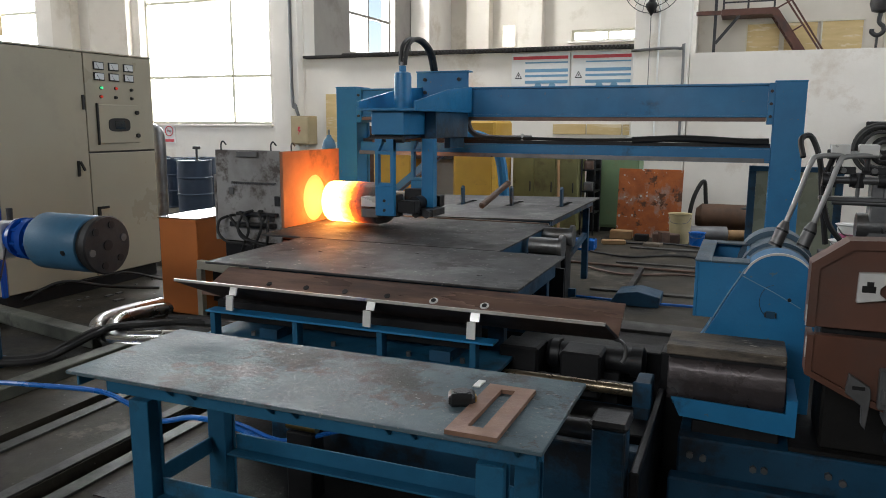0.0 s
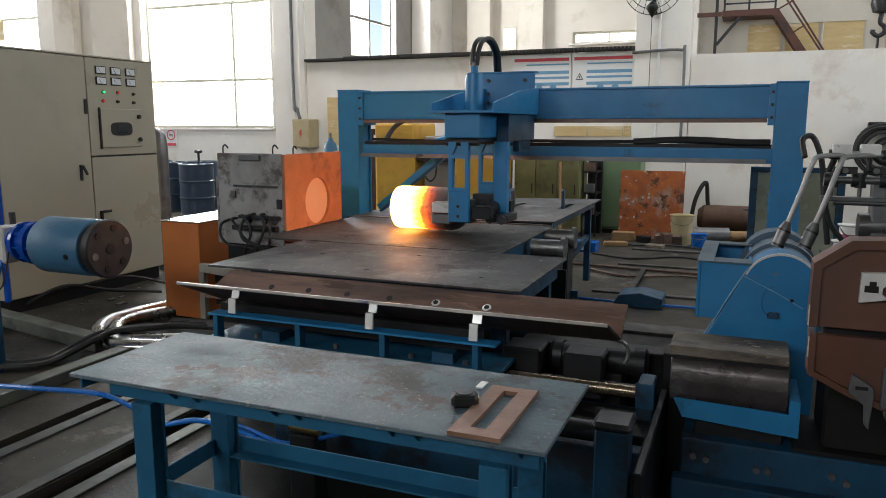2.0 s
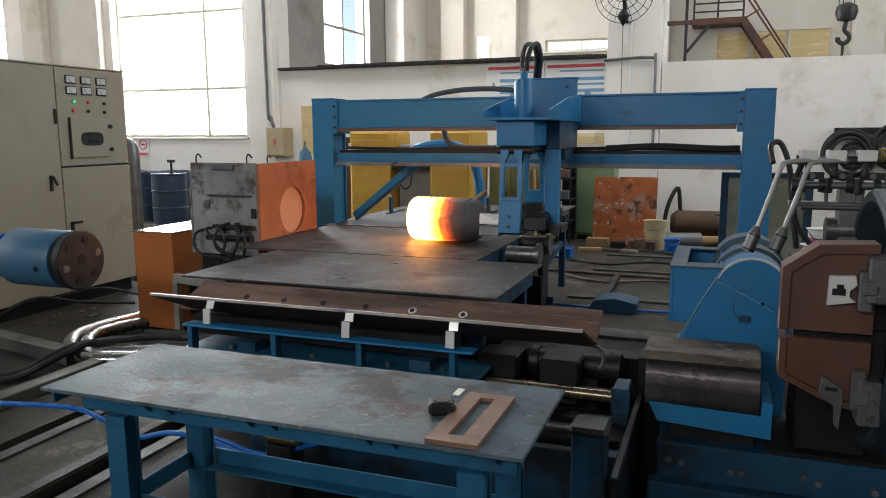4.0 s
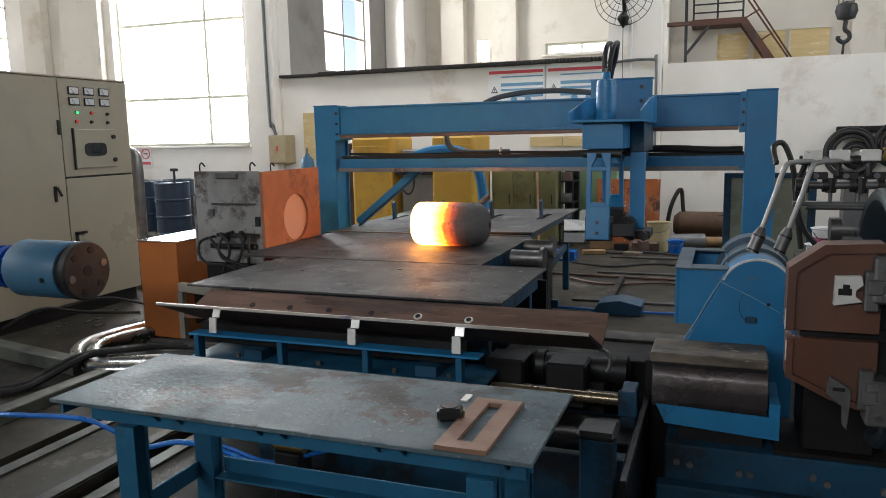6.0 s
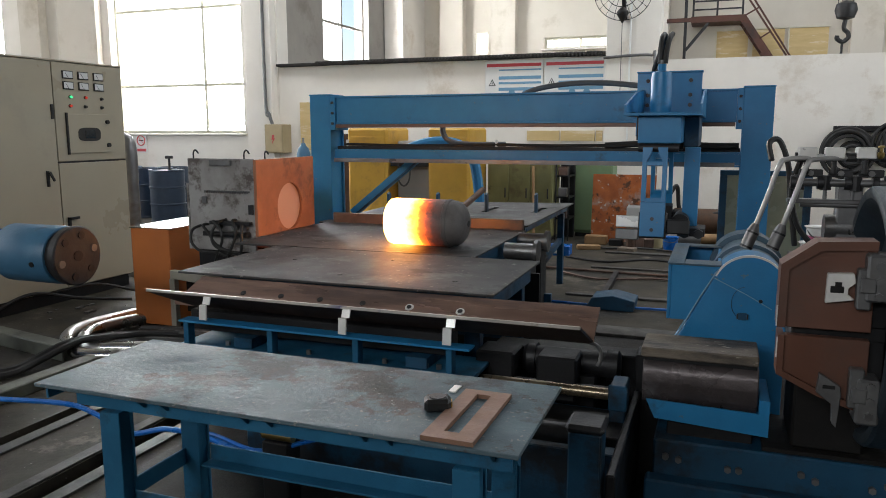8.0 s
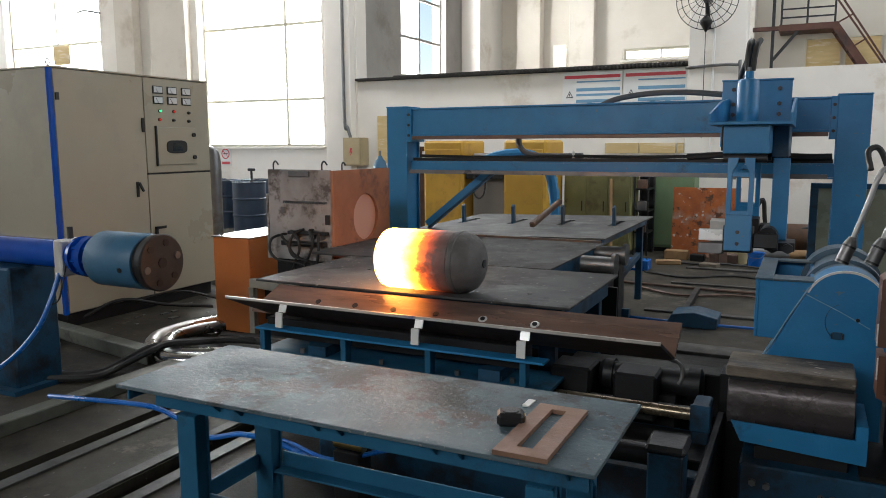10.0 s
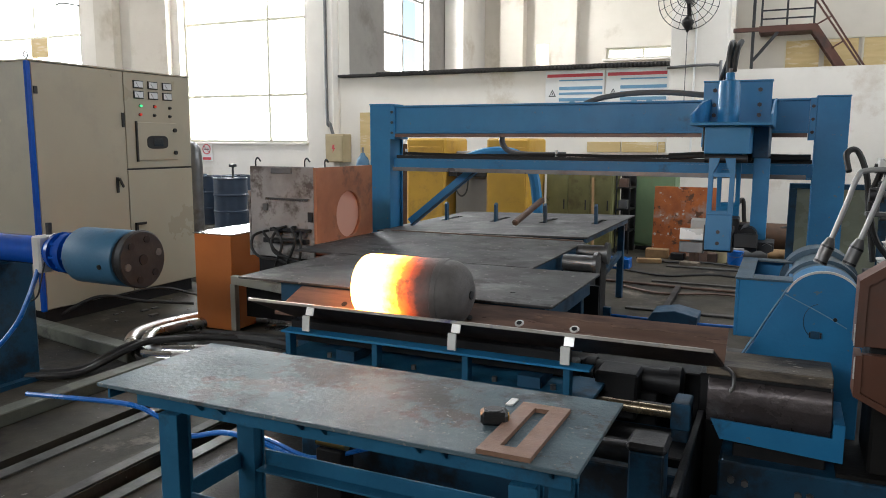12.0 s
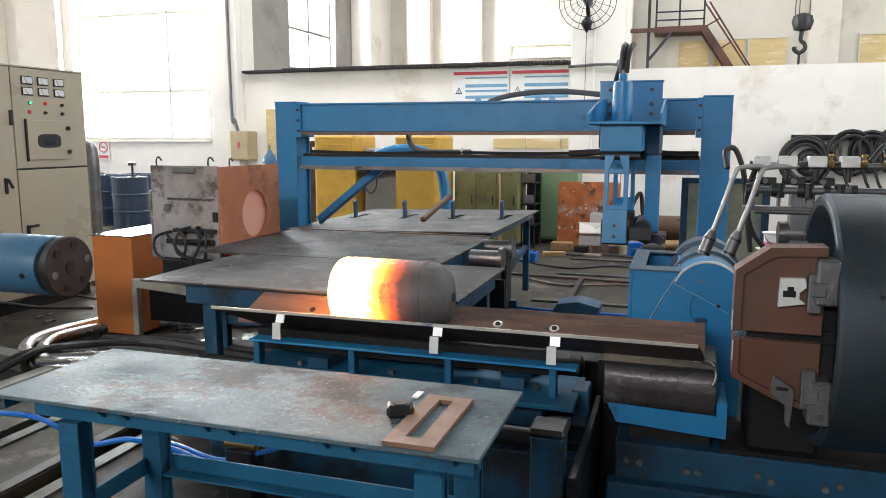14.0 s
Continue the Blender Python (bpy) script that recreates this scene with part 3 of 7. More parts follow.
bm = beam(mesh(), (-6.3, 4.16, 0.05), (-4.08, 3.74, 0.05), 0.12, 0.10, 0.006)
solid("channel_cover", bm, KERB, (-4.7, 4.0, 0), "pale green painted steel channel under the cabinet", "channel")
for y, w, m in ((6.9, 0.08, STRIP), (8.4, 0.06, STRIP), (9.5, 0.10, STRIP)):
    structure("floor_rail", bx(mesh(), -1.3, 4.5, y, y + w, 0.0005, 0.02, 0.003), m, "worn steel rail let into the floor")
solid("air_hose", tube(mesh(), [(-1.9, 6.55, 0.02), (-0.8, 6.5, 0.02), (0.5, 6.55, 0.02), (3.0, 6.4, 0.02)], 0.012), BLUE_HOSE, (-0.8, 6.5, 0), "thin blue air hose lying on the floor", "hose")
solid("cable", tube(mesh(), [(-1.9, 8.2, 0.02), (-0.5, 8.1, 0.02), (1.0, 8.2, 0.02)], 0.015), RUST, (-0.5, 8.1, 0), "reddish cable lying on the floor", "cable")

# ---- front work table ----
RIBS = (-1.546, -1.463, -1.189, -1.111, -0.825, -0.751, -0.475, -0.412)
t = thing("work_table", (-1.14, 1.85, 0), "blue steel work table with a worn grey top", "table")
part("tabletop", bx(mesh(), -1.886, -0.393, 1.59, 2.095, 0.788, 0.80, 0.002), PLATE, t, "scratched grey-blue steel plate top")
bm = mesh()
bx(bm, -1.81, -0.43, 1.672, 1.680, 0.716, 0.787)
part("front_channel", bm, BLUE_SHADED, t)
part("rear_channel", bx(mesh(), -1.83, -0.44, 2.02, 2.06, 0.70, 0.787, 0.003), BLUE_SHADED, t)
for x in RIBS:
    bm = prism(mesh(), [(1.634, 0.7875), (1.671, 0.7875), (1.671, 0.740), (1.664, 0.740), (1.636, 0.768)], "x", x - 0.003, x + 0.003)
    part("rib", bm, BLUE_SHADED, t)
part("end_rib", bx(mesh(), -1.862, -1.854, 1.61, 2.05, 0.750, 0.7875), BLUE_SHADED, t)
for x in (-1.64, -0.52):
    for y, top in ((1.672, 0.7155), (2.02, 0.699)):
        bm = bx(mesh(), x - 0.055, x + 0.018, y - 0.030, y - 0.022, 0, top, 0.002)
        bx(bm, x - 0.055, x + 0.018, y + 0.022, y + 0.030, 0, top, 0.002)
        bx(bm, x - 0.055, x + 0.010, y - 0.0215, y + 0.0215, 0, top)
        part("leg", bm, BLUE_SHADED, t)
for y in (1.66, 2.02):
    bm = bx(mesh(), -1.617, -0.576, y + 0.022, y + 0.030, 0.40, 0.46, 0.002)
    bx(bm, -1.617, -0.576, y - 0.03, y + 0.0215, 0.40, 0.407, 0.001)
    part("stretcher", bm, BLUE_SHADED, t)
for x in (-1.64, -0.52):
    part("stretcher", bx(mesh(), x - 0.046, x - 0.036, 1.691, 1.989, 0.40, 0.46, 0.003), BLUE_SHADED, t)

# tape measure and template on the table
tape = thing("tape_measure", (-0.672, 1.80, 0.80), "black and yellow pocket tape measure", "tape measure")
R1 = pose(-0.672, 1.80, 0.80, 0, 0, 22)
bm = bx(mesh(), -0.036, 0.036, -0.030, 0.030, 0.0, 0.036, 0.009)
bmesh.ops.transform(bm, matrix=R1, verts=bm.verts)
case = part("case", bm, BLACK, tape)
bm = spin(mesh(), [(0.036, 0.024), (0.039, 0.022), (0.0395, 0.0)], (0, 0, 0), "z", 20)
bmesh.ops.transform(bm, matrix=R1, verts=bm.verts)
part("side_plate", bm, DARK_STEEL, tape)
bm = bx(mesh(), 0.0362, 0.039, -0.016, 0.004, 0.006, 0.028)
bmesh.ops.transform(bm, matrix=R1, verts=bm.verts)
part("sticker", bm, YELLOW, tape, "yellow label")
bm = bx(mesh(), -0.69, -0.668, 1.935, 1.99, 0.8, 0.805, 0.001)
solid("tape_hook", bm, CLIP_STEEL, (-0.68, 1.96, 0.80), "small bright steel tab beside the tape measure", "metal tab")
FX0, FX1, FY0, FY1 = -0.642, -0.507, 1.598, 1.952
bm = mesh()
prof = [(FX0, FX1, FY0, FY0 + 0.045), (FX0, FX1, FY1 - 0.035, FY1), (FX0, FX0 + 0.045, FY0 + 0.045, FY1 - 0.035), (FX1 - 0.05, FX1, FY0 + 0.045, FY1 - 0.035)]
for a, b, c, d in prof:
    bx(bm, a, b, c, d, 0.8005, 0.8125)
bmesh.ops.remove_doubles(bm, verts=bm.verts, dist=0.0005)
solid("steel_frame_template", bm, mat("copper_brown_scale", (0.25, 0.14, 0.09), (0.19, 0.105, 0.07), 0.55, 0.2, scale=14, stain=(0.20, 0.13, 0.10), stain_scale=9), (-0.58, 1.79, 0.80), "brown scaled steel plate with a rectangular window", "steel plate", smooth=False)

# ---- roller deck ----
d = thing("roller_deck", (-1.9, 4.4, 0), "dark steel plate deck on a blue frame", "steel table")
part("front_plate", bx(mesh(), -2.70, -0.93, 3.215, 4.165, 0.788, 0.80, 0.002), DECK, d)
part("middle_plate", bx(mesh(), -3.02, -1.33, 4.172, 5.44, 0.789, 0.801, 0.002), DECK, d)
for x, y in ((-1.83, 3.42), (-2.3, 3.75), (-1.75, 3.92), (-1.2, 3.45)):
    part("bolt_hole", cy(mesh(), (x, y, 0.8), (x, y, 0.8025), 0.014, 12), GREASE_AND_SHADE, d)
part("front_beam", bx(mesh(), -2.45, -0.98, 3.26, 3.32, 0.68, 0.787, 0.003), BLUE_DARK, d)
part("side_beam", bx(mesh(), -1.04, -0.98, 3.33, 4.14, 0.68, 0.787, 0.003), BLUE_DARK, d)
part("side_beam", bx(mesh(), -1.40, -1.34, 4.2, 5.4, 0.68, 0.787, 0.003), BLUE_DARK, d)
part("side_beam", bx(mesh(), -2.45, -2.39, 3.33, 5.4, 0.68, 0.787, 0.003), BLUE_DARK, d)
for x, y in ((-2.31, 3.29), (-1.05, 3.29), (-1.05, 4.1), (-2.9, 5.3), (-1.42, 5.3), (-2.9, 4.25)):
    part("leg", bx(mesh(), x - 0.04, x + 0.04, y - 0.03, y + 0.03, 0, 0.679, 0.004), BLUE_DARK, d)
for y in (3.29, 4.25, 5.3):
    part("crossbar", bx(mesh(), -2.9 if y > 4 else -2.3, -1.1, y - 0.02, y + 0.02, 0.30, 0.36), BLUE_DARK, d)
# Black sheet put in for the shade under the deck.
part("skirt", bx(mesh(), -2.5, -1.0, 4.45, 4.47, 0.08, 0.67), GREASE_AND_SHADE, d, "added black panel for the shade under the deck")
# shiny lifting jacks beside the deck
for i, (x, y) in enumerate(((-1.20, 4.75), (-1.24, 5.25))):
    j = thing("guide_roller", (x, y, 0), "worn grey steel guide roller in a block", "roller", "guide rollers")
    part("block", bx(mesh(), x - 0.11, x + 0.09, y - 0.09, y + 0.09, 0, 0.70, 0.006), DARK_STEEL, j)
    part("roller", cy(mesh(), (x - 0.10, y, 0.755), (x + 0.10, y, 0.755), 0.055, 20), DULL_STEEL, j, "worn grey roller")
    part("flange", cy(mesh(), (x + 0.10, y, 0.755), (x + 0.125, y, 0.755), 0.078, 20), DULL_STEEL, j)

# ---- rear loading table ----
lt = thing("loading_table", (-2.3, 6.5, 0), "dark grey steel loading table with four slots and stops", "steel table")
TILT = pose(-2.27, 6.5, 0.80, 0, -1.3, 0)


def tilted(bm, m=TILT):
    bmesh.ops.transform(bm, matrix=m, verts=bm.verts)
    return bm


bm = mesh()
edges = [-0.90]
for s in (-0.72, -0.21, 0.27, 0.74):
    edges += [s - 0.03, s + 0.03]
edges.append(0.92)
for i in range(0, len(edges), 2):
    bx(bm, edges[i], edges[i + 1], -0.93, 1.0, -0.012, 0.0)
for i in range(1, len(edges) - 1, 2):
    bx(bm, edges[i], edges[i + 1], -0.93, 0.02, -0.012, 0.0)
    bx(bm, edges[i], edges[i + 1], 0.46, 1.0, -0.012, 0.0)
bmesh.ops.remove_doubles(bm, verts=bm.verts, dist=0.0004)
part("tabletop", tilted(bm), DECK, lt, "", False)
# Black sheet behind the slots, so that they read dark.
part("under_tray", tilted(bx(mesh(), -0.80, 0.80, -0.72, 0.92, -0.07, -0.05)), GREASE_AND_SHADE, lt, "black panel under the slots")
for s in (-0.72, -0.21, 0.27, 0.74):
    bm = prism(mesh(), [(0.10, -0.10), (0.15, -0.10), (0.15, 0.15), (0.13, 0.17), (0.10, 0.15)], "x", s - 0.012, s + 0.012)
    part("stop", tilted(bm), BLUE_DARK, lt, "upright blue stop")
for x0, x1, y0, y1 in ((-0.84, 0.86, -0.78, -0.73), (-0.84, 0.86, 0.93, 0.98), (-0.84, -0.79, -0.72, 0.92), (0.81, 0.86, -0.72, 0.92)):
    part("rail", tilted(bx(mesh(), x0, x1, y0, y1, -0.075, -0.0125)), BLUE_DARK, lt)
for x, y in ((-3.05, 5.75), (-1.46, 5.78), (-3.05, 7.42), (-1.46, 7.42)):
    part("leg", bx(mesh(), x - 0.03, x + 0.03, y - 0.03, y + 0.03, 0, 0.72, 0.003), BLUE_DARK, lt)
part("brace", beam(mesh(), (-1.46, 5.85, 0.25), (-1.46, 7.38, 0.45), 0.04, 0.05), BLUE_DARK, lt)
part("brace", beam(mesh(), (-1.9, 5.78, 0.3), (-1.46, 5.78, 0.62), 0.04, 0.05), BLUE_DARK, lt)
bm = beam(mesh(), (-2.125, 6.12, 0.835), (-2.06, 6.72, 1.0), 0.05, 0.05, 0.012)
solid("leaning_bar", bm, CHARRED_WOOD, (-2.2, 6.3, 0.82), "brown wooden bar leaning on a stop of the loading table", "bar")

# ---- heater ----
h = thing("induction_heater", (-3.3, 4.85, 0), "box-shaped induction heater with a round glowing mouth", "heater")
part("front_board", bx(mesh(), -3.60, -3.045, 4.45, 4.47, 0.69, 1.35, 0.004), GREY_PANEL, h, "scorched grey insulating board")
bm = mesh()
HY, HZ, HR = 4.88, 0.985, 0.175
nseg = 32
ring_o, ring_i = [], []
Y0, Y1, Z0, Z1 = 4.45, 5.235, 0.805, 1.345
for i in range(nseg):
    a = 2 * math.pi * i / nseg
    c, s = math.cos(a), math.sin(a)
    k = min((Y1 - HY) / c if c > 1e-6 else 9, (Y0 - HY) / c if c < -1e-6 else 9, (Z1 - HZ) / s if s > 1e-6 else 9, (Z0 - HZ) / s if s < -1e-6 else 9)
    ring_o.append((HY + k * c, HZ + k * s))
    ring_i.append((HY + HR * c, HZ + HR * s))
corner = [(Y0, Z0), (Y1, Z0), (Y1, Z1), (Y0, Z1)]
for q in corner:
    j = min(range(nseg), key=lambda i: (ring_o[i][0] - q[0]) ** 2 + (ring_o[i][1] - q[1]) ** 2)
    ring_o[j] = q
V = {}
for key, ring in (("o", ring_o), ("i", ring_i)):
    for lay, x in (("f", -3.02), ("b", -3.043)):
        V[key + lay] = [bm.verts.new((x, *p)) for p in ring]
for i in range(nseg):
    j = (i + 1) % nseg
    bm.faces.new((V["of"][i], V["of"][j], V["if"][j], V["if"][i]))
    bm.faces.new((V["ob"][i], V["ib"][i], V["ib"][j], V["ob"][j]))
    bm.faces.new((V["if"][i], V["if"][j], V["ib"][j], V["ib"][i]))
    bm.faces.new((V["of"][i], V["ob"][i], V["ob"][j], V["of"][j]))
mouth = part("mouth_board", bm, HEAT_BOARD, h, "heat-stained pinkish board with a round mouth")
bm = spin(mesh(), [(-3.046, HR + 0.004), (-3.56, HR + 0.004), (-3.58, 0.0)], (0, HY, HZ), "x", 32)
part("lining", bm, FURNACE, h, "glowing refractory lining")
part("rear_board", bx(mesh(), -3.60, -3.045, 5.215, 5.235, 0.69, 1.17), GREY_PANEL, h)
part("side_board", bx(mesh(), -3.62, -3.602, 4.45, 5.235, 0.69, 1.17), GREY_PANEL, h)
part("top_board", bx(mesh(), -3.60, -3.045, 4.471, 5.214, 1.165, 1.183), GREY_PANEL, h)
part("seam_strip", bx(mesh(), -3.46, -3.08, 4.440, 4.449, 1.115, 1.125), DULL_STEEL, h)
for i in range(19):
    part("seam_clip", bx(mesh(), -3.455 + 0.02 * i, -3.446 + 0.02 * i, 4.434, 4.4395, 1.108, 1.124), DULL_STEEL, h)
part("latch", bx(mesh(), -3.09, -3.05, 4.435, 4.449, 0.96, 1.03, 0.003), DARK_STEEL, h)
part("latch", bx(mesh(), -3.48, -3.44, 4.435, 4.449, 1.03, 1.08, 0.003), DULL_STEEL, h)
part("handle", bx(mesh(), -3.40, -3.22, 4.43, 4.449, 1.30, 1.34, 0.004), DULL_STEEL, h)
for x in (-3.55, -3.12):
    part("lifting_hook", tube(mesh(), [(x, 4.46, 1.34), (x, 4.46, 1.39), (x + 0.02, 4.46, 1.41), (x + 0.045, 4.46, 1.385)], 0.006, 6), DARK_STEEL, h)
for y in (4.58,):
    part("lifting_hook", tube(mesh(), [(-3.03, y, 1.34), (-3.03, y, 1.385), (-3.03, y + 0.02, 1.40), (-3.03, y + 0.045, 1.38)], 0.006, 6), DARK_STEEL, h)
PALE = mat("pale_beige_frame_paint", (0.42, 0.40, 0.33), (0.35, 0.33, 0.27), 0.6, stain=(0.2, 0.18, 0.14), stain_scale=4)
part("stand_rail", beam(mesh(), (-3.92, 4.60, 0.452), (-2.95, 4.37, 0.452), 0.05, 0.066, 0.004), PALE, h, "pale beige stand rail")
part("stand_post", bx(mesh(), -3.93, -3.88, 4.57, 4.62, 0.0, 0.418, 0.003), PALE, h)
# Panel added for the darkness below the rail; it hides the box side.
part("stand_skirt", bx(mesh(), -3.875, -3.0, 4.70, 4.72, 0.14, 0.44), GREASE_AND_SHADE, h, "added black panel for the dark below the stand rail")
part("stand_tray", bx(mesh(), -3.58, -3.06, 4.725, 5.2, 0.50, 0.68, 0.005), GREASE_AND_SHADE, h, "dark heater tray")
part("stand_front", bx(mesh(), -3.58, -3.06, 4.5, 4.635, 0.49, 0.685, 0.005), GREASE_AND_SHADE, h)
for x in (-3.55, -3.1):
    part("stand_leg", bx(mesh(), x - 0.03, x + 0.03, 5.1, 5.16, 0.0, 0.499), DARK_STEEL, h)
for pts in ([(-3.50, 4.44, 0.87), (-3.53, 4.38, 0.84), (-3.52, 4.35, 0.76), (-3.44, 4.34, 0.70), (-3.32, 4.36, 0.69), (-3.24, 4.38, 0.66)],
            [(-3.44, 4.44, 0.88), (-3.42, 4.36, 0.88), (-3.36, 4.34, 0.83), (-3.31, 4.34, 0.76), (-3.24, 4.36, 0.71), (-3.16, 4.38, 0.66)],
            [(-3.38, 4.44, 0.90), (-3.33, 4.36, 0.91), (-3.26, 4.34, 0.86), (-3.25, 4.34, 0.78), (-3.30, 4.36, 0.70), (-3.36, 4.40, 0.62)],
            [(-3.28, 4.44, 0.92), (-3.30, 4.36, 0.90), (-3.33, 4.33, 0.82), (-3.30, 4.33, 0.74), (-3.20, 4.35, 0.71), (-3.12, 4.38, 0.68)],
            [(-3.20, 4.44, 0.92), (-3.17, 4.36, 0.92), (-3.13, 4.34, 0.85), (-3.16, 4.34, 0.76), (-3.22, 4.36, 0.68)],
            [(-3.14, 4.44, 0.90), (-3.11, 4.38, 0.88), (-3.10, 4.36, 0.78), (-3.13, 4.38, 0.66)],
            [(-3.40, 4.44, 0.80), (-3.30, 4.37, 0.82), (-3.18, 4.36, 0.83), (-3.10, 4.44, 0.81)]):
    part("water_hose", tube(mesh(), pts, 0.010, 8), RUBBER, h)
part("manifold_bar", bx(mesh(), -3.46, -3.08, 4.40, 4.445, 0.80, 0.835, 0.004), DARK_STEEL, h)
part("manifold_bar", bx(mesh(), -3.40, -3.06, 4.40, 4.445, 0.885, 0.91, 0.004), DARK_STEEL, h)
for x in (-3.34, -3.2, -3.12):
    part("hose_fitting", cy(mesh(), (x, 4.42, 0.87), (x, 4.45, 0.87), 0.025, 10), DULL_STEEL, h)

# orange sheet-metal box
ob = thing("orange_box", (-4.12, 4.95, 0), "orange primed sheet-metal box with a shiny top", "metal box")
part("body", bx(mesh(), -4.31, -3.94, 4.61, 5.32, 0.03, 0.795, 0.006), ORANGE, ob)
part("top", bx(mesh(), -4.32, -3.93, 4.60, 5.33, 0.7955, 0.805, 0.003), POLISHED, ob, "shiny galvanised top")
for x in (-4.28, -3.97):
    for y in (4.64, 5.29):
        part("foot", bx(mesh(), x - 0.02, x + 0.02, y - 0.02, y + 0.02, 0, 0.03), DARK_STEEL, ob)

# ---- control cabinet ----
c = thing("control_cabinet", (-5.95, 5.0, 0), "beige electrical control cabinet with meters and lamps", "control cabinet")
CX = -5.53
part("body", bx(mesh(), -6.45, CX - 0.03, 4.17, 5.93, 0.12, 2.155, 0.004), BEIGE, c)
part("plinth", bx(mesh(), -6.4, CX - 0.05, 4.2, 5.9, 0.0, 0.12), GREASE_AND_SHADE, c)
part("roof_cap", bx(mesh(), -6.46, CX + 0.005, 4.16, 5.94, 2.1555, 2.17, 0.002), BEIGE, c)
dl = part("door", bx(mesh(), CX - 0.029, CX, 4.19, 5.10, 0.13, 2.15, 0.004), BEIGE, c)
part("corner_post", bx(mesh(), CX - 0.028, CX + 0.004, 4.145, 4.186, 0.12, 2.155, 0.003), BLUE_GLOSS, c, "blue corner strip")
pu = part("door", bx(mesh(), CX - 0.029, CX, 5.108, 5.92, 1.275, 2.15, 0.004), BEIGE, c)
pl = part("door", bx(mesh(), CX - 0.029, CX, 5.108, 5.92, 0.13, 1.258, 0.004), BEIGE, c)
part("door_gap", bx(mesh(), CX - 0.029, CX - 0.012, 5.108, 5.92, 1.2585, 1.2745), BLACK, c)
for z0, z1 in ((1.65, 1.78), (1.06, 1.20)):
    yh = 5.06 if z0 > 1.5 else 4.96
    hd = part("handle", bx(mesh(), CX, CX + 0.012, yh, yh + 0.03, z0, z1, 0.003), BLACK, dl, "black swing handle")
part("handle", beam(mesh(), (CX + 0.03, 4.975, 1.19), (CX + 0.03, 5.02, 1.11), 0.012, 0.02), BLACK, dl)
part("handle", bx(mesh(), CX + 0.012, CX + 0.02, 5.15, 5.28, 0.745, 0.77, 0.003), BLACK, pl)
part("handle", bx(mesh(), CX, CX + 0.02, 5.15, 5.18, 0.68, 0.77, 0.003), BLACK, pl)
for z in (2.045, 1.95):
    for y in (5.27, 5.445, 5.625):
        me_ = part("meter", bx(mesh(), CX, CX + 0.012, y - 0.06, y + 0.06, z - 0.036, z + 0.036, 0.003), BLACK, pu, "black framed panel meter")
        part("meter_face", bx(mesh(), CX + 0.0121, CX + 0.014, y - 0.05, y + 0.05, z - 0.026, z + 0.028), METER, me_, "white dial")
        part("needle", beam(mesh(), (CX + 0.0155, y, z - 0.028), (CX + 0.0155, y - 0.03, z + 0.015), 0.0016, 0.003, 0, (1, 0, 0)), INK, me_)
for y, z, m in ((5.286, 1.85, LAMP_GREEN), (5.459, 1.85, LAMP_RED), (5.65, 1.843, BLACK), (5.279, 1.77, LAMP_RED), (5.451, 1.767, BLACK), (5.647, 1.763, BLACK)):
    b = part("bezel", cy(mesh(), (CX, y, z), (CX + 0.008, y, z), 0.016, 16), DARK_STEEL, pu)
    part("button", cy(mesh(), (CX + 0.008, y, z), (CX + 0.022, y, z), 0.011, 14), m, b)
sub = part("hatch", bx(mesh(), CX, CX + 0.016, 5.23, 5.72, 1.345, 1.70, 0.004), BEIGE, pu, "beige hatch with a display")
part("hatch_edge", bx(mesh(), CX, CX + 0.018, 5.214, 5.229, 1.335, 1.71), BLACK, pu)
bm = mesh()
pts = [(5.465 + 0.13 * math.copysign(abs(math.cos(a)) ** 0.5, math.cos(a)), 1.515 + 0.062 * math.copysign(abs(math.sin(a)) ** 0.6, math.sin(a))) for a in [2 * math.pi * i / 28 for i in range(28)]]
prism(bm, pts, "x", CX + 0.0165, CX + 0.022)
part("display_bezel", bm, BLACK, sub)
part("display", bx(mesh(), CX + 0.0222, CX + 0.024, 5.41, 5.53, 1.478, 1.552), SCREEN, sub, "small dark display")
for z in (1.63, 1.413):
    part("knob", cy(mesh(), (CX + 0.016, 5.685, z), (CX + 0.036, 5.685, z), 0.020, 14), BLACK, sub)
for z in (1.93, 0.68):
    part("hinge", bx(mesh(), CX, CX + 0.012, 4.20, 4.23, z - 0.03, z + 0.03), BLACK, dl)
part("lifting_eye", tube(mesh(), [(CX - 0.02, 4.17, 2.17), (CX - 0.02, 4.15, 2.20), (CX - 0.02, 4.17, 2.225), (CX - 0.02, 4.19, 2.20), (CX - 0.02, 4.17, 2.17)], 0.006, 6), DARK_STEEL, c)
# duct pipe behind the cabinet
solid("duct_pipe", tube(mesh(), [(-5.85, 6.3, 0.0), (-5.85, 6.3, 0.9), (-5.85, 6.3, 1.36), (-5.92, 6.3, 1.45), (-6.1, 6.3, 1.48)], 0.085, 16), DULL_STEEL, (-5.85, 6.3, 0), "grey sheet-metal pipe with an elbow beside the cabinet", "pipe")

# ---- gantry ----
gy0, gy1 = 5.27, 5.49
gt = thing("gantry", (-1.48, 5.87, 0), "blue steel gantry with two posts and a deep beam", "gantry")


FROM_EYE[gt] = enlarge(1.0865)
ZF = 1.55 - 1.55 / 1.0865


def post(x0, x1, name="post"):
    bm = mesh()
    bx(bm, x0, x1, gy0, gy0 + 0.014, ZF, 1.815, 0.002)
    bx(bm, x0, x1, gy1 - 0.014, gy1, ZF, 1.815, 0.002)
    bx(bm, x0 + 0.02, x1 - 0.02, gy0 + 0.0145, gy1 - 0.0145, ZF, 1.81)
    return part(name, bm, BLUE, gt)


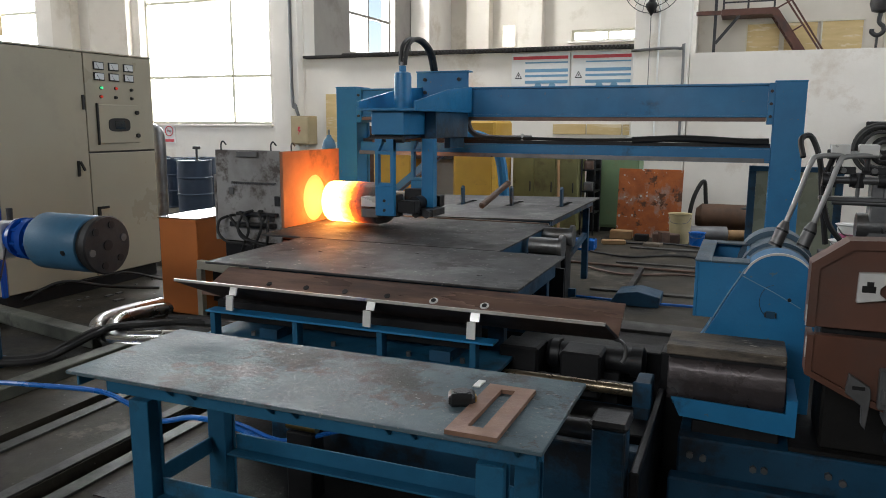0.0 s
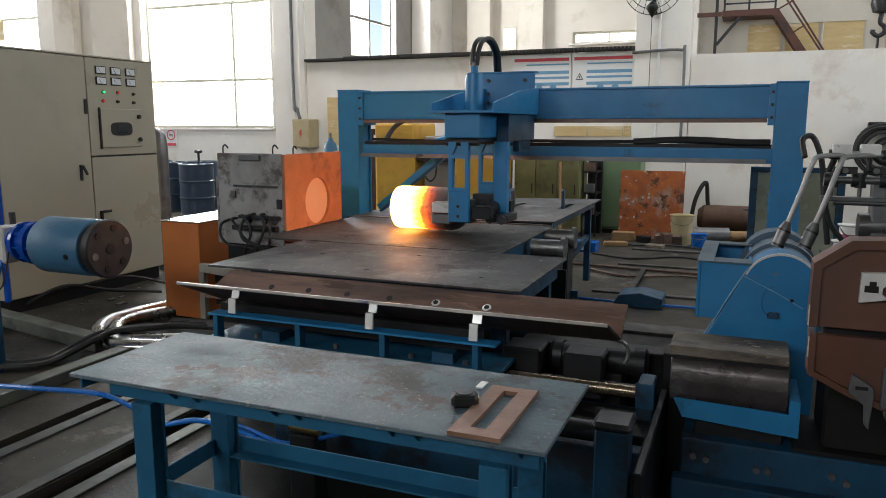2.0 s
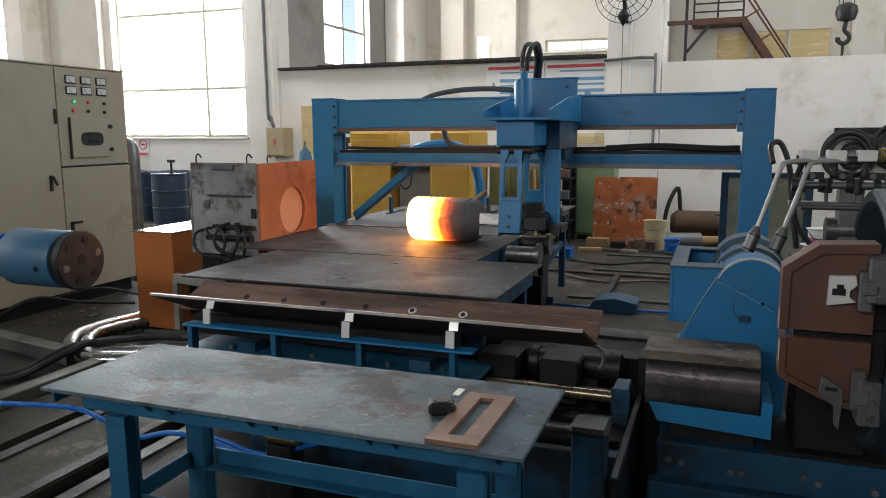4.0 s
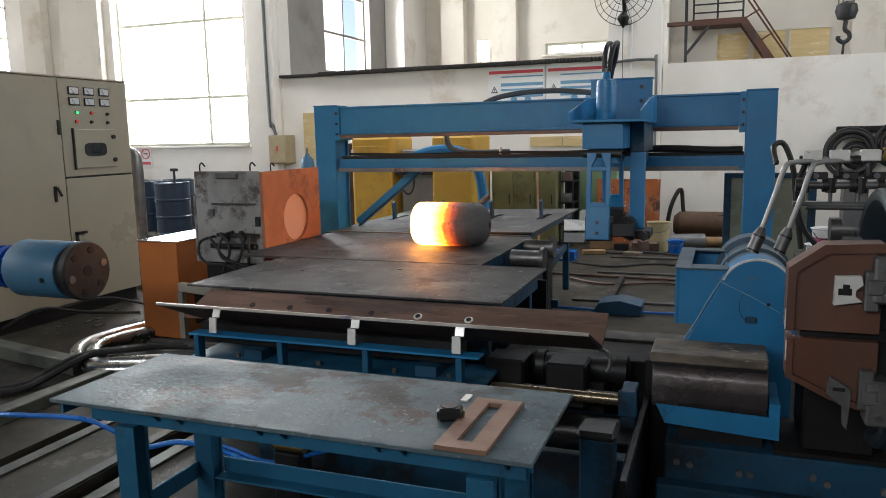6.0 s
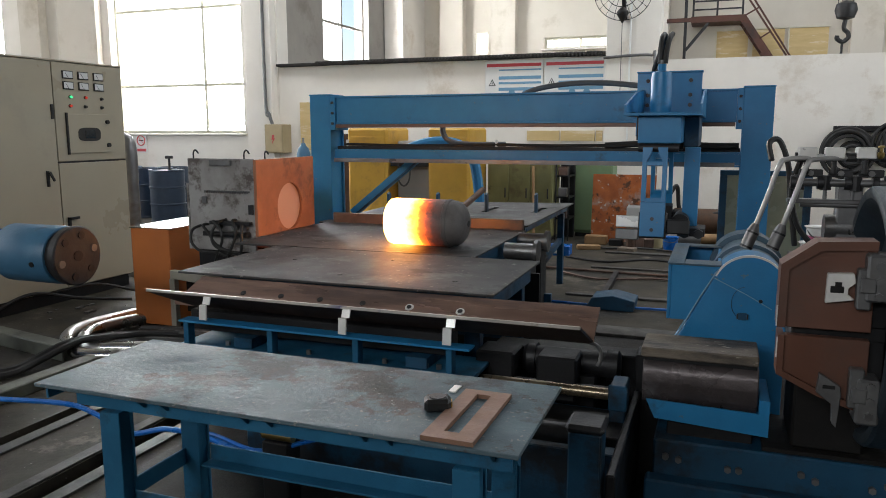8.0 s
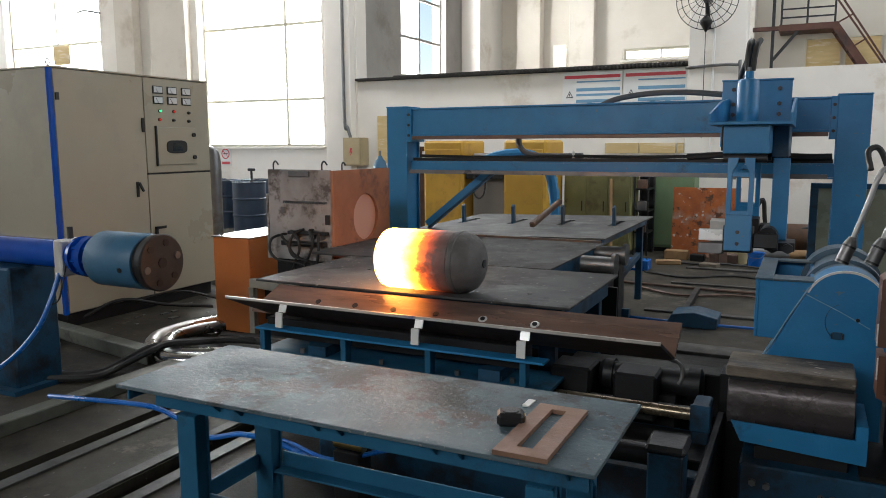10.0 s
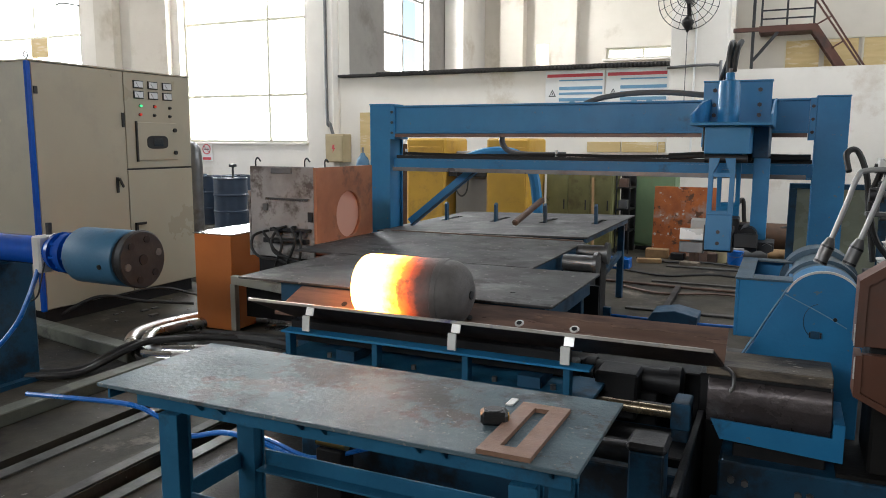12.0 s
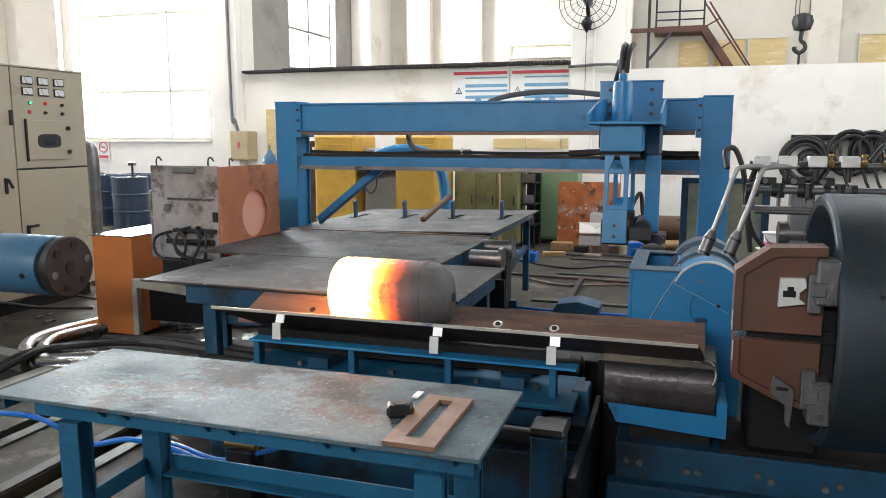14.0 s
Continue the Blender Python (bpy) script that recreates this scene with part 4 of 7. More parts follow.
post(-3.055, -2.875)
post(0.135, 0.318)
for x in (-2.965, 0.226):
    part("post_cap", bx(mesh(), x - 0.095, x + 0.095, gy0 - 0.003, gy1 + 0.003, 1.8155, 1.826, 0.002), BLUE, gt)
    part("foot_plate", bx(mesh(), x - 0.15, x + 0.15, gy0 - 0.06, gy1 + 0.06, ZF, ZF + 0.014), BLUE_DARK, gt)
part("beam_web", bx(mesh(), -2.83, 0.095, gy0 + 0.02, gy0 + 0.045, 1.61, 1.795), BLUE, gt)
part("beam_flange", bx(mesh(), -2.83, 0.095, gy0 + 0.005, gy1 - 0.02, 1.7955, 1.81, 0.002), BLUE, gt)
part("beam_flange", bx(mesh(), -2.83, 0.095, gy0 + 0.005, gy1 - 0.02, 1.595, 1.6095, 0.002), BLUE, gt)
for x0, x1 in ((-2.874, -2.831), (0.096, 0.134)):
    pl_ = part("end_flange", bx(mesh(), x0, x1, gy0 - 0.004, gy1, 1.55, 1.812, 0.002), BLUE, gt)
    for z in (1.60, 1.68, 1.76):
        xm = (x0 + x1) / 2
        part("bolt", cy(mesh(), (xm, gy0 - 0.004, z), (xm, gy0 - 0.016, z), 0.011, 6), DARK_STEEL, pl_)
part("guide_rail", bx(mesh(), -2.83, 0.09, gy0 - 0.002, gy0 + 0.05, 1.568, 1.594, 0.002), RUST, gt, "rusty brown guide rail")
part("lower_beam", bx(mesh(), -2.874, 0.134, gy0 + 0.06, gy0 + 0.07, 1.313, 1.389), BLUE, gt)
part("lower_flange", bx(mesh(), -2.874, 0.134, gy0 + 0.02, gy0 + 0.0695, 1.302, 1.3125), BLUE, gt)
part("upper_flange", bx(mesh(), -2.874, 0.134, gy0 + 0.06, gy0 + 0.16, 1.3895, 1.40), BLUE, gt)
part("tray", bx(mesh(), -2.86, 0.13, gy0 + 0.08, gy0 + 0.15, 1.4005, 1.425), GREASE_AND_SHADE, gt, "black cable tray")
part("scale_strip", bx(mesh(), -2.86, 0.10, gy0 + 0.012, gy0 + 0.0195, 1.303, 1.332), DULL_STEEL, gt, "bare rubbed steel edge")
part("tray_cable", tube(mesh(), [(-2.8, 5.36, 1.44), (-2.2, 5.36, 1.43), (-1.6, 5.37, 1.44), (-1.1, 5.36, 1.435), (-0.6, 5.36, 1.44), (0.1, 5.37, 1.43)], 0.012, 6), RUBBER, gt)
part("tray_cable", tube(mesh(), [(-0.75, 5.34, 1.44), (-0.4, 5.33, 1.455), (-0.05, 5.34, 1.44), (0.12, 5.35, 1.44)], 0.022, 8), RUBBER, gt)
part("tray_plate", bx(mesh(), -0.80, -0.55, gy0 + 0.085, gy0 + 0.145, 1.44, 1.462, 0.002), CLIP_STEEL, gt, "bare bright plate on the tray")
for x in (-2.78, -1.55, -0.35):
    part("tap", cy(mesh(), (x, gy0 + 0.1, 1.425), (x, gy0 + 0.1, 1.475), 0.011, 8), CLIP_STEEL, gt)
part("brace", beam(mesh(), (-2.82, 5.52, 0.87), (-2.235, 5.52, 1.335), 0.03, 0.07), BLUE, gt)
part("brace_flange", beam(mesh(), (-2.80, 5.505, 0.85), (-2.215, 5.505, 1.315), 0.06, 0.012), BLUE_DARK, gt)
part("beam_hose", tube(mesh(), [(-2.02, 5.50, 1.60), (-2.0, 5.46, 1.52), (-1.93, 5.44, 1.46), (-1.78, 5.44, 1.44), (-1.5, 5.44, 1.44)], 0.022, 8), GREY_HOSE, gt)

# ---- the gripper carriage, built where it comes to rest ----
ca = thing("gripper_carriage", (-0.36, 5.0, 1.6), "blue gripper carriage with a lifting cylinder, riding on the beam", "carriage")
YB, YF = 5.63, 4.55
part("back_plate", bx(mesh(), -0.575, -0.135, YB, YB + 0.02, 1.50, 1.945, 0.003), BLUE, ca)
part("rear_guide", bx(mesh(), -0.54, -0.17, YB + 0.0205, YB + 0.062, 1.64, 1.80), BLUE_DARK, ca)
part("top_lip", bx(mesh(), -0.58, -0.13, YB - 0.005, YB + 0.10, 1.9455, 1.957, 0.002), BLUE, ca)
part("shelf", bx(mesh(), -0.535, -0.10, YF, YB - 0.001, 1.628, 1.646, 0.002), BLUE, ca)
for x in (-0.535, -0.112):
    part("gusset", prism(mesh(), [(YF, 1.6465), (YB - 0.002, 1.6465), (YB - 0.002, 1.83), (5.15, 1.79), (YF, 1.69)], "x", x, x + 0.012), BLUE, ca)
cyl = part("cylinder", spin(mesh(), [(1.6465, 0.062), (1.87, 0.062), (1.885, 0.057), (1.895, 0.057), (1.905, 0.03)], (-0.355, 4.895, 0), "z", 28), BLUE, ca)
part("rod_end", cy(mesh(), (-0.355, 4.895, 1.90), (-0.355, 4.895, 1.97), 0.018, 12), DULL_STEEL, cyl)
for dx in (-0.014, 0.018):
    part("hose", tube(mesh(), [(-0.355 + dx, 4.895, 1.95), (-0.352 + dx * 1.2, 4.90, 2.03), (-0.345 + dx * 1.4, 4.95, 2.11), (-0.34 + dx * 1.5, 5.08, 2.145), (-0.36 + dx, 5.28, 2.135), (-0.40 + dx, 5.50, 2.08), (-0.45 + dx, 5.68, 1.99), (-0.47 + dx, 5.76, 1.90), (-0.47 + dx, 5.78, 1.80), (-0.46 + dx, 5.76, 1.70)], 0.016, 8), RUBBER, cyl)
part("hose_nut", cy(mesh(), (-0.355, 4.895, 1.905), (-0.355, 4.895, 1.945), 0.026, 8), BLUE, cyl)
for x in (-0.50, -0.21):
    for z in (1.72, 1.79, 1.89):
        part("bolt", cy(mesh(), (x, YB - 0.001, z), (x, YB - 0.016, z), 0.015, 6), DARK_STEEL, ca)
part("gearbox", bx(mesh(), -0.455, -0.21, 4.60, 5.10, 1.468, 1.6275, 0.004), BLUE, ca)
part("motor_block", bx(mesh(), -0.50, -0.456, 4.95, 5.2, 1.48, 1.6275, 0.004), GREASE_AND_SHADE, ca)
part("side_block", bx(mesh(), -0.209, -0.12, 4.95, 5.6, 1.44, 1.6275, 0.004), BLUE_DARK, ca)
part("rear_hanger", bx(mesh(), -0.20, -0.15, 5.3, 5.6, 1.36, 1.4395, 0.004), BLUE_DARK, ca)
part("pivot_shaft", cy(mesh(), (-0.45, 4.62, 1.440), (-0.22, 4.62, 1.440), 0.024, 14), DARK_STEEL, ca)
part("pivot_shaft", cy(mesh(), (-0.45, 5.17, 1.440), (-0.22, 5.17, 1.440), 0.024, 14), DARK_STEEL, ca)
part("hanger_plate", bx(mesh(), -0.42, -0.25, 4.62, 5.18, 1.44, 1.4675), BLUE_DARK, ca)
part("column", bx(mesh(), -0.196, -0.105, 4.86, 4.93, 0.955, 1.4395, 0.003), BLUE, ca, "upright blue column")
part("column_foot", bx(mesh(), -0.215, -0.055, 4.74, 4.96, 0.905, 0.9545, 0.004), DARK_STEEL, ca)
for x in (-0.17, -0.09):
    part("foot_nut", cy(mesh(), (x, 4.70, 0.925), (x, 4.75, 0.925), 0.03, 6), DARK_STEEL, ca)


def grip_arm(y, s):
    """A ladder-shaped arm that hangs from the pivot; s: -1 in front of the blank, 1 behind it."""
    bm = mesh()
    for x in (-0.42, -0.305):
        bx(bm, x, x + 0.026, y - 0.02, y + 0.02, 1.12, 1.44, 0.002)
    for z in (1.12, 1.335):
        bx(bm, -0.3935, -0.3055, y - 0.018, y + 0.018, z, z + 0.022)
    bx(bm, -0.42, -0.279, y - 0.02, y + 0.02, 0.915, 1.1195, 0.003)
    for x, d in ((-0.42, 1), (-0.279, -1)):
        prism(bm, [(x, 1.36), (x + 0.026 * d, 1.36), (x + 0.050 * d, 1.41), (x + 0.056 * d, 1.44), (x, 1.44)], "y", y - 0.0205, y + 0.0205)
    arm = part("grip_arm", bm, BLUE, ca, "ladder-shaped blue gripper arm")
    for z in (0.955, 1.02):
        part("bolt", cy(mesh(), (-0.35, y - 0.024, z), (-0.35, y - 0.0205, z), 0.011, 12), BLACK, arm)
    i0, i1 = (y + 0.0205, y + 0.115) if s < 0 else (y - 0.115, y - 0.0205)
    part("jaw_block", bx(mesh(), -0.43, -0.27, i0, i1, 0.905, 1.06, 0.005), DARK_STEEL, arm)
    part("jaw", bx(mesh(), -0.565, -0.4305, i0 + 0.02, i1 + 0.01, 0.965, 1.035, 0.004), CLIP_STEEL, arm, "bright worn jaw")
    part("jaw", bx(mesh(), -0.565, -0.4305, i0 + 0.02, i1 + 0.01, 0.89, 0.955, 0.004), DULL_STEEL, arm)
    part("strut", bx(mesh(), -0.2695, -0.14, i0, i1, 0.935, 1.02, 0.006), GREASE_AND_SHADE, arm)
    return arm


front_arm = grip_arm(4.60, -1)
rear_arm = grip_arm(5.19, 1)
part("clamp_cylinder", cy(mesh(), (-0.20, 4.745, 0.99), (-0.20, 5.05, 0.99), 0.05, 18), GREASE_AND_SHADE, ca)

# supply hose that rides behind the beam with the carriage
bm = tube(mesh(), [(-0.50, 5.42, 1.845), (-0.8, 5.44, 1.875), (-1.1, 5.46, 1.87), (-1.35, 5.48, 1.82), (-1.5, 5.50, 1.70)], 0.020, 8)
bmesh.ops.transform(bm, matrix=enlarge(1.0865), verts=bm.verts)
sh = solid("supply_hose", bm, GREY_HOSE, (-0.98, 5.92, 1.82), "grey supply hose arching over the beam", "hose")

# ---- hot blank ----
CR = 0.152
blank = thing("hot_steel_blank", (0, 0, 0), "steel gas-bottle blank, white-hot at one end, grey domed at the other", "steel blank")
prof = [(0.035, 0.0), (0.034, 0.05), (0.006, 0.115), (0.0, CR - 0.016), (0.010, CR - 0.006), (0.03, CR)]
prof += [(0.03 + 0.04 * i, CR) for i in range(1, 10)] + [(0.398, CR)]
part("shell", spin(mesh(), prof, (0, 0, 0), "x", 48), HOT, blank, "glowing cylindrical shell")
part("weld_band", spin(mesh(), [(0.396, CR - 0.004), (0.402, CR + 0.002), (0.414, CR + 0.0035), (0.426, CR + 0.001), (0.430, CR - 0.004)], (0, 0, 0), "x", 48), HOT, blank, "raised seam band")
prof = [(0.428, CR - 0.003), (0.440, CR - 0.004)]
for i in range(1, 10):
    a = math.pi / 2 * i / 9
    prof.append((0.440 + 0.098 * math.sin(a), (CR - 0.004) * math.cos(a) ** 0.8 if i < 9 else 0.0))
part("domed_end", spin(mesh(), prof, (0, 0, 0), "x", 48), HOT, blank, "grey scaled domed end")
part("boss", cy(mesh(), (0.536, 0, 0), (0.543, 0, 0), 0.02, 16), DARK_STEEL, blank)

# lifting bar that rolls the blank off
kb = solid("kick_bar", bx(mesh(), -2.98, -1.36, 5.47, 5.50, 0.70, 0.805, 0.004), RUST, (-2.17, 5.485, 0.70), "rusty brown kicker bar along the deck", "bar")
solid("kick_bar_guard", bx(mesh(), -2.98, -1.36, 5.505, 5.56, 0.0, 0.775, 0.003), GREASE_AND_SHADE, (-2.17, 5.53, 0), "greasy black guide beam behind the kicker bar", "beam")

# ---- trough carriage ----
tr = thing("trough_carriage", (-1.6, 3.04, 0.40), "V-shaped brown steel trough on a blue sliding frame", "trough")
TX0, TX1, TY, TZ, TB, TW = -2.62, -0.445, 3.035, 0.772, 0.680, 0.148
TH = 0.012


def flange(s, longer=1.0):
    n = Vector((0, -(TZ - TB) * s, TW)).normalized() * TH
    a, b = Vector((0, TY, TB)), Vector((0, TY + s * TW * longer, TB + (TZ - TB) * longer))
    pts = [(a.y, a.z), (b.y, b.z), ((b - n).y, (b - n).z), (a.y, a.z - TH * 1.2)]
    return pts


bm = mesh()
prism(bm, flange(1, 1.14), "x", TX0 + 0.04, TX1)
for v in bm.verts:
    if v.co.x < -2 and v.co.z > TB + 0.03:
        v.co.x += 0.05
rear = part("rear_flange", bm, TROUGH, tr, "brown heated flange with bolt holes", False)
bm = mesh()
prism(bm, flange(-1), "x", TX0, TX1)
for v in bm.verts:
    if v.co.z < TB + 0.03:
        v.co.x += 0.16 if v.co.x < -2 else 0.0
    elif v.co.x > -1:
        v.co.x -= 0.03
part("front_flange", bm, TROUGH_SHADED, tr, "brown underside, darkened for the shade below the edge", False)
part("front_edge", bx(mesh(), TX0, TX1 - 0.03, TY - TW - 0.008, TY - TW + 0.003, TZ - 0.011, TZ + 0.003, 0.002), EDGE_STEEL, tr, "rubbed bright steel edge")
sl = math.atan2(TZ - TB, TW)
for x in (-2.22, -2.0, -1.78, -1.55, -1.31, -1.06):
    m = Matrix.Translation((x, TY + 0.085, TB + 0.085 * math.tan(sl) + 0.0015)) @ Matrix.Rotation(sl, 4, "X")
    bm = mesh()
    bmesh.ops.create_cone(bm, cap_ends=True, segments=16, radius1=0.022 if x > -1.4 else 0.015, radius2=0.015, depth=0.003, matrix=m)
    hole = part("hole_rim", bm, CLIP_STEEL if x > -1.4 else GREASE_AND_SHADE, rear)
    if x > -1.4:
        bm = mesh()
        bmesh.ops.create_cone(bm, cap_ends=True, segments=14, radius1=0.012, radius2=0.012, depth=0.002, matrix=m @ Matrix.Translation((0, 0, 0.0028)))
        part("bolt_hole", bm, GREASE_AND_SHADE, rear)
for x in (-2.255, -1.512, -1.02):
    bm = mesh()
    prism(bm, [(2.874, 0.762), (2.880, 0.762), (2.868, 0.728), (2.861, 0.728)], "x", x - 0.016, x + 0.024)
    prism(bm, [(2.852, 0.726), (2.8605, 0.726), (2.856, 0.655), (2.846, 0.655)], "x", x - 0.026, x + 0.012)
    part("clip", bm, CLIP_STEEL, tr, "bare bright steel clip")
part("trough_spine", bx(mesh(), -2.45, -1.06, TY - 0.04, TY + 0.06, 0.56, 0.66, 0.004), GREASE_AND_SHADE, tr, "dark spine under the trough")
bm = mesh()
bx(bm, -2.40, -0.925, 2.84, 2.92, 0.637, 0.647, 0.002)
part("rail", bm, BLUE, tr, "blue flange rail")
for x in (-2.37, -1.90, -1.46, -1.02):
    part("rail_post", bx(mesh(), x - 0.014, x + 0.014, 2.855, 2.905, 0.5105, 0.6365, 0.002), BLUE_SHADED, tr)
part("base_plate", bx(mesh(), -2.45, -0.925, 2.78, 3.18, 0.49, 0.51, 0.003), BLUE_SHADED, tr)
part("base_beam", bx(mesh(), -2.40, -1.06, 2.86, 3.10, 0.38, 0.489, 0.003), BLUE_DARK, tr)
for x in (-2.2, -1.75, -1.36, -1.16, -1.1):
    part("base_bolt", cy(mesh(), (x, 2.95, 0.51), (x, 2.95, 0.532), 0.012, 6), DULL_STEEL, tr)
for x in (-2.1, -1.2):
    part("web", bx(mesh(), x - 0.05, x + 0.05, 2.93, 3.12, 0.5105, 0.559), BLUE_DARK, tr)

# ---- slide bed under the trough ----
sb = thing("slide_bed", (-1.3, 3.0, 0), "dark blue slide bed with oily guide rods", "machine bed")
part("piston_rod", cy(mesh(), (-1.3, 3.05, 0.452), (-0.366, 3.05, 0.452), 0.025, 18), OILY_ROD, sb, "oily brown piston rod")
part("guide_rod", cy(mesh(), (-2.3, 3.16, 0.42), (-0.365, 3.16, 0.42), 0.026, 18), DARK_STEEL, sb, "dark oily guide rod")
part("side_frame", bx(mesh(), -1.95, -0.3, 2.72, 2.80, 0.0, 0.33, 0.005), BLUE_DARK, sb)
part("side_frame", bx(mesh(), -1.95, -0.3, 3.12, 3.20, 0.0, 0.33, 0.005), BLUE_DARK, sb)
part("bed_top", bx(mesh(), -1.95, -0.3, 2.81, 3.11, 0.26, 0.36, 0.005), GREASE_AND_SHADE, sb)
part("end_bracket", bx(mesh(), -0.365, -0.30, 2.98, 3.12, 0.0, 0.515, 0.006), BLUE_DARK, sb)
part("bracket_head", bx(mesh(), -0.37, -0.295, 2.97, 2.985, 0.41, 0.518, 0.004), BLUE_DARK, sb)
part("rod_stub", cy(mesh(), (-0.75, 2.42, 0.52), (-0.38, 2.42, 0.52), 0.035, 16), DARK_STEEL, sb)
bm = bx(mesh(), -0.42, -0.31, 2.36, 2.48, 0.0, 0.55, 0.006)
part("stub_pillar", bm, BLUE_DARK, sb)
part("stub_cap", bx(mesh(), -0.43, -0.30, 2.35, 2.49, 0.55, 0.58, 0.012), DARK_STEEL, sb)
for x in (-0.9, -0.62):
    part("valve_block", bx(mesh(), x - 0.09, x + 0.09, 3.13, 3.30, 0.36, 0.56, 0.01), GREASE_AND_SHADE, sb)

part("hydraulic_cylinder", spin(mesh(), [(-0.80, 0.0), (-0.80, 0.055), (-0.78, 0.07), (-0.74, 0.07), (-0.74, 0.058), (-0.42, 0.058), (-0.42, 0.07), (-0.37, 0.07), (-0.36, 0.05), (-0.36, 0.0)], (0, 3.30, 0.50), "x", 24), GREASE_AND_SHADE, sb, "greasy black hydraulic cylinder")
part("cylinder_saddle", bx(mesh(), -0.70, -0.46, 3.22, 3.38, 0.0, 0.46, 0.005), GREASE_AND_SHADE, sb)
part("end_hook", tube(mesh(), [(-0.46, 3.04, 0.668), (-0.425, 3.00, 0.672), (-0.405, 2.97, 0.655), (-0.405, 2.955, 0.62), (-0.415, 2.95, 0.60)], 0.008, 8), DULL_STEEL, tr, "bent steel hook")

part("rear_rail", bx(mesh(), -1.0, -0.12, 3.46, 3.60, 0.0, 0.50, 0.006), GREASE_AND_SHADE, sb, "greasy black rear rail")
part("bed_end", bx(mesh(), -0.297, -0.12, 3.29, 3.455, 0.0, 0.56, 0.006), GREASE_AND_SHADE, sb)
part("bed_foot", bx(mesh(), -0.297, -0.265, 2.40, 3.285, 0.0, 0.40, 0.006), GREASE_AND_SHADE, sb)
# Black plates added for the dark floor under machine and deck.
structure("floor_oil_plate", bx(mesh(), -1.05, 1.7, 2.15, 5.55, 0.0005, 0.006), OIL_AND_SHADE, "added black plates for oil and shade round the machine bed")
structure("floor_oil_plate_b", bx(mesh(), -2.45, -1.055, 2.15, 5.55, 0.0005, 0.006), OIL_AND_SHADE, "added black plates for oil and shade under the deck")
structure("floor_edge_strip", bx(mesh(), -1.05, 1.7, 5.555, 5.80, 0.0005, 0.03, 0.004), STRIP, "worn pale steel strip along the black floor plates")

# ---- support block at the spinning head ----
bk = thing("support_block", (0.0, 3.12, 0), "steel support block with an oily wooden pad on a blue bracket", "support block")
FROM_EYE[bk] = enlarge(1.165)
part("pad", bx(mesh(), -0.215, 0.165, 2.60, 2.80, 0.765, 0.80, 0.004), DIRTY_WOOD, bk, "oil-soaked plank pad")
part("packing", bx(mesh(), -0.205, 0.16, 2.61, 2.79, 0.752, 0.7645), GREASE_AND_SHADE, bk)
bm = mesh()
pts = [(2.615, 0.60), (2.60, 0.63), (2.592, 0.68), (2.598, 0.72), (2.615, 0.751), (2.79, 0.751), (2.79, 0.60)]
prism(bm, pts, "x", -0.208, 0.168, 0.003)
part("block", bm, mat("scuffed_steel_block", (0.105, 0.088, 0.088), (0.060, 0.050, 0.050), 0.27, 0.5, scale=6, stain=(0.17, 0.165, 0.17), stain_scale=4, stain_at=0.56, bump=0.35, bump_scale=25, patch=(0.10, 0.065, 0.035), patch_scale=3.5, patch_at=0.58), bk, "scuffed greasy steel block")
bm = mesh()
prism(bm, [(-0.185, 0.61), (-0.16, 0.555), (0.205, 0.535), (0.205, 0.66), (0.172, 0.66), (0.172, 0.599), (-0.185, 0.599)], "y", 2.585, 2.82, 0.002)
part("bracket", bm, BLUE, bk, "blue angled bracket")
part("pedestal", bx(mesh(), -0.12, 0.16, 2.62, 2.8, 0.2196, 0.534, 0.004), GREASE_AND_SHADE, bk)
part("bracket_lip", prism(mesh(), [(-0.192, 0.622), (-0.16, 0.556), (0.205, 0.535), (0.205, 0.66), (0.172, 0.66), (0.172, 0.612)], "y", 2.577, 2.5845), BLUE, bk)

# ---- spinning machine ----
sm = thing("spinning_machine", (0.5, 3.2, 0), "blue spinning machine with an arched housing and a dark chuck", "machine")
# arched housing behind the trough's end, with an open box at its side
bm = mesh()
cx_, cz_, ar = 0.158, 0.858, 0.152
arc = [(cx_ + ar * math.cos(radians(152 - i * 9.5)), cz_ + ar * math.sin(radians(152 - i * 9.5))) for i in range(17)]
prism(bm, [(-0.30, 0.29)] + arc + [(0.312, 0.29)], "y", 3.42, 3.60, 0.004)
part("housing", bm, BLUE, sm, "blue tapered housing with a round top")


def arch(r0, r1, y0, y1, a0=158, a1=0):
    """A curved strip over the housing, r1 thick from r0, between y0 and y1."""
    bm = mesh()
    n = 18
    out = [(cx_ + r1 * math.cos(radians(a0 + (a1 - a0) * i / n)), cz_ + r1 * math.sin(radians(a0 + (a1 - a0) * i / n))) for i in range(n + 1)]
    inn = [(cx_ + r0 * math.cos(radians(a0 + (a1 - a0) * i / n)), cz_ + r0 * math.sin(radians(a0 + (a1 - a0) * i / n))) for i in range(n, -1, -1)]
    return prism(bm, out + inn, "y", y0, y1)


part("rim_band", arch(0.146, 0.1545, 3.416, 3.432), CLIP_STEEL, sm, "rubbed bright rim")
SCUFF = mat("pale_scuffed_paint", (0.24, 0.36, 0.46), (0.12, 0.24, 0.36), 0.6, scale=30, bump=0)
DRUM_BLUE = mat("dusty_blue_grey_drum", (0.060, 0.105, 0.145), (0.040, 0.080, 0.115), 0.5, scale=5, stain=(0.12, 0.115, 0.10), stain_scale=3, stain_at=0.52, bump=0.2)
part("rear_drum", arch(0.05, 0.150, 3.602, 4.16, 175, -5), DRUM_BLUE, sm, "dusty blue drum cover")
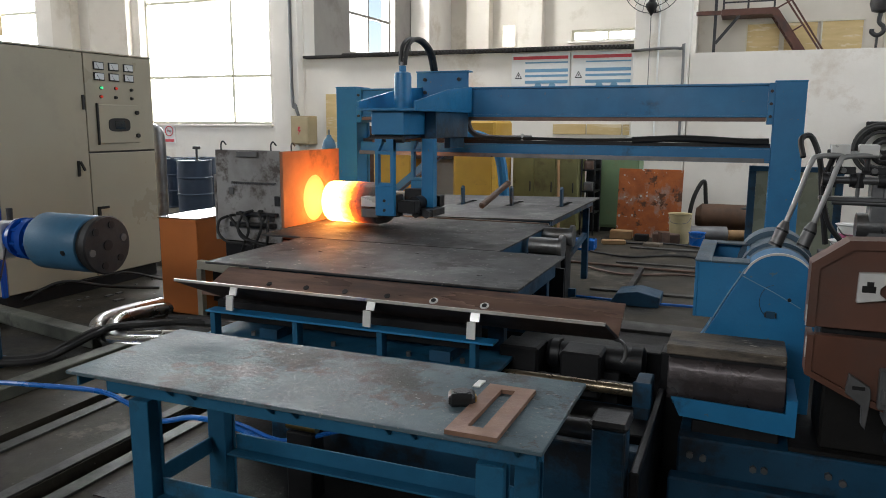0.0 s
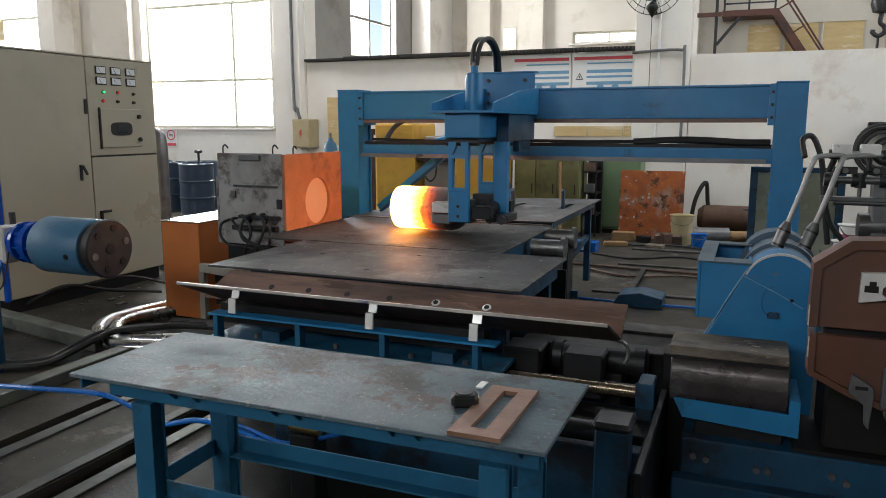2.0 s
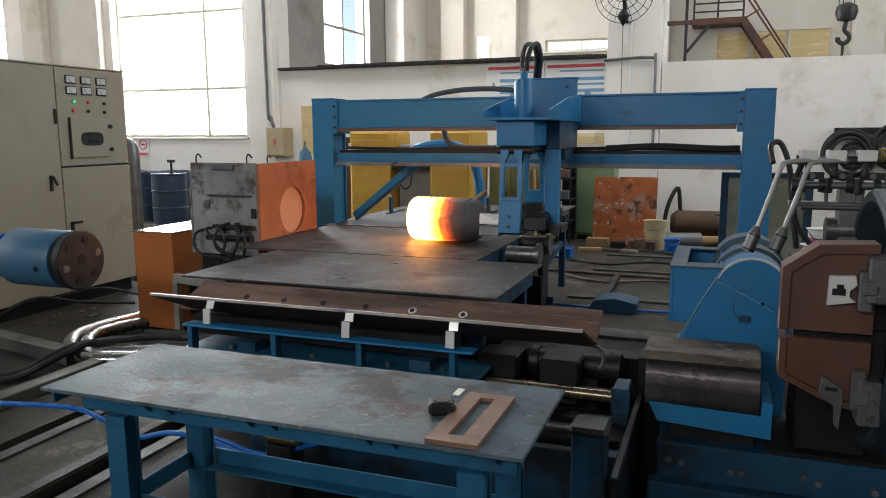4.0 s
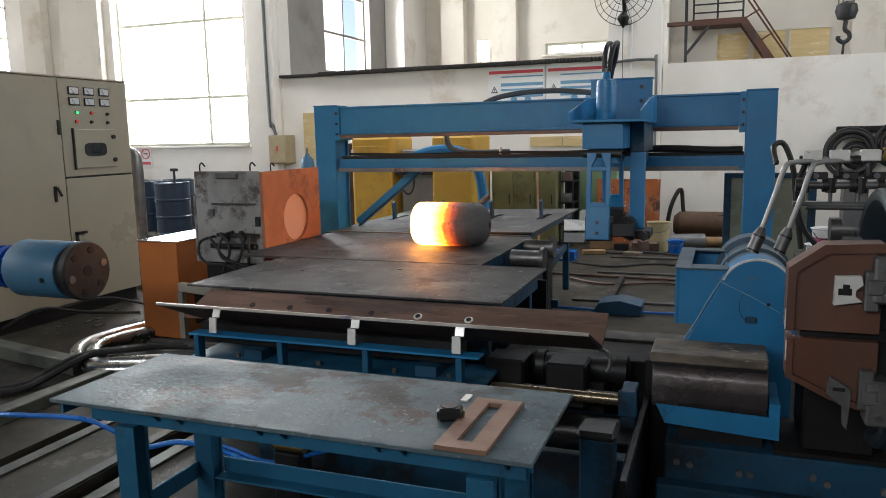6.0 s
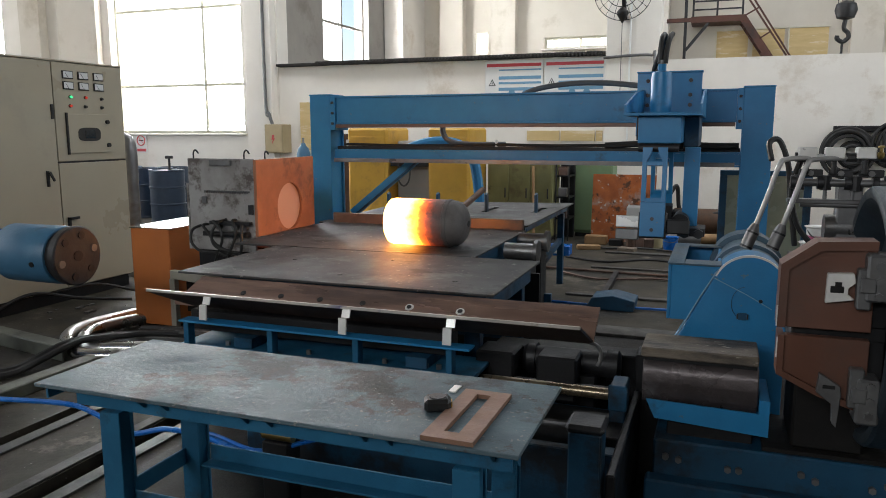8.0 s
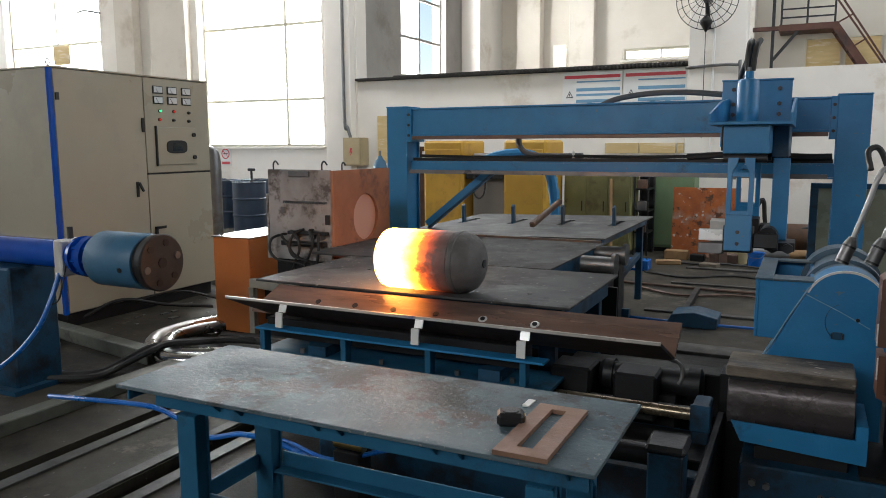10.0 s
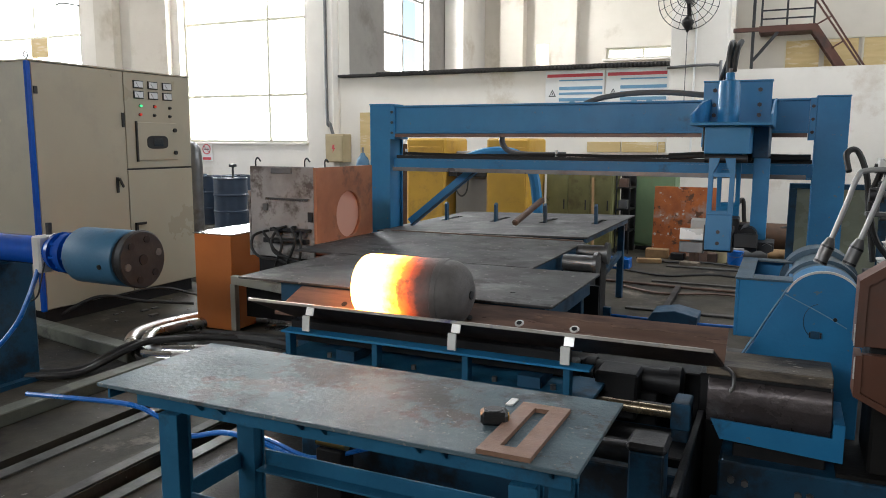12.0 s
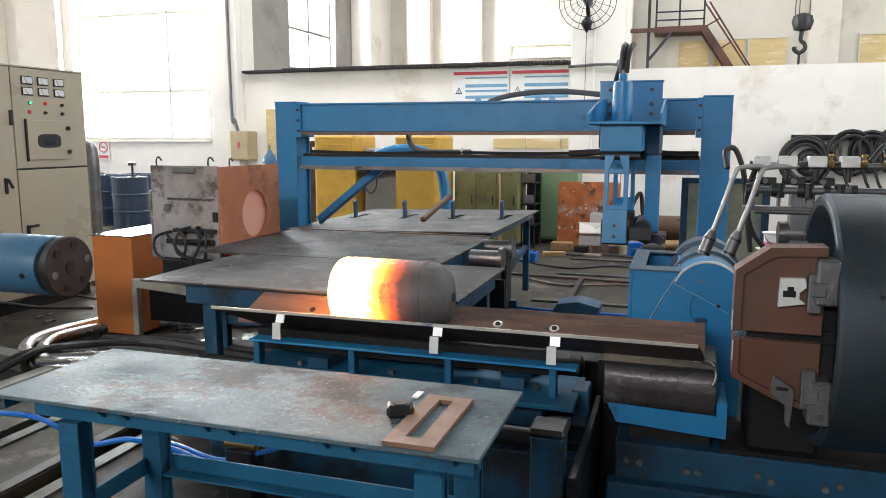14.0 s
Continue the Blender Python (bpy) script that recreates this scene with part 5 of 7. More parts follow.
part("drum_hoop", arch(0.1505, 0.166, 3.68, 3.76, 175, -5), DRUM_BLUE, sm)
part("drum_hoop", arch(0.1505, 0.175, 4.00, 4.16, 175, -5), DRUM_BLUE, sm)
BX0, BX1, BY0, BY1, BZ0, BZ1 = -0.182, 0.040, 3.428, 4.06, 0.705, 0.952
for x0, x1, y0, y1 in ((BX0, BX0 + 0.014, BY0, BY1), (BX0 + 0.0145, BX1, BY0, BY0 + 0.014), (BX0 + 0.0145, BX1, BY1 - 0.014, BY1), (BX1 - 0.014, BX1, BY0 + 0.0145, BY1 - 0.0145)):
    part("box_side", bx(mesh(), x0, x1, y0, y1, BZ0, BZ1, 0.002), BLUE, sm, "blue open side box")
part("box_floor", bx(mesh(), BX0 + 0.0145, BX1 - 0.0145, BY0 + 0.0145, BY1 - 0.0145, BZ0, BZ0 + 0.012), BLUE_DARK, sm)
for x0, x1, y0, y1 in ((BX0 - 0.004, BX0 + 0.066, BY0 - 0.003, BY1), (BX0 + 0.0665, BX1, BY0 - 0.003, BY0 + 0.115), (BX0 + 0.0665, BX1, BY1 - 0.08, BY1)):
    part("box_rim", bx(mesh(), x0, x1, y0, y1, BZ1 + 0.0005, BZ1 + 0.009, 0.002), DRUM_BLUE, sm, "dusty rim")
part("screw", cy(mesh(), (0.205, 3.42, 0.815), (0.205, 3.412, 0.815), 0.008, 10), GREASE_AND_SHADE, sm)
part("square_port", bx(mesh(), 0.118, 0.152, 3.412, 3.4195, 0.728, 0.758), BLUE_DARK, sm)
for x in (0.112, 0.153):
    part("port_clip", bx(mesh(), x, x + 0.006, 3.408, 3.4195, 0.732, 0.754), DARK_STEEL, sm)
part("crease", tube(mesh(), [(0.012, 3.418, 0.905), (0.08, 3.4175, 0.872), (0.15, 3.4175, 0.838), (0.25, 3.418, 0.782)], 0.0022, 5), SCUFF, sm, "pale scratch line")
part("crease", tube(mesh(), [(0.030, 3.418, 0.945), (-0.035, 3.4175, 0.83), (-0.10, 3.4175, 0.70), (-0.15, 3.418, 0.60)], 0.0034, 5), SCUFF, sm)
part("crease", tube(mesh(), [(0.020, 3.418, 0.935), (-0.05, 3.4175, 0.80), (-0.11, 3.4175, 0.68)], 0.0022, 5), SCUFF, sm)
ring = [(0.15 + 0.062 * math.cos(radians(100 + 20 * i)), 3.418, 0.80 + 0.075 * math.sin(radians(100 + 20 * i))) for i in range(9)]
part("drawn_arc", tube(mesh(), ring, 0.0016, 5, 3), BLUE_DARK, sm)
# chuck
KX, KY, KZ, KR = 0.535, 3.075, 0.865, 0.478
bm = spin(mesh(), [(KX + 0.10, 0.0), (KX + 0.10, 0.36), (KX, KR - 0.045), (KX - 0.004, KR - 0.02), (KX, KR - 0.008), (KX + 0.012, KR), (KX + 0.75, KR), (KX + 0.75, 0.0)], (0, KY, KZ), "x", 72)
ch = part("chuck", bm, CHUCK_GREY, sm, "dark blue-grey chuck drum")
part("oil_hole", cy(mesh(), (KX + 0.12, KY - 0.446, KZ + 0.18), (KX + 0.12, KY - 0.438, KZ + 0.18), 0.008, 10), BLACK, ch)
part("chuck_hub", cy(mesh(), (KX - 0.02, KY, KZ), (KX + 0.14, KY, KZ), 0.2, 28), DARK_STEEL, sm)


def jaw(sz):
    """A brown jaw shell in front of the chuck; sz: 1 above the axis, -1 below it."""
    m = Matrix.Translation((0, KY, KZ)) @ Matrix.Diagonal((1, 1, sz, 1))
    X1, Yf = 0.505, -0.36
    if sz > 0:
        out = [(0.220, 0.016), (0.221, 0.232), (0.328, 0.314), (X1, 0.322), (X1, 0.016)]
        inn = [(0.246, 0.016), (0.247, 0.216), (0.342, 0.284), (X1, 0.292), (X1, 0.016)]
    else:
        out = [(0.226, 0.012), (0.227, 0.150), (0.362, 0.216), (X1, 0.262), (X1, 0.012)]
        inn = [(0.246, 0.012), (0.247, 0.138), (0.368, 0.196), (X1, 0.240), (X1, 0.012)]
    bm = mesh()
    prism(bm, inn, "y", Yf + 0.014, Yf + 0.05, 0.002)
    rim = out[:4] + inn[3::-1]
    prism(bm, rim, "y", Yf, Yf + 0.11)
    bmesh.ops.transform(bm, matrix=m, verts=bm.verts)
    j = part("jaw_shell", bm, BROWN_PAINT, sm, "brown painted jaw shell", False)
    bm = mesh()
    bx(bm, out[0][0] - 0.004, out[0][0] - 0.0005, Yf - 0.001, Yf + 0.006, 0.02, 0.09)
    bmesh.ops.transform(bm, matrix=m, verts=bm.verts)
    part("jaw_lip", bm, CLIP_STEEL, j, "bright worn lip")
    bm = bx(mesh(), 0.40, 0.56, Yf + 0.055, Yf + 0.30, 0.02, 0.20, 0.006)
    bmesh.ops.transform(bm, matrix=m, verts=bm.verts)
    part("jaw_core", bm, GREASE_AND_SHADE, j, "greasy black jaw carrier")
    bm = mesh()
    if sz > 0:
        prism(bm, [(0.360, 0.112), (0.362, 0.212), (0.440, 0.216), (0.446, 0.185), (0.425, 0.165), (0.425, 0.145), (0.446, 0.128)], "y", Yf - 0.012, Yf + 0.0135, 0.002)
    else:
        prism(bm, [(0.361, 0.130), (0.426, 0.171), (0.430, 0.200), (0.422, 0.315), (0.408, 0.300), (0.404, 0.235), (0.353, 0.196)], "y", Yf - 0.012, Yf + 0.0135, 0.002)
    bmesh.ops.transform(bm, matrix=m, verts=bm.verts)
    # Upper clamp is pale: the light it would mirror is in its colour.
    cl = part("clamp_plate", bm, CLIP_STEEL if sz > 0 else DULL_STEEL, j, "machined clamp, the upper pale with mirrored light in its colour", False)
    bm = mesh()
    if sz > 0:
        bx(bm, 0.372, 0.412, Yf - 0.0165, Yf - 0.0125, 0.150, 0.172, 0.001)
        bx(bm, 0.385, 0.405, Yf - 0.0165, Yf - 0.0125, 0.172, 0.186)
    else:
        bx(bm, 0.372, 0.410, Yf - 0.0165, Yf - 0.0125, 0.168, 0.180, 0.001)
    bmesh.ops.transform(bm, matrix=m, verts=bm.verts)
    part("clamp_slot", bm, BLACK, cl)
    bm = mesh()
    bx(bm, 0.448, 0.492, Yf - 0.03, Yf + 0.013, 0.10, 0.235, 0.005)
    bx(bm, 0.470, 0.54, Yf - 0.045, Yf + 0.06, 0.13, 0.285, 0.008)
    bx(bm, 0.455, 0.50, Yf - 0.05, Yf - 0.0305, 0.16, 0.21, 0.004)
    bmesh.ops.transform(bm, matrix=m, verts=bm.verts)
    part("clamp_block", bm, DULL_STEEL, j)
    for z in (0.15, 0.20, 0.25):
        bm = cy(mesh(), (0.508, Yf - 0.056, z), (0.508, Yf - 0.0455, z), 0.014, 6)
        bmesh.ops.transform(bm, matrix=m, verts=bm.verts)
        part("clamp_bolt", bm, DULL_STEEL, j)


jaw(1)
jaw(-1)
# Black block added so that no bright background shows between the jaws.
part("jaw_parting", bx(mesh(), 0.27, 0.56, KY - 0.30, KY - 0.05, KZ - 0.06, KZ + 0.06, 0.004), GREASE_AND_SHADE, sm, "added black block that darkens the gap between the jaws")
part("jaw_guard", bx(mesh(), 0.32, 0.57, KY - 0.045, KY + 0.30, 0.331, 1.05, 0.01), OIL_AND_SHADE, sm)
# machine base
# Base in the darkened blue: occlusion round it is part of the colour.
part("base", bx(mesh(), -0.185, 1.4, 2.98, 3.4, 0.0, 0.313, 0.008), BLUE_DARK, sm, "dark blue machine base")
part("base_flange", bx(mesh(), -0.21, 1.4, 2.90, 2.979, 0.0, 0.172, 0.008), BLUE_DARK, sm)
for x in (-0.135, -0.085, 0.10, 0.14, 0.36, 0.41, 0.60, 0.65):
    z = 0.238 + 0.012 * math.sin(40 * x)
    part("base_bolt", cy(mesh(), (x, 2.962, z), (x, 2.98, z), 0.014, 6), DULL_STEEL, sm)
part("inner_bed", bx(mesh(), 0.22, 1.4, 3.0, 3.38, 0.3135, 0.33), OIL_AND_SHADE, sm, "black bed top, oil and shade in one colour")
part("headstock", bx(mesh(), 1.0, 1.42, 2.75, 3.6, 0.3155, 1.25, 0.02), CHUCK_GREY, sm)

# ---- gas burner rig over the housing ----
br = thing("gas_burner_rig", (0.5, 3.5, 0.46), "pipe manifold with two angled gas torches and brass valves", "burner rig")
for x in (0.16, 0.26):
    part("torch_pipe", tube(mesh(), [(x, 3.30, 1.155), (x + 0.045, 3.31, 1.30), (x + 0.075, 3.32, 1.40), (x + 0.11, 3.34, 1.428), (x + 0.28, 3.38, 1.435)], 0.0105, 12), mat("grey_pipe_steel", (0.40, 0.40, 0.39), (0.30, 0.30, 0.29), 0.5, 0.5, scale=10, bump=0.03), br, "bare steel torch pipe")
    bm = cy(mesh(), (x - 0.034, 3.29, 1.062), (x - 0.008, 3.298, 1.135), 0.025, 18)
    cy(bm, (x - 0.008, 3.298, 1.135), (x + 0.001, 3.30, 1.165), 0.025, 18, 0.013)
    th = part("torch_head", bm, DULL_STEEL, br, "round steel torch head")
    for q in (0.05, 0.85):
        part("rib", cy(mesh(), (x - 0.034 + 0.026 * q, 3.29 + 0.008 * q, 1.062 + 0.073 * q), (x - 0.034 + 0.026 * q + 0.003, 3.291 + 0.008 * q, 1.069 + 0.073 * q), 0.0262, 18), DARK_STEEL, th)
for z, y, r in ((1.435, 3.38, 0.013), (1.33, 3.42, 0.016), (1.24, 3.42, 0.012)):
    part("manifold_pipe", cy(mesh(), (0.33, y, z), (0.95, y, z), r, 12), DULL_STEEL, br)
part("arm_bar", bx(mesh(), 0.28, 0.62, 3.40, 3.46, 1.245, 1.262, 0.003), DULL_STEEL, br)
for x in (0.34, 0.44, 0.55, 0.67):
    v = part("valve_body", bx(mesh(), x - 0.035, x + 0.035, 3.35, 3.41, 1.43, 1.475, 0.004), CLIP_STEEL, br, "pale square valve")
    part("valve_stem", cy(mesh(), (x, 3.38, 1.37), (x, 3.38, 1.43), 0.011, 10), DARK_STEEL, v)
    part("union", cy(mesh(), (x - 0.02, 3.42, 1.30), (x - 0.02, 3.42, 1.36), 0.022, 10), DARK_STEEL, br)
for x in (0.60, 0.72, 0.80):
    part("brass_valve", spin(mesh(), [(1.43, 0.008), (1.44, 0.013), (1.455, 0.013), (1.46, 0.006), (1.472, 0.006), (1.475, 0.012), (1.482, 0.012), (1.485, 0.0)], (x, 3.36, 0), "z", 10), BRASS, br, "yellow brass valve")
for x in (0.30, 0.40, 0.50, 0.60, 0.70):
    part("clamp_ring", cy(mesh(), (x - 0.012, 3.42, 1.33), (x + 0.012, 3.42, 1.33), 0.028, 12), DARK_STEEL, br)
    part("drop_rod", cy(mesh(), (x + 0.02, 3.42, 1.245), (x + 0.02, 3.42, 1.33), 0.008, 8), DULL_STEEL, br)
for x in (0.36, 0.47, 0.58):
    part("link_plate", bx(mesh(), x - 0.045, x + 0.045, 3.396, 3.404, 1.355, 1.385, 0.003), DARK_STEEL, br)
    part("link_pin", cy(mesh(), (x, 3.385, 1.37), (x, 3.41, 1.37), 0.012, 8), DULL_STEEL, br)
for x in (0.315, 0.50, 0.62):
    part("elbow", cy(mesh(), (x - 0.02, 3.375, 1.435), (x + 0.02, 3.375, 1.435), 0.019, 10), DARK_STEEL, br)
part("clamp_tower", bx(mesh(), 0.47, 0.56, 3.42, 3.52, 1.05, 1.33, 0.006), DULL_STEEL, br)
part("swivel", cy(mesh(), (0.43, 3.47, 1.14), (0.58, 3.47, 1.14), 0.055, 18), DULL_STEEL, br)
part("mast", bx(mesh(), 0.62, 0.70, 3.45, 3.55, 0.3155, 1.32, 0.006), DARK_STEEL, br)
for pts in ([(0.21, 3.40, 1.42), (0.20, 3.44, 1.49), (0.24, 3.47, 1.50), (0.28, 3.48, 1.40), (0.30, 3.5, 1.25), (0.33, 3.52, 1.05)],
            [(0.33, 3.44, 1.44), (0.30, 3.48, 1.3), (0.33, 3.5, 1.15), (0.4, 3.52, 1.05)],
            [(0.80, 3.42, 1.45), (0.86, 3.5, 1.40), (0.84, 3.55, 1.2), (0.9, 3.6, 1.0)],
            [(0.75, 3.42, 1.45), (0.83, 3.5, 1.52), (0.93, 3.55, 1.45), (0.95, 3.6, 1.2)]):
    part("gas_hose", tube(mesh(), pts, 0.012, 8), RUBBER, br)

# ---- pusher opposite the chuck ----
pu_ = thing("pusher", (-4.3, 3.05, 0), "dark blue pillar with a glossy blue hydraulic barrel", "hydraulic cylinder")
PY, PZ = 3.07, 0.875
ph = thing("hydraulic_ram", (-3.45, PY, PZ), "greyish-blue hydraulic ram with a bolted end disc", "hydraulic ram")
part("head", spin(mesh(), [(-3.71, 0.10), (-3.70, 0.152), (-3.685, 0.160), (-3.335, 0.160), (-3.325, 0.154), (-3.32, 0.14)], (0, PY, PZ), "x", 40), BLUE_GREY, ph, "greyish-blue head")
part("collar", spin(mesh(), [(-3.335, 0.13), (-3.32, 0.145), (-3.285, 0.147), (-3.28, 0.13)], (0, PY, PZ), "x", 36), GREASE_AND_SHADE, ph, "black collar")
disc = part("end_disc", spin(mesh(), [(-3.29, 0.13), (-3.285, 0.160), (-3.245, 0.163), (-3.238, 0.155), (-3.238, 0.0)], (0, PY, PZ), "x", 40), DARK_STEEL, ph, "dark end disc")
for i in range(6):
    a = radians(60 * i + 15)
    part("bolt", cy(mesh(), (-3.238, PY + 0.115 * math.cos(a), PZ + 0.115 * math.sin(a)), (-3.232, PY + 0.115 * math.cos(a), PZ + 0.115 * math.sin(a)), 0.021, 12), GREASE_AND_SHADE if i % 3 else DULL_STEEL, disc)
part("centre_pin", cy(mesh(), (-3.238, PY, PZ), (-3.234, PY, PZ), 0.03, 14), GREASE_AND_SHADE, disc)
part("side_port", cy(mesh(), (-3.40, PY - 0.150, PZ - 0.03), (-3.40, PY - 0.162, PZ - 0.033), 0.015, 12), BLACK, ph)
part("flange", spin(mesh(), [(-3.90, 0.06), (-3.90, 0.115), (-3.87, 0.12), (-3.87, 0.095), (-3.81, 0.095), (-3.81, 0.125), (-3.77, 0.125), (-3.77, 0.09), (-3.71, 0.09)], (0, PY, PZ), "x", 32), BLUE_GLOSS, ph, "glossy blue flange")
for i in range(8):
    a = radians(45 * i + 10)
    part("flange_bolt", cy(mesh(), (-3.92, PY + 0.10 * math.cos(a), PZ + 0.10 * math.sin(a)), (-3.75, PY + 0.10 * math.cos(a), PZ + 0.10 * math.sin(a)), 0.010, 6), BLUE_GLOSS, ph)
part("ram", cy(mesh(), (-4.6, PY, PZ), (-3.90, PY, PZ), 0.083, 28), BLUE_GLOSS, ph)
part("barrel", cy(mesh(), (-5.9, PY, PZ), (-3.92, PY, PZ), 0.088, 28), BLUE_GLOSS, pu_, "glossy blue barrel")
part("hose_clamp", bx(mesh(), -4.02, -3.95, PY - 0.10, PY + 0.10, PZ - 0.12, PZ + 0.10, 0.01), CLIP_STEEL, pu_)
part("nipple", cy(mesh(), (-3.985, PY, PZ + 0.10), (-3.985, PY, PZ + 0.17), 0.018, 8), DARK_STEEL, pu_)
part("pillar", bx(mesh(), -4.72, -4.36, PY - 0.16, PY + 0.16, 0.0, 0.785, 0.012), BLUE_DARK, pu_, "dark blue pillar")
part("pillar_foot", bx(mesh(), -4.78, -4.30, PY - 0.22, PY + 0.22, 0.0, 0.03), BLUE_DARK, pu_)
part("pressure_hose", tube(mesh(), [(-3.985, PY - 0.09, PZ - 0.10), (-3.99, PY - 0.16, 0.62), (-4.05, PY - 0.22, 0.45), (-4.22, PY - 0.30, 0.26), (-4.5, PY - 0.35, 0.13), (-5.2, PY - 0.4, 0.05)], 0.014, 8), BLUE_HOSE, pu_, "bright blue hose")
part("wire", tube(mesh(), [(-3.93, PY - 0.085, PZ - 0.05), (-3.90, PY - 0.14, 0.72), (-3.95, PY - 0.14, 0.62), (-4.05, PY - 0.15, 0.58)], 0.005, 6), RUBBER, pu_)

# ---- pipes and cables on the floor ----
for pts in ([(-3.3, 5.55, 0.06), (-4.1, 5.10, 0.06), (-4.40, 4.80, 0.06), (-4.50, 4.48, 0.06), (-4.49, 4.19, 0.06), (-4.35, 3.96, 0.06), (-4.07, 3.76, 0.06), (-3.85, 3.72, 0.06), (-3.5, 3.86, 0.06), (-2.9, 4.1, 0.06)],
            [(-3.2, 5.35, 0.06), (-4.0, 4.90, 0.06), (-4.26, 4.62, 0.06), (-4.36, 4.40, 0.06), (-4.35, 4.18, 0.06), (-4.22, 3.99, 0.06), (-4.03, 3.87, 0.06), (-3.80, 3.92, 0.06), (-3.4, 4.10, 0.06), (-2.8, 4.3, 0.06)]):
    solid("coolant_pipe", tube(mesh(), pts, 0.048, 12), STEEL, (-4.3, 4.5, 0), "bent bright metal-sheathed pipe on the floor", "pipe", "floor pipes")
for pts, r in (([(-5.6, 2.75, 0.03), (-4.7, 2.98, 0.03), (-4.31, 3.16, 0.03), (-4.13, 3.30, 0.03), (-4.12, 3.50, 0.05), (-4.05, 3.66, 0.11), (-4.02, 3.82, 0.13), (-3.85, 3.98, 0.13), (-3.72, 4.12, 0.12), (-3.3, 4.30, 0.08), (-2.6, 4.3, 0.05)], 0.024),
               ([(-5.5, 2.85, 0.03), (-4.7, 3.06, 0.03), (-4.38, 3.22, 0.03), (-4.20, 3.38, 0.03), (-4.18, 3.55, 0.06), (-4.10, 3.72, 0.12), (-4.0, 3.90, 0.13), (-3.8, 4.05, 0.13), (-3.5, 4.28, 0.10), (-2.7, 4.4, 0.05)], 0.022),
               ([(-6.0, 3.6, 0.02), (-5.5, 3.9, 0.02), (-5.0, 3.65, 0.02), (-5.2, 3.4, 0.02), (-5.7, 3.5, 0.02)], 0.022),
               ([(-4.0, 4.1, 0.04), (-3.4, 4.0, 0.12), (-2.9, 3.9, 0.14), (-2.3, 3.9, 0.10)], 0.035),
               ([(-4.0, 4.3, 0.04), (-3.4, 4.2, 0.12), (-2.9, 4.1, 0.14), (-2.3, 4.1, 0.10)], 0.035),
               ([(-4.1, 4.45, 0.04), (-3.4, 4.35, 0.10), (-2.9, 4.25, 0.12), (-2.3, 4.3, 0.10)], 0.03),
               ([(-5.6, 4.35, 0.05), (-5.4, 4.6, 0.18), (-5.2, 4.9, 0.10), (-4.9, 5.2, 0.05)], 0.015),
               ([(-5.5, 4.9, 0.12), (-5.3, 5.2, 0.16), (-5.1, 5.5, 0.05)], 0.012)):
    solid("power_cable", tube(mesh(), pts, r, 8), RUBBER, pts[1], "thick black power cable lying on the floor", "cable", "floor cables")
solid("air_hose", tube(mesh(), [(-3.49, 2.5, 0.24), (-3.14, 2.45, 0.29), (-2.72, 2.45, 0.32), (-2.54, 2.45, 0.29), (-2.37, 2.45, 0.23), (-2.15, 2.45, 0.28), (-1.9, 2.45, 0.26), (-1.65, 2.42, 0.2)], 0.012, 8), BLUE_HOSE, (-2.9, 2.6, 0), "blue air hose trailing under the table", "hose")
solid("air_hose", tube(mesh(), [(-2.2, 2.6, 0.22), (-1.95, 2.5, 0.26), (-1.7, 2.45, 0.25), (-1.5, 2.5, 0.30), (-1.3, 2.55, 0.36)], 0.010, 8), BLUE_HOSE, (-1.8, 2.5, 0.2), "blue air hose by the valve", "hose")
vv = thing("air_valve", (-1.62, 2.48, 0), "small brass air valve on a dark stand", "valve")
part("stand", bx(mesh(), -1.68, -1.56, 2.44, 2.54, 0, 0.30, 0.005), GREASE_AND_SHADE, vv)
part("body", cy(mesh(), (-1.68, 2.46, 0.33), (-1.54, 2.46, 0.33), 0.024, 12), BRASS, vv)
part("gauge", cy(mesh(), (-1.60, 2.43, 0.38), (-1.60, 2.47, 0.38), 0.03, 16), DARK_STEEL, vv)
bm = mesh()
rnd = random.Random(5)
for i in range(60):
    a, b = rnd.uniform(-5.4, -3.7), rnd.uniform(4.4, 6.2)
    s = rnd.uniform(0.01, 0.05)
    bx(bm, a, a + s, b, b + s * rnd.uniform(0.5, 2), 0.0005, s * 0.3)
tagged(solid("scrap", bm, DULL_STEEL, (-4.5, 5.3, 0), "scattered metal scrap and offcuts on the floor", "scrap", "", "stuff"))
for i, (x, y, w, d_, r) in enumerate(((-3.75, 5.1, 0.22, 0.5, 10), (-3.35, 4.75, 0.16, 0.3, -20), (-3.15, 4.95, 0.12, 0.22, 30), (-4.6, 4.9, 0.3, 0.2, 15), (-3.55, 4.45, 0.22, 0.16, 5), (-2.85, 4.4, 0.2, 0.12, 0), (-5.0, 5.6, 0.3, 0.25, 40), (-3.62, 4.52, 0.26, 0.10, 25), (-3.22, 4.58, 0.22, 0.07, 28), (-3.42, 4.02, 0.24, 0.12, 20))):
    sheet = bx(mesh(), -w / 2, w / 2, -d_ / 2, d_ / 2, 0.0005, 0.004)
    bmesh.ops.transform(sheet, matrix=pose(x, y, 0, 0, 0, r), verts=sheet.verts)
    solid("sheet_offcut", sheet, POLISHED, (x, y, 0), "shiny sheet-metal offcut lying on the floor", "sheet metal", "sheet offcuts")
cart = thing("green_can", (-3.55, 2.1, 0), "small green can with bright tools on top", "can")
part("can", spin(mesh(), [(0.0, 0.07), (0.16, 0.075), (0.165, 0.07), (0.02, 0.06), (0.02, 0.0)], (-3.58, 2.12, 0), "z", 20), GREEN2, cart)
part("tool", beam(mesh(), (-3.62, 2.1, 0.15), (-3.50, 2.2, 0.22), 0.012, 0.012), STEEL, cart)
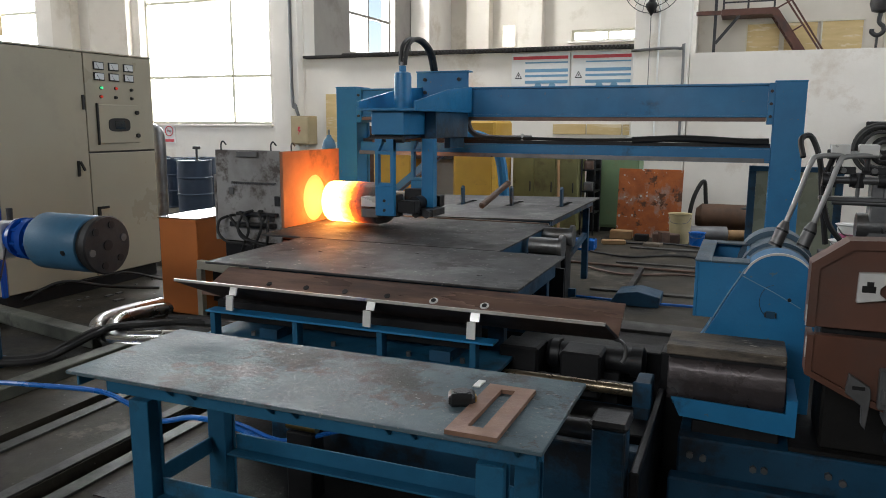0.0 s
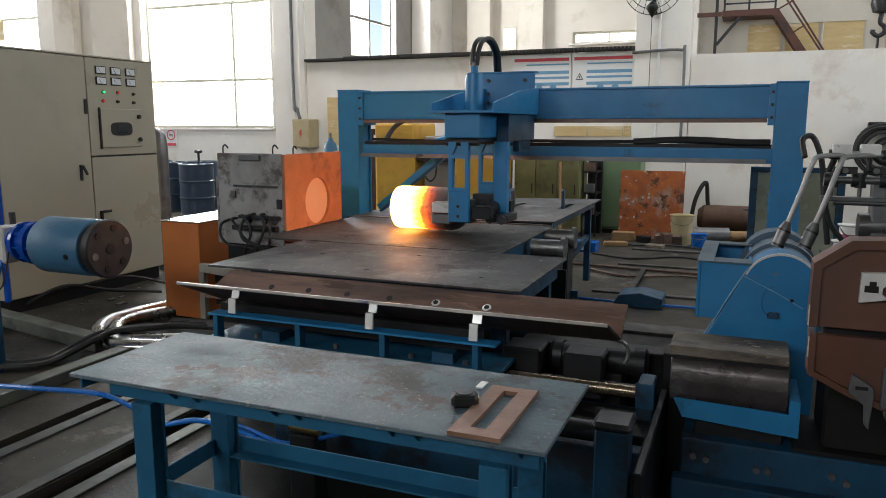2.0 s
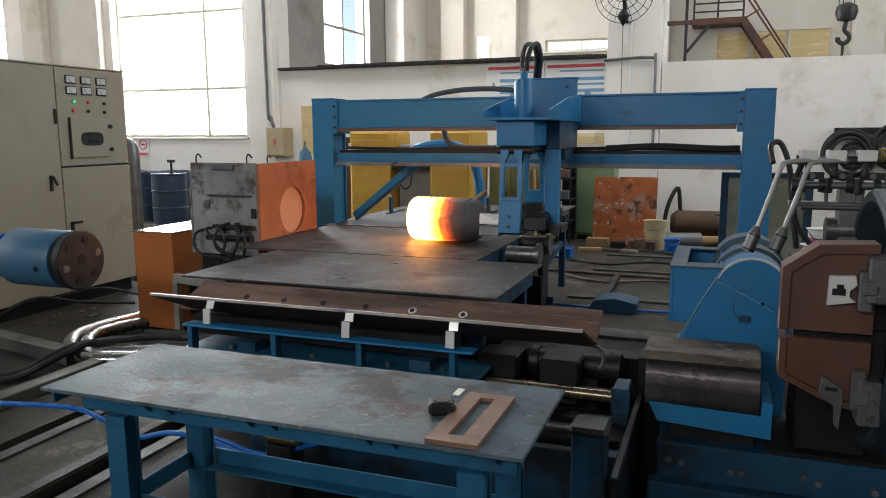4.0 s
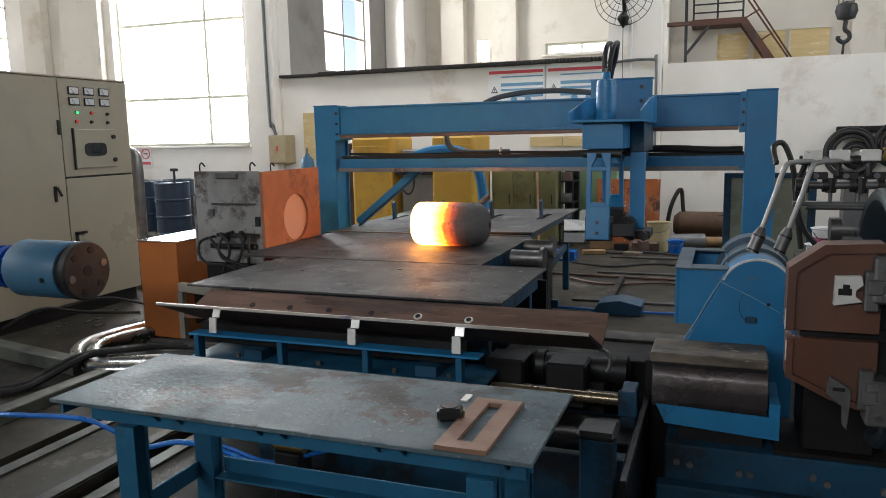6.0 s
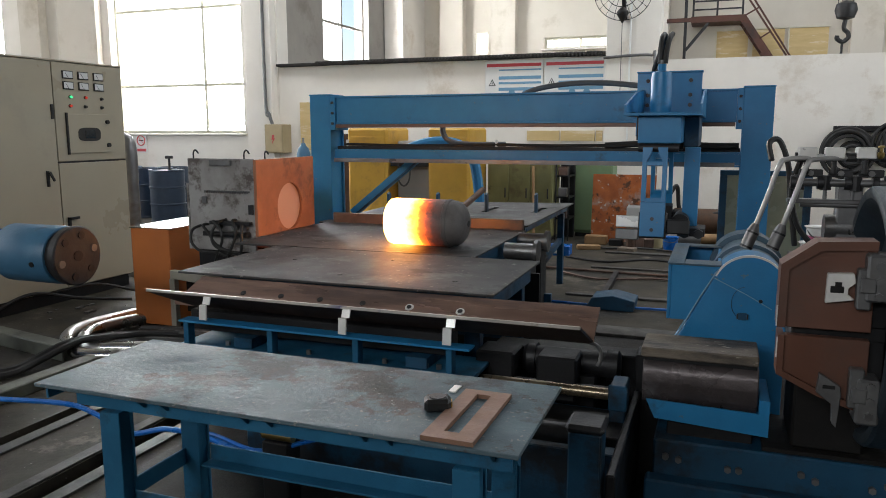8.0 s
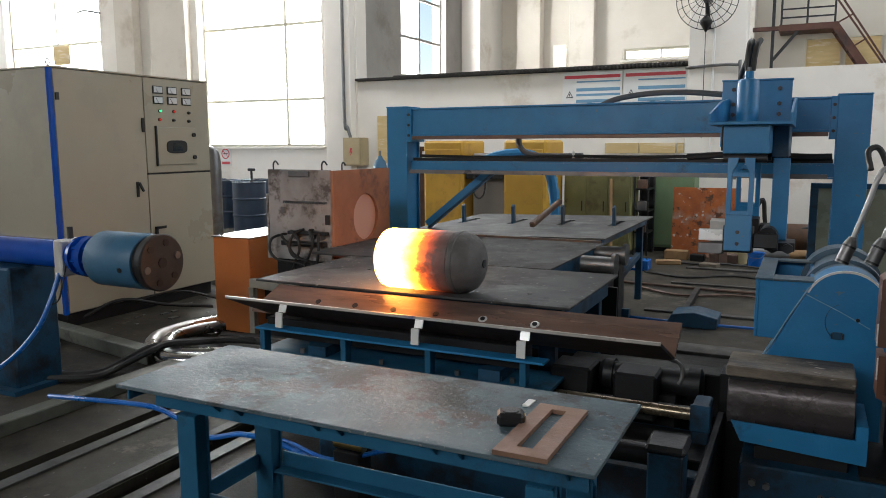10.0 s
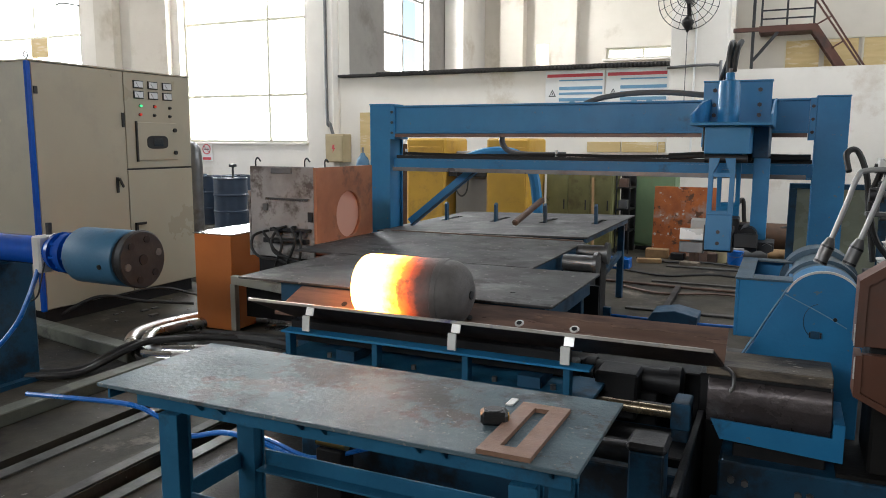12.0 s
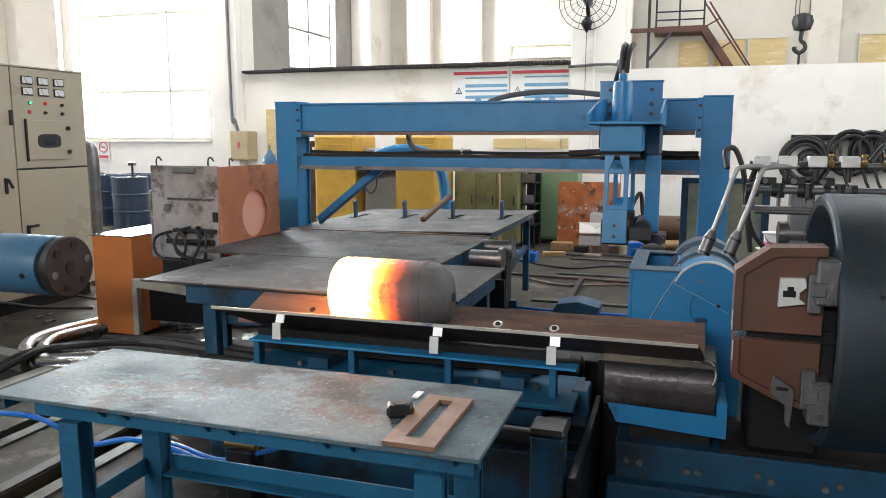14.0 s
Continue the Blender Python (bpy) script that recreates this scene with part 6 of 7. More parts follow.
part("tool", beam(mesh(), (-3.60, 2.15, 0.12), (-3.57, 2.08, 0.24), 0.01, 0.01), STEEL, cart)

# ---- drums by the window ----
def drum(x, y):
    d_ = thing("oil_drum", (x, y, 0), "navy blue steel oil drum with rolled hoops", "drum", "oil drums")
    r = 0.29
    prof = [(0.0, 0.27), (0.0, r + 0.006), (0.02, r + 0.008), (0.03, r)]
    for z in (0.30, 0.59):
        prof += [(z - 0.02, r), (z - 0.01, r + 0.012), (z + 0.01, r + 0.012), (z + 0.02, r)]
    prof += [(0.86, r), (0.87, r + 0.008), (0.89, r + 0.006), (0.89, r - 0.012), (0.875, r - 0.016), (0.875, 0.0)]
    part("shell", spin(mesh(), prof, (x, y, 0), "z", 36), NAVY, d_)
    part("bung", cy(mesh(), (x + 0.15, y - 0.1, 0.876), (x + 0.15, y - 0.1, 0.90), 0.035, 12), DARK_STEEL, d_)
    return d_


first = drum(-8.95, 10.5)
for x, y in ((-9.85, 10.9), (-9.5, 11.3), (-10.5, 11.2)):
    copy_thing(first, Matrix.Translation((x, y, 0)))
pump = thing("hand_pump", (-8.7, 10.6, 0.876), "black hand pump standing in a drum", "hand pump")
part("stem", cy(mesh(), (-8.80, 10.4, 0.876), (-8.80, 10.4, 1.08), 0.02, 8), DARK_STEEL, pump)
part("head", bx(mesh(), -8.86, -8.74, 10.36, 10.44, 1.08, 1.13, 0.01), DARK_STEEL, pump)

# Glossy patch added so the floor by the drums mirrors the window.
bm = mesh()
prism(bm, [(-10.2, 9.2), (-9.0, 9.0), (-8.2, 9.25), (-7.7, 9.7), (-8.1, 10.1), (-9.4, 10.0), (-10.3, 9.7)], "z", 0.0005, 0.002)
structure("puddle", bm, GLOSSY_FLOOR, "added glossy patch by the drums that mirrors the window's glare")

for pts, m, lab in (([(-1.6, 8.0, 0.02), (-1.1, 7.7, 0.02), (-0.5, 7.9, 0.02), (0.2, 7.6, 0.02)], RUST, "reddish cable lying on the floor"),
                    ([(-1.7, 9.0, 0.015), (-1.2, 8.8, 0.015), (-0.7, 9.1, 0.015), (-0.1, 8.9, 0.015), (0.4, 9.1, 0.015)], RUBBER, "black cable lying on the floor"),
                    ([(-1.75, 10.0, 0.02), (-1.3, 9.8, 0.02), (-0.9, 9.95, 0.02), (-0.3, 9.7, 0.02)], RUBBER, "black cable lying on the floor")):
    solid("cable", tube(mesh(), pts, 0.014, 6), m, pts[1], lab, "cable", "floor cables")
for x, y, w, d_, h_, r, m, lab in ((-1.55, 9.75, 0.3, 0.10, 0.06, 20, WOOD, "pale timber offcut on the floor"), (-1.05, 9.75, 0.22, 0.14, 0.05, -15, DIRTY_WOOD, "dirty timber offcut on the floor"),
                                   (-0.35, 10.05, 0.35, 0.08, 0.05, 8, DIRTY_WOOD, "dirty timber offcut on the floor"), (-0.95, 10.05, 0.12, 0.12, 0.16, 30, RUST, "rusty iron casting on the floor"),
                                   (0.25, 10.6, 0.2, 0.2, 0.14, 12, DARK_STEEL, "dark iron casting on the floor"), (-1.25, 10.2, 0.18, 0.1, 0.09, -8, GREASE_AND_SHADE, "greasy iron block on the floor")):
    q = bx(mesh(), -w / 2, w / 2, -d_ / 2, d_ / 2, 0, h_, 0.008)
    bmesh.ops.transform(q, matrix=pose(x, y, 0, 0, 0, r), verts=q.verts)
    solid("offcut", q, m, (x, y, 0), lab, "offcut", "floor offcuts")

# ---- wall fittings ----
wl = thing("window_lamp", (-14.4, 11.9, 4.3), "white dish lamp on an arm at the window", "lamp")
part("dish", spin(mesh(), [(4.30, 0.0), (4.31, 0.12), (4.36, 0.20), (4.38, 0.20), (4.37, 0.05)], (-14.55, 11.6, 0), "z", 24), WHITE, wl)
part("arm", tube(mesh(), [(-14.5, 11.6, 4.38), (-14.4, 11.75, 4.45), (-14.2, 11.995, 4.42)], 0.02, 8), DULL_STEEL, wl)
solid("window_notice", bx(mesh(), -16.0, -15.45, 12.13, 12.16, 3.40, 3.82), YELLOW_BOARD, (-15.7, 12.15, 3.4), "yellow sheet fixed to the window frame", "sheet")

sg = thing("no_smoking_sign", (-10.79, 11.985, 1.14), "white sign with a red prohibition ring", "sign")
part("board", bx(mesh(), -10.92, -10.66, 11.975, 11.995, 1.12, 1.50), WHITE, sg)
bm = mesh()
tube(bm, [(-10.79 + 0.095 * math.cos(2 * math.pi * i / 24), 11.9705, 1.36 + 0.095 * math.sin(2 * math.pi * i / 24)) for i in range(25)], 0.010, 5, 2)
part("cigarette_bar", bx(mesh(), -10.845, -10.735, 11.972, 11.9745, 1.35, 1.37), INK, sg)
part("ring", bm, RED, sg)
part("slash", beam(mesh(), (-10.85, 11.973, 1.42), (-10.73, 11.973, 1.30), 0.003, 0.018, 0, (0, 1, 0)), RED, sg)
part("caption_bar", bx(mesh(), -10.90, -10.68, 11.972, 11.9745, 1.145, 1.20), RED, sg)
eb = thing("switch_box", (-7.48, 11.8, 1.15), "tan steel switch box on the wall", "switch box")
part("box", bx(mesh(), -7.74, -7.36, 11.70, 11.99, 1.15, 1.66, 0.008), mat("tan_box_paint", (0.42, 0.34, 0.20), (0.36, 0.29, 0.17), 0.6), eb)
part("door", bx(mesh(), -7.72, -7.38, 11.688, 11.699, 1.17, 1.64, 0.004), mat("tan_door_paint", (0.46, 0.37, 0.22), (0.40, 0.32, 0.19), 0.6), eb)
part("flash_mark", prism(mesh(), [(-7.57, 1.47), (-7.53, 1.47), (-7.55, 1.41), (-7.52, 1.41), (-7.58, 1.32), (-7.56, 1.39), (-7.59, 1.39)], "y", 11.684, 11.6875), RED, eb)
solid("conduit", tube(mesh(), [(-7.62, 11.78, 1.66), (-7.68, 11.78, 1.85), (-7.74, 11.77, 2.2), (-7.74, 11.77, 5.8)], 0.03, 8), DULL_STEEL, (-7.7, 11.8, 1.6), "grey conduit running up the column", "conduit")
solid("plywood_sheet", bx(mesh(), -7.15, -6.7, 11.96, 11.995, 1.2, 2.05), YELLOW_BOARD, (-6.9, 11.98, 1.2), "yellow board on the wall", "board")
for x0, x1 in ((-2.95, -2.42), (-2.40, -1.86), (-1.84, -1.74)):
    solid("notice_strip", bx(mesh(), x0, x1, 11.975, 11.996, 1.38, 1.54), YELLOW_BOARD, (x0, 11.98, 1.38), "yellow notice board on the partition", "board", "yellow notices")
cb = thing("gas_bottle", (-6.6, 11.0, 0), "grey-blue gas bottle with a valve", "gas bottle")
part("bottle", spin(mesh(), [(0, 0.10), (0.02, 0.115), (1.15, 0.115), (1.25, 0.09), (1.30, 0.045), (1.34, 0.035)], (-6.53, 11.0, 0), "z", 24), BLUE_GREY, cb)
part("valve", cy(mesh(), (-6.53, 11.0, 1.34), (-6.53, 11.0, 1.43), 0.02, 10), DULL_STEEL, cb)
solid("conduit", tube(mesh(), [(-1.74, 11.86, 2.64), (-1.3, 11.84, 2.66), (-1.02, 11.83, 2.65), (-0.98, 11.83, 2.58), (-0.98, 11.83, 1.0)], 0.022, 8), DULL_STEEL, (-1.2, 11.85, 1.0), "grey conduit on the column", "conduit")
solid("conduit", tube(mesh(), [(-1.35, 11.86, 6.5), (-1.35, 11.86, 1.2)], 0.015, 6), WHITE, (-1.35, 11.86, 1.2), "thin white conduit on the column", "conduit")


def notice(x0, x1):
    n_ = thing("safety_notice", ((x0 + x1) / 2, 11.98, 2.1), "white safety notice with red and blue bars", "notice board", "safety notices")
    z0, z1 = 1.95, 2.66
    part("board", bx(mesh(), x0, x1, 11.965, 11.992, z0, z1, 0.004), WHITE, n_)
    part("header", bx(mesh(), x0 + 0.03, x1 - 0.03, 11.961, 11.9645, z1 - 0.10, z1 - 0.05), RED, n_, "red heading bar")
    for i, (z, h_) in enumerate(((z1 - 0.14, 0.022), (z1 - 0.25, 0.05), (z1 - 0.34, 0.035), (z1 - 0.43, 0.05))):
        part("text_bar", bx(mesh(), x0 + 0.23, x1 - 0.03, 11.961, 11.9645, z - h_, z), PRINT_BLUE, n_)
    bm = mesh()
    zc = z1 - 0.40
    prism(bm, [(x0 + 0.06, zc), (x0 + 0.18, zc), (x0 + 0.12, zc + 0.11)], "y", 11.961, 11.9645)
    tri = part("warning_triangle", bm, INK, n_)
    part("triangle_field", prism(mesh(), [(x0 + 0.082, zc + 0.014), (x0 + 0.158, zc + 0.014), (x0 + 0.12, zc + 0.085)], "y", 11.958, 11.9605), WHITE, tri)
    part("triangle_mark", bx(mesh(), x0 + 0.113, x0 + 0.127, 11.955, 11.9578, zc + 0.025, zc + 0.062), INK, tri)
    for x in (x0 + 0.45, x0 + 0.68):
        part("emblem", spin(mesh(), [(11.961, 0.0), (11.961, 0.055), (11.9645, 0.055)], (x, 0, z1 - 0.52), "y", 20), PRINT_BLUE, n_)
    return n_


notice(-3.66, -2.70)
notice(-2.68, -1.72)

# wall fan
fn = thing("wall_fan", (-1.3, 11.5, 3.2), "black caged industrial wall fan", "fan")
FC = Vector((-1.43, 11.45, 3.55))
for r in (0.14, 0.24, 0.34, 0.42):
    bm = mesh()
    pts = [FC + Vector((r * math.cos(2 * math.pi * i / 28), -0.10 + 0.16 * (r / 0.42) ** 2, r * math.sin(2 * math.pi * i / 28))) for i in range(29)]
    part("cage_ring", tube(bm, pts, 0.006, 5, 2), DARK_STEEL, fn)
for i in range(20):
    a = 2 * math.pi * i / 20
    pts = [FC + Vector((r * math.cos(a), -0.10 + 0.16 * (r / 0.42) ** 2, r * math.sin(a))) for r in (0.03, 0.15, 0.28, 0.42)]
    part("cage_wire", tube(mesh(), pts, 0.004, 4, 3), DARK_STEEL, fn)
part("hub", spin(mesh(), [(-0.12, 0.0), (-0.12, 0.05), (0.05, 0.06), (0.25, 0.06)], FC, "y", 16), BLACK, fn)
part("bracket", beam(mesh(), (-1.43, 11.5, 3.50), (-1.43, 11.87, 3.20), 0.05, 0.05), DARK_STEEL, fn)
part("motor_cone", spin(mesh(), [(3.09, 0.01), (3.21, 0.085), (3.25, 0.085), (3.31, 0.03)], (-1.43, 11.48, 0), "z", 14), BLACK, fn)
part("pull_cord", cy(mesh(), (-1.43, 11.48, 1.6), (-1.43, 11.48, 3.09), 0.006, 5), GREY_HOSE, fn)

# crane hook
ck = thing("crane_hook", (1.79, 14, 2.8), "black crane hook block hanging on wire ropes", "crane hook")
part("block", spin(mesh(), [(3.30, 0.02), (3.33, 0.13), (3.45, 0.17), (3.55, 0.15), (3.60, 0.05)], (1.8, 14, 0), "z", 20), DARK_STEEL, ck)
part("hook", tube(mesh(), [(1.80, 14, 3.30), (1.79, 14, 3.17), (1.85, 14, 3.10), (1.86, 14, 3.02), (1.78, 14, 2.96), (1.70, 14, 3.01), (1.70, 14, 3.06)], 0.035, 8), DARK_STEEL, ck)
for x in (1.68, 1.74, 1.90):
    part("rope", cy(mesh(), (x, 14, 3.5), (x, 14, 6.99), 0.008, 5), DARK_STEEL, ck)
part("rope_tail", cy(mesh(), (1.76, 14, 2.2), (1.78, 14, 2.98), 0.02, 6), DARK_STEEL, ck)

# red stair on the rear wall
st = thing("steel_stair", (0, 17.2, 3.2), "red oxide steel stair with a landing and railing", "stair")
SY = 17.3
part("landing", bx(mesh(), -0.72, 0.36, SY, 17.98, 3.80, 3.93, 0.004), STAIR_RED, st)
part("landing_beam", bx(mesh(), -1.22, -0.725, SY, SY + 0.12, 3.83, 3.91, 0.004), STAIR_RED, st)
for y in (SY, SY + 0.55):
    part("stringer", beam(mesh(), (0.30, y + 0.03, 3.88), (0.98, y + 0.03, 2.86), 0.05, 0.15), STAIR_RED, st)
for i in range(6):
    x, z = 0.40 + 0.105 * i, 3.70 - 0.158 * i
    part("tread", bx(mesh(), x - 0.06, x + 0.10, SY + 0.07, SY + 0.54, z, z + 0.02), STAIR_RED, st)
part("bracket", beam(mesh(), (-0.81, SY + 0.05, 3.24), (-0.36, SY + 0.05, 3.80), 0.05, 0.06), DARK_STEEL, st)
part("bracket_post", bx(mesh(), -0.86, -0.80, SY + 0.02, SY + 0.1, 2.9, 4.6), DARK_STEEL, st)
for x in (-0.68, -0.2, 0.30):
    part("rail_post", bx(mesh(), x - 0.02, x + 0.02, SY, SY + 0.04, 3.93, 4.9), DARK_STEEL, st)
for z in (4.05, 4.22, 4.55, 4.88):
    part("rail", bx(mesh(), -0.70, 0.32, SY + 0.005, SY + 0.035, z, z + 0.03), DARK_STEEL, st)
for o in (0.0, 0.10):
    part("handrail", beam(mesh(), (0.30 + o, SY + 0.02, 4.40), (1.24 + o * 0.6, SY + 0.02, 2.98), 0.035, 0.035), STAIR_RED, st)
part("handrail_post", beam(mesh(), (0.64, SY + 0.02, 3.42), (0.86, SY + 0.02, 3.56), 0.03, 0.03), STAIR_RED, st)
part("handrail_post", beam(mesh(), (0.34, SY + 0.02, 3.90), (0.62, SY + 0.02, 4.06), 0.03, 0.03), STAIR_RED, st)
for x0, x1 in ((-0.22, 0.48), (0.52, 1.2), (1.24, 2.05), (3.4, 4.3), (4.34, 5.2)):
    b = thing("boarded_window", ((x0 + x1) / 2, 17.95, 3.1), "window boarded up with yellowed plywood", "window", "boarded windows", "structure")
    part("board", bx(mesh(), x0 + 0.03, x1 - 0.03, 17.955, 17.985, 2.4, 3.68), YELLOW_BOARD, b)
    part("window_frame", bx(mesh(), x0, x0 + 0.03, 17.94, 17.99, 2.4, 3.72), FRAME_PAINT, b)
    part("window_frame", bx(mesh(), x0 + 0.03, x1, 17.94, 17.99, 3.685, 3.72), FRAME_PAINT, b)

# ---- machines along the partition ----
def yellow_machine(x0, x1, y, z1):
    m_ = thing("yellow_machine", ((x0 + x1) / 2, y + 0.4, 0), "yellow painted machine cabinet with dented panels", "machine", "yellow machines")
    part("body", bx(mesh(), x0, x1, y, y + 0.8, 0.05, z1, 0.03), YELLOW, m_)
    part("foot", bx(mesh(), x0 + 0.05, x1 - 0.05, y + 0.05, y + 0.75, 0, 0.05), GREASE_AND_SHADE, m_)
    part("door_panel", bx(mesh(), x0 + 0.04, x1 - 0.04, y - 0.012, y - 0.0005, 0.15, z1 - 0.12, 0.005), YELLOW, m_)


yellow_machine(-4.98, -4.36, 9.6, 1.58)
yellow_machine(-3.75, -3.15, 9.6, 1.58)
solid("brown_board", bx(mesh(), -5.30, -5.02, 9.85, 9.90, 0.0, 1.5, 0.006), CHARRED_WOOD, (-5.16, 9.87, 0), "dark brown board standing beside the yellow machine", "board")
solid("grey_cabinet", bx(mesh(), -4.34, -3.77, 9.9, 10.4, 0.0, 1.40, 0.02), GREY_WALL, (-4.2, 10.1, 0), "grey steel cabinet between yellow machines", "cabinet")
solid("dark_shelf_board", bx(mesh(), -4.34, -3.77, 9.66, 9.89, 1.05, 1.20, 0.004), GREASE_AND_SHADE, (-4.2, 9.65, 1.05), "dark board between the machines", "board")
solid("dangling_cable", tube(mesh(), [(-4.20, 9.655, 1.15), (-4.22, 9.64, 0.9), (-4.14, 9.64, 0.78), (-4.05, 9.64, 0.86), (-4.03, 9.655, 1.12)], 0.012, 6), RUBBER, (-4.1, 9.65, 0.8), "black cable hanging in a loop", "cable")
arc_ = [(-3.45, 8.0, 1.30), (-3.2, 8.0, 1.39), (-2.95, 8.0, 1.42), (-2.72, 8.0, 1.37), (-2.58, 8.0, 1.22), (-2.52, 8.0, 0.95), (-2.50, 8.0, 0.6), (-2.50, 8.0, 0.05)]
solid("curved_guard", tube(mesh(), arc_, 0.06, 10), BLUE, (-2.6, 8.0, 0), "blue curved pipe guard rising from the floor", "pipe")


def green_cabinet(x0, x1, y, z1, material, doors, label):
    g_ = thing("tool_cabinet", ((x0 + x1) / 2, y + 0.25, 0), label, "cabinet", "tool cabinets")
    part("body", bx(mesh(), x0, x1, y, y + 0.5, 0.06, z1, 0.006), material, g_)
    part("plinth", bx(mesh(), x0 + 0.02, x1 - 0.02, y + 0.03, y + 0.48, 0, 0.06), GREASE_AND_SHADE, g_)
    n_ = doors
    for i in range(n_):
        a = x0 + 0.01 + (x1 - x0 - 0.02) * i / n_
        b = x0 + 0.01 + (x1 - x0 - 0.02) * (i + 1) / n_
        dd = part("door", bx(mesh(), a + 0.005, b - 0.005, y - 0.02, y - 0.0005, 0.10, z1 - 0.03, 0.004), material, g_)
        part("handle", bx(mesh(), b - 0.06, b - 0.045, y - 0.035, y - 0.0205, 0.6, 0.74), DARK_STEEL, dd)


green_cabinet(-3.10, -2.16, 10.3, 1.28, GREEN, 3, "faded olive green steel tool cabinet")
green_cabinet(-1.96, -1.42, 10.9, 1.24, GREEN2, 1, "faded sage green steel tool cabinet")
rk = thing("shelf_rack", (-2.04, 10.6, 0), "dark rack with grimy parts", "rack")
part("back_panel", bx(mesh(), -2.15, -1.94, 10.825, 10.84, 0.0, 1.32), GREASE_AND_SHADE, rk)
for z in (0.3, 0.6, 0.9, 1.2):
    part("shelf", bx(mesh(), -2.14, -1.94, 10.4, 10.8, z, z + 0.02), GREASE_AND_SHADE, rk)
for x in (-2.14, -1.96):
    part("upright", bx(mesh(), x, x + 0.02, 10.39, 10.3995, 0, 1.3), DARK_STEEL, rk)
    part("upright", bx(mesh(), x, x + 0.02, 10.8005, 10.82, 0, 1.3), DARK_STEEL, rk)
for i, (z, m) in enumerate(((0.32, RUST), (0.62, DULL_STEEL), (0.92, RUST), (1.22, DULL_STEEL))):
    part("box", bx(mesh(), -2.11, -1.98, 10.42, 10.6, z, z + 0.12, 0.01), m, rk)
solid("wooden_pole", beam(mesh(), (-2.32, 9.9, 0.0), (-2.42, 10.22, 1.05), 0.035, 0.035, 0.006), WOOD, (-2.35, 10.0, 0), "wooden pole leaning on the green cabinet", "pole")
rp = bx(mesh(), -0.43, 0.43, -0.012, 0.012, 0.0, 0.94, 0.003)
bmesh.ops.transform(rp, matrix=pose(-1.22, 10.55, 0.0, -6, 0, 0), verts=rp.verts)
solid("rusty_plate", rp, RUST_PLATE, (-1.22, 10.6, 0), "orange rusty steel plate leaning upright", "steel plate")
solid("wood_block", bx(mesh(), -1.68, -1.38, 10.2, 10.35, 0, 0.12, 0.01), WOOD, (-1.5, 10.3, 0), "pale wooden block on the floor", "wood block")
solid("scrap_box", bx(mesh(), -1.1, -0.75, 10.05, 10.3, 0, 0.14, 0.02), RUST, (-0.9, 10.2, 0), "rusty iron block on the floor", "iron block")
tk = thing("rusty_tank", (-0.25, 11.3, 0), "rusty horizontal pressure tank on the floor", "tank")
part("tank", spin(mesh(), [(-0.75, 0.0), (-0.74, 0.12), (-0.66, 0.19), (0.1, 0.19), (0.2, 0.12), (0.22, 0.0)], (0.1, 11.3, 0.24), "x", 28), mat("dark_rust", (0.12, 0.06, 0.03), (0.07, 0.04, 0.025), 0.7, stain=(0.2, 0.1, 0.04)), tk)
for x in (-0.45, 0.05):
    part("cradle", bx(mesh(), x - 0.04, x + 0.04, 11.15, 11.45, 0, 0.08), GREASE_AND_SHADE, tk)
solid("pipe_offcut", cy(mesh(), (-0.72, 10.3, 0.11), (-0.2, 10.45, 0.11), 0.11, 20), DULL_STEEL, (-0.45, 10.4, 0), "grey steel pipe offcut on the floor", "pipe")
solid("pipe_offcut", cy(mesh(), (-0.18, 10.75, 0.07), (0.15, 10.8, 0.07), 0.07, 16), WOOD, (0.0, 10.8, 0), "tan pipe offcut on the floor", "pipe")
solid("thrown_hose", tube(mesh(), [(-0.75, 11.2, 0.02), (-0.68, 11.2, 0.5), (-0.55, 11.25, 0.75), (-0.5, 11.3, 0.4), (-0.35, 11.2, 0.3), (0.1, 11.2, 0.4)], 0.03, 8), RUBBER, (-0.6, 11.2, 0), "black hose thrown over scrap", "hose")


def bucket(x, y, z, r, h_, material, label, band=None):
    b_ = thing("bucket", (x, y, z), label, "bucket")
    part("shell", spin(mesh(), [(z, r * 0.82), (z + h_, r), (z + h_ + 0.01, r + 0.012), (z + h_, r - 0.008), (z + 0.02, r * 0.8), (z + 0.02, 0.0)], (x, y, 0), "z", 24), material, b_)
    if band:
        part("band", spin(mesh(), [(z + h_ * 0.4, r * 0.895), (z + h_ * 0.4, r * 0.91), (z + h_ * 0.75, r * 0.975), (z + h_ * 0.75, r * 0.96), (z + h_ * 0.4, r * 0.895)], (x, y, 0), "z", 24), band, b_)
    part("bail", tube(mesh(), [(x - r, y, z + h_), (x - r * 0.6, y - r, z + h_ * 0.75), (x + r * 0.6, y - r, z + h_ * 0.75), (x + r, y, z + h_)], 0.004, 5), DULL_STEEL, b_)


bucket(-0.77, 10.22, 0.0, 0.15, 0.38, mat("stained_bucket", (0.55, 0.46, 0.26), (0.45, 0.37, 0.2), 0.6), "stained cream plastic bucket")
bucket(-0.536, 10.0, 0.0, 0.10, 0.17, BLUE_HOSE, "small bright blue tin")
bucket(0.65, 5.4, 0.72, 0.085, 0.19, PLASTIC_WHITE, "white plastic bucket with a pink band on a bench", PINK)
bucket(0.585, 5.05, 0.72, 0.085, 0.13, PLASTIC_WHITE, "white plastic bucket on a bench")
bn = thing("steel_bench", (0.9, 5.2, 0), "dark steel bench behind the machine", "bench")
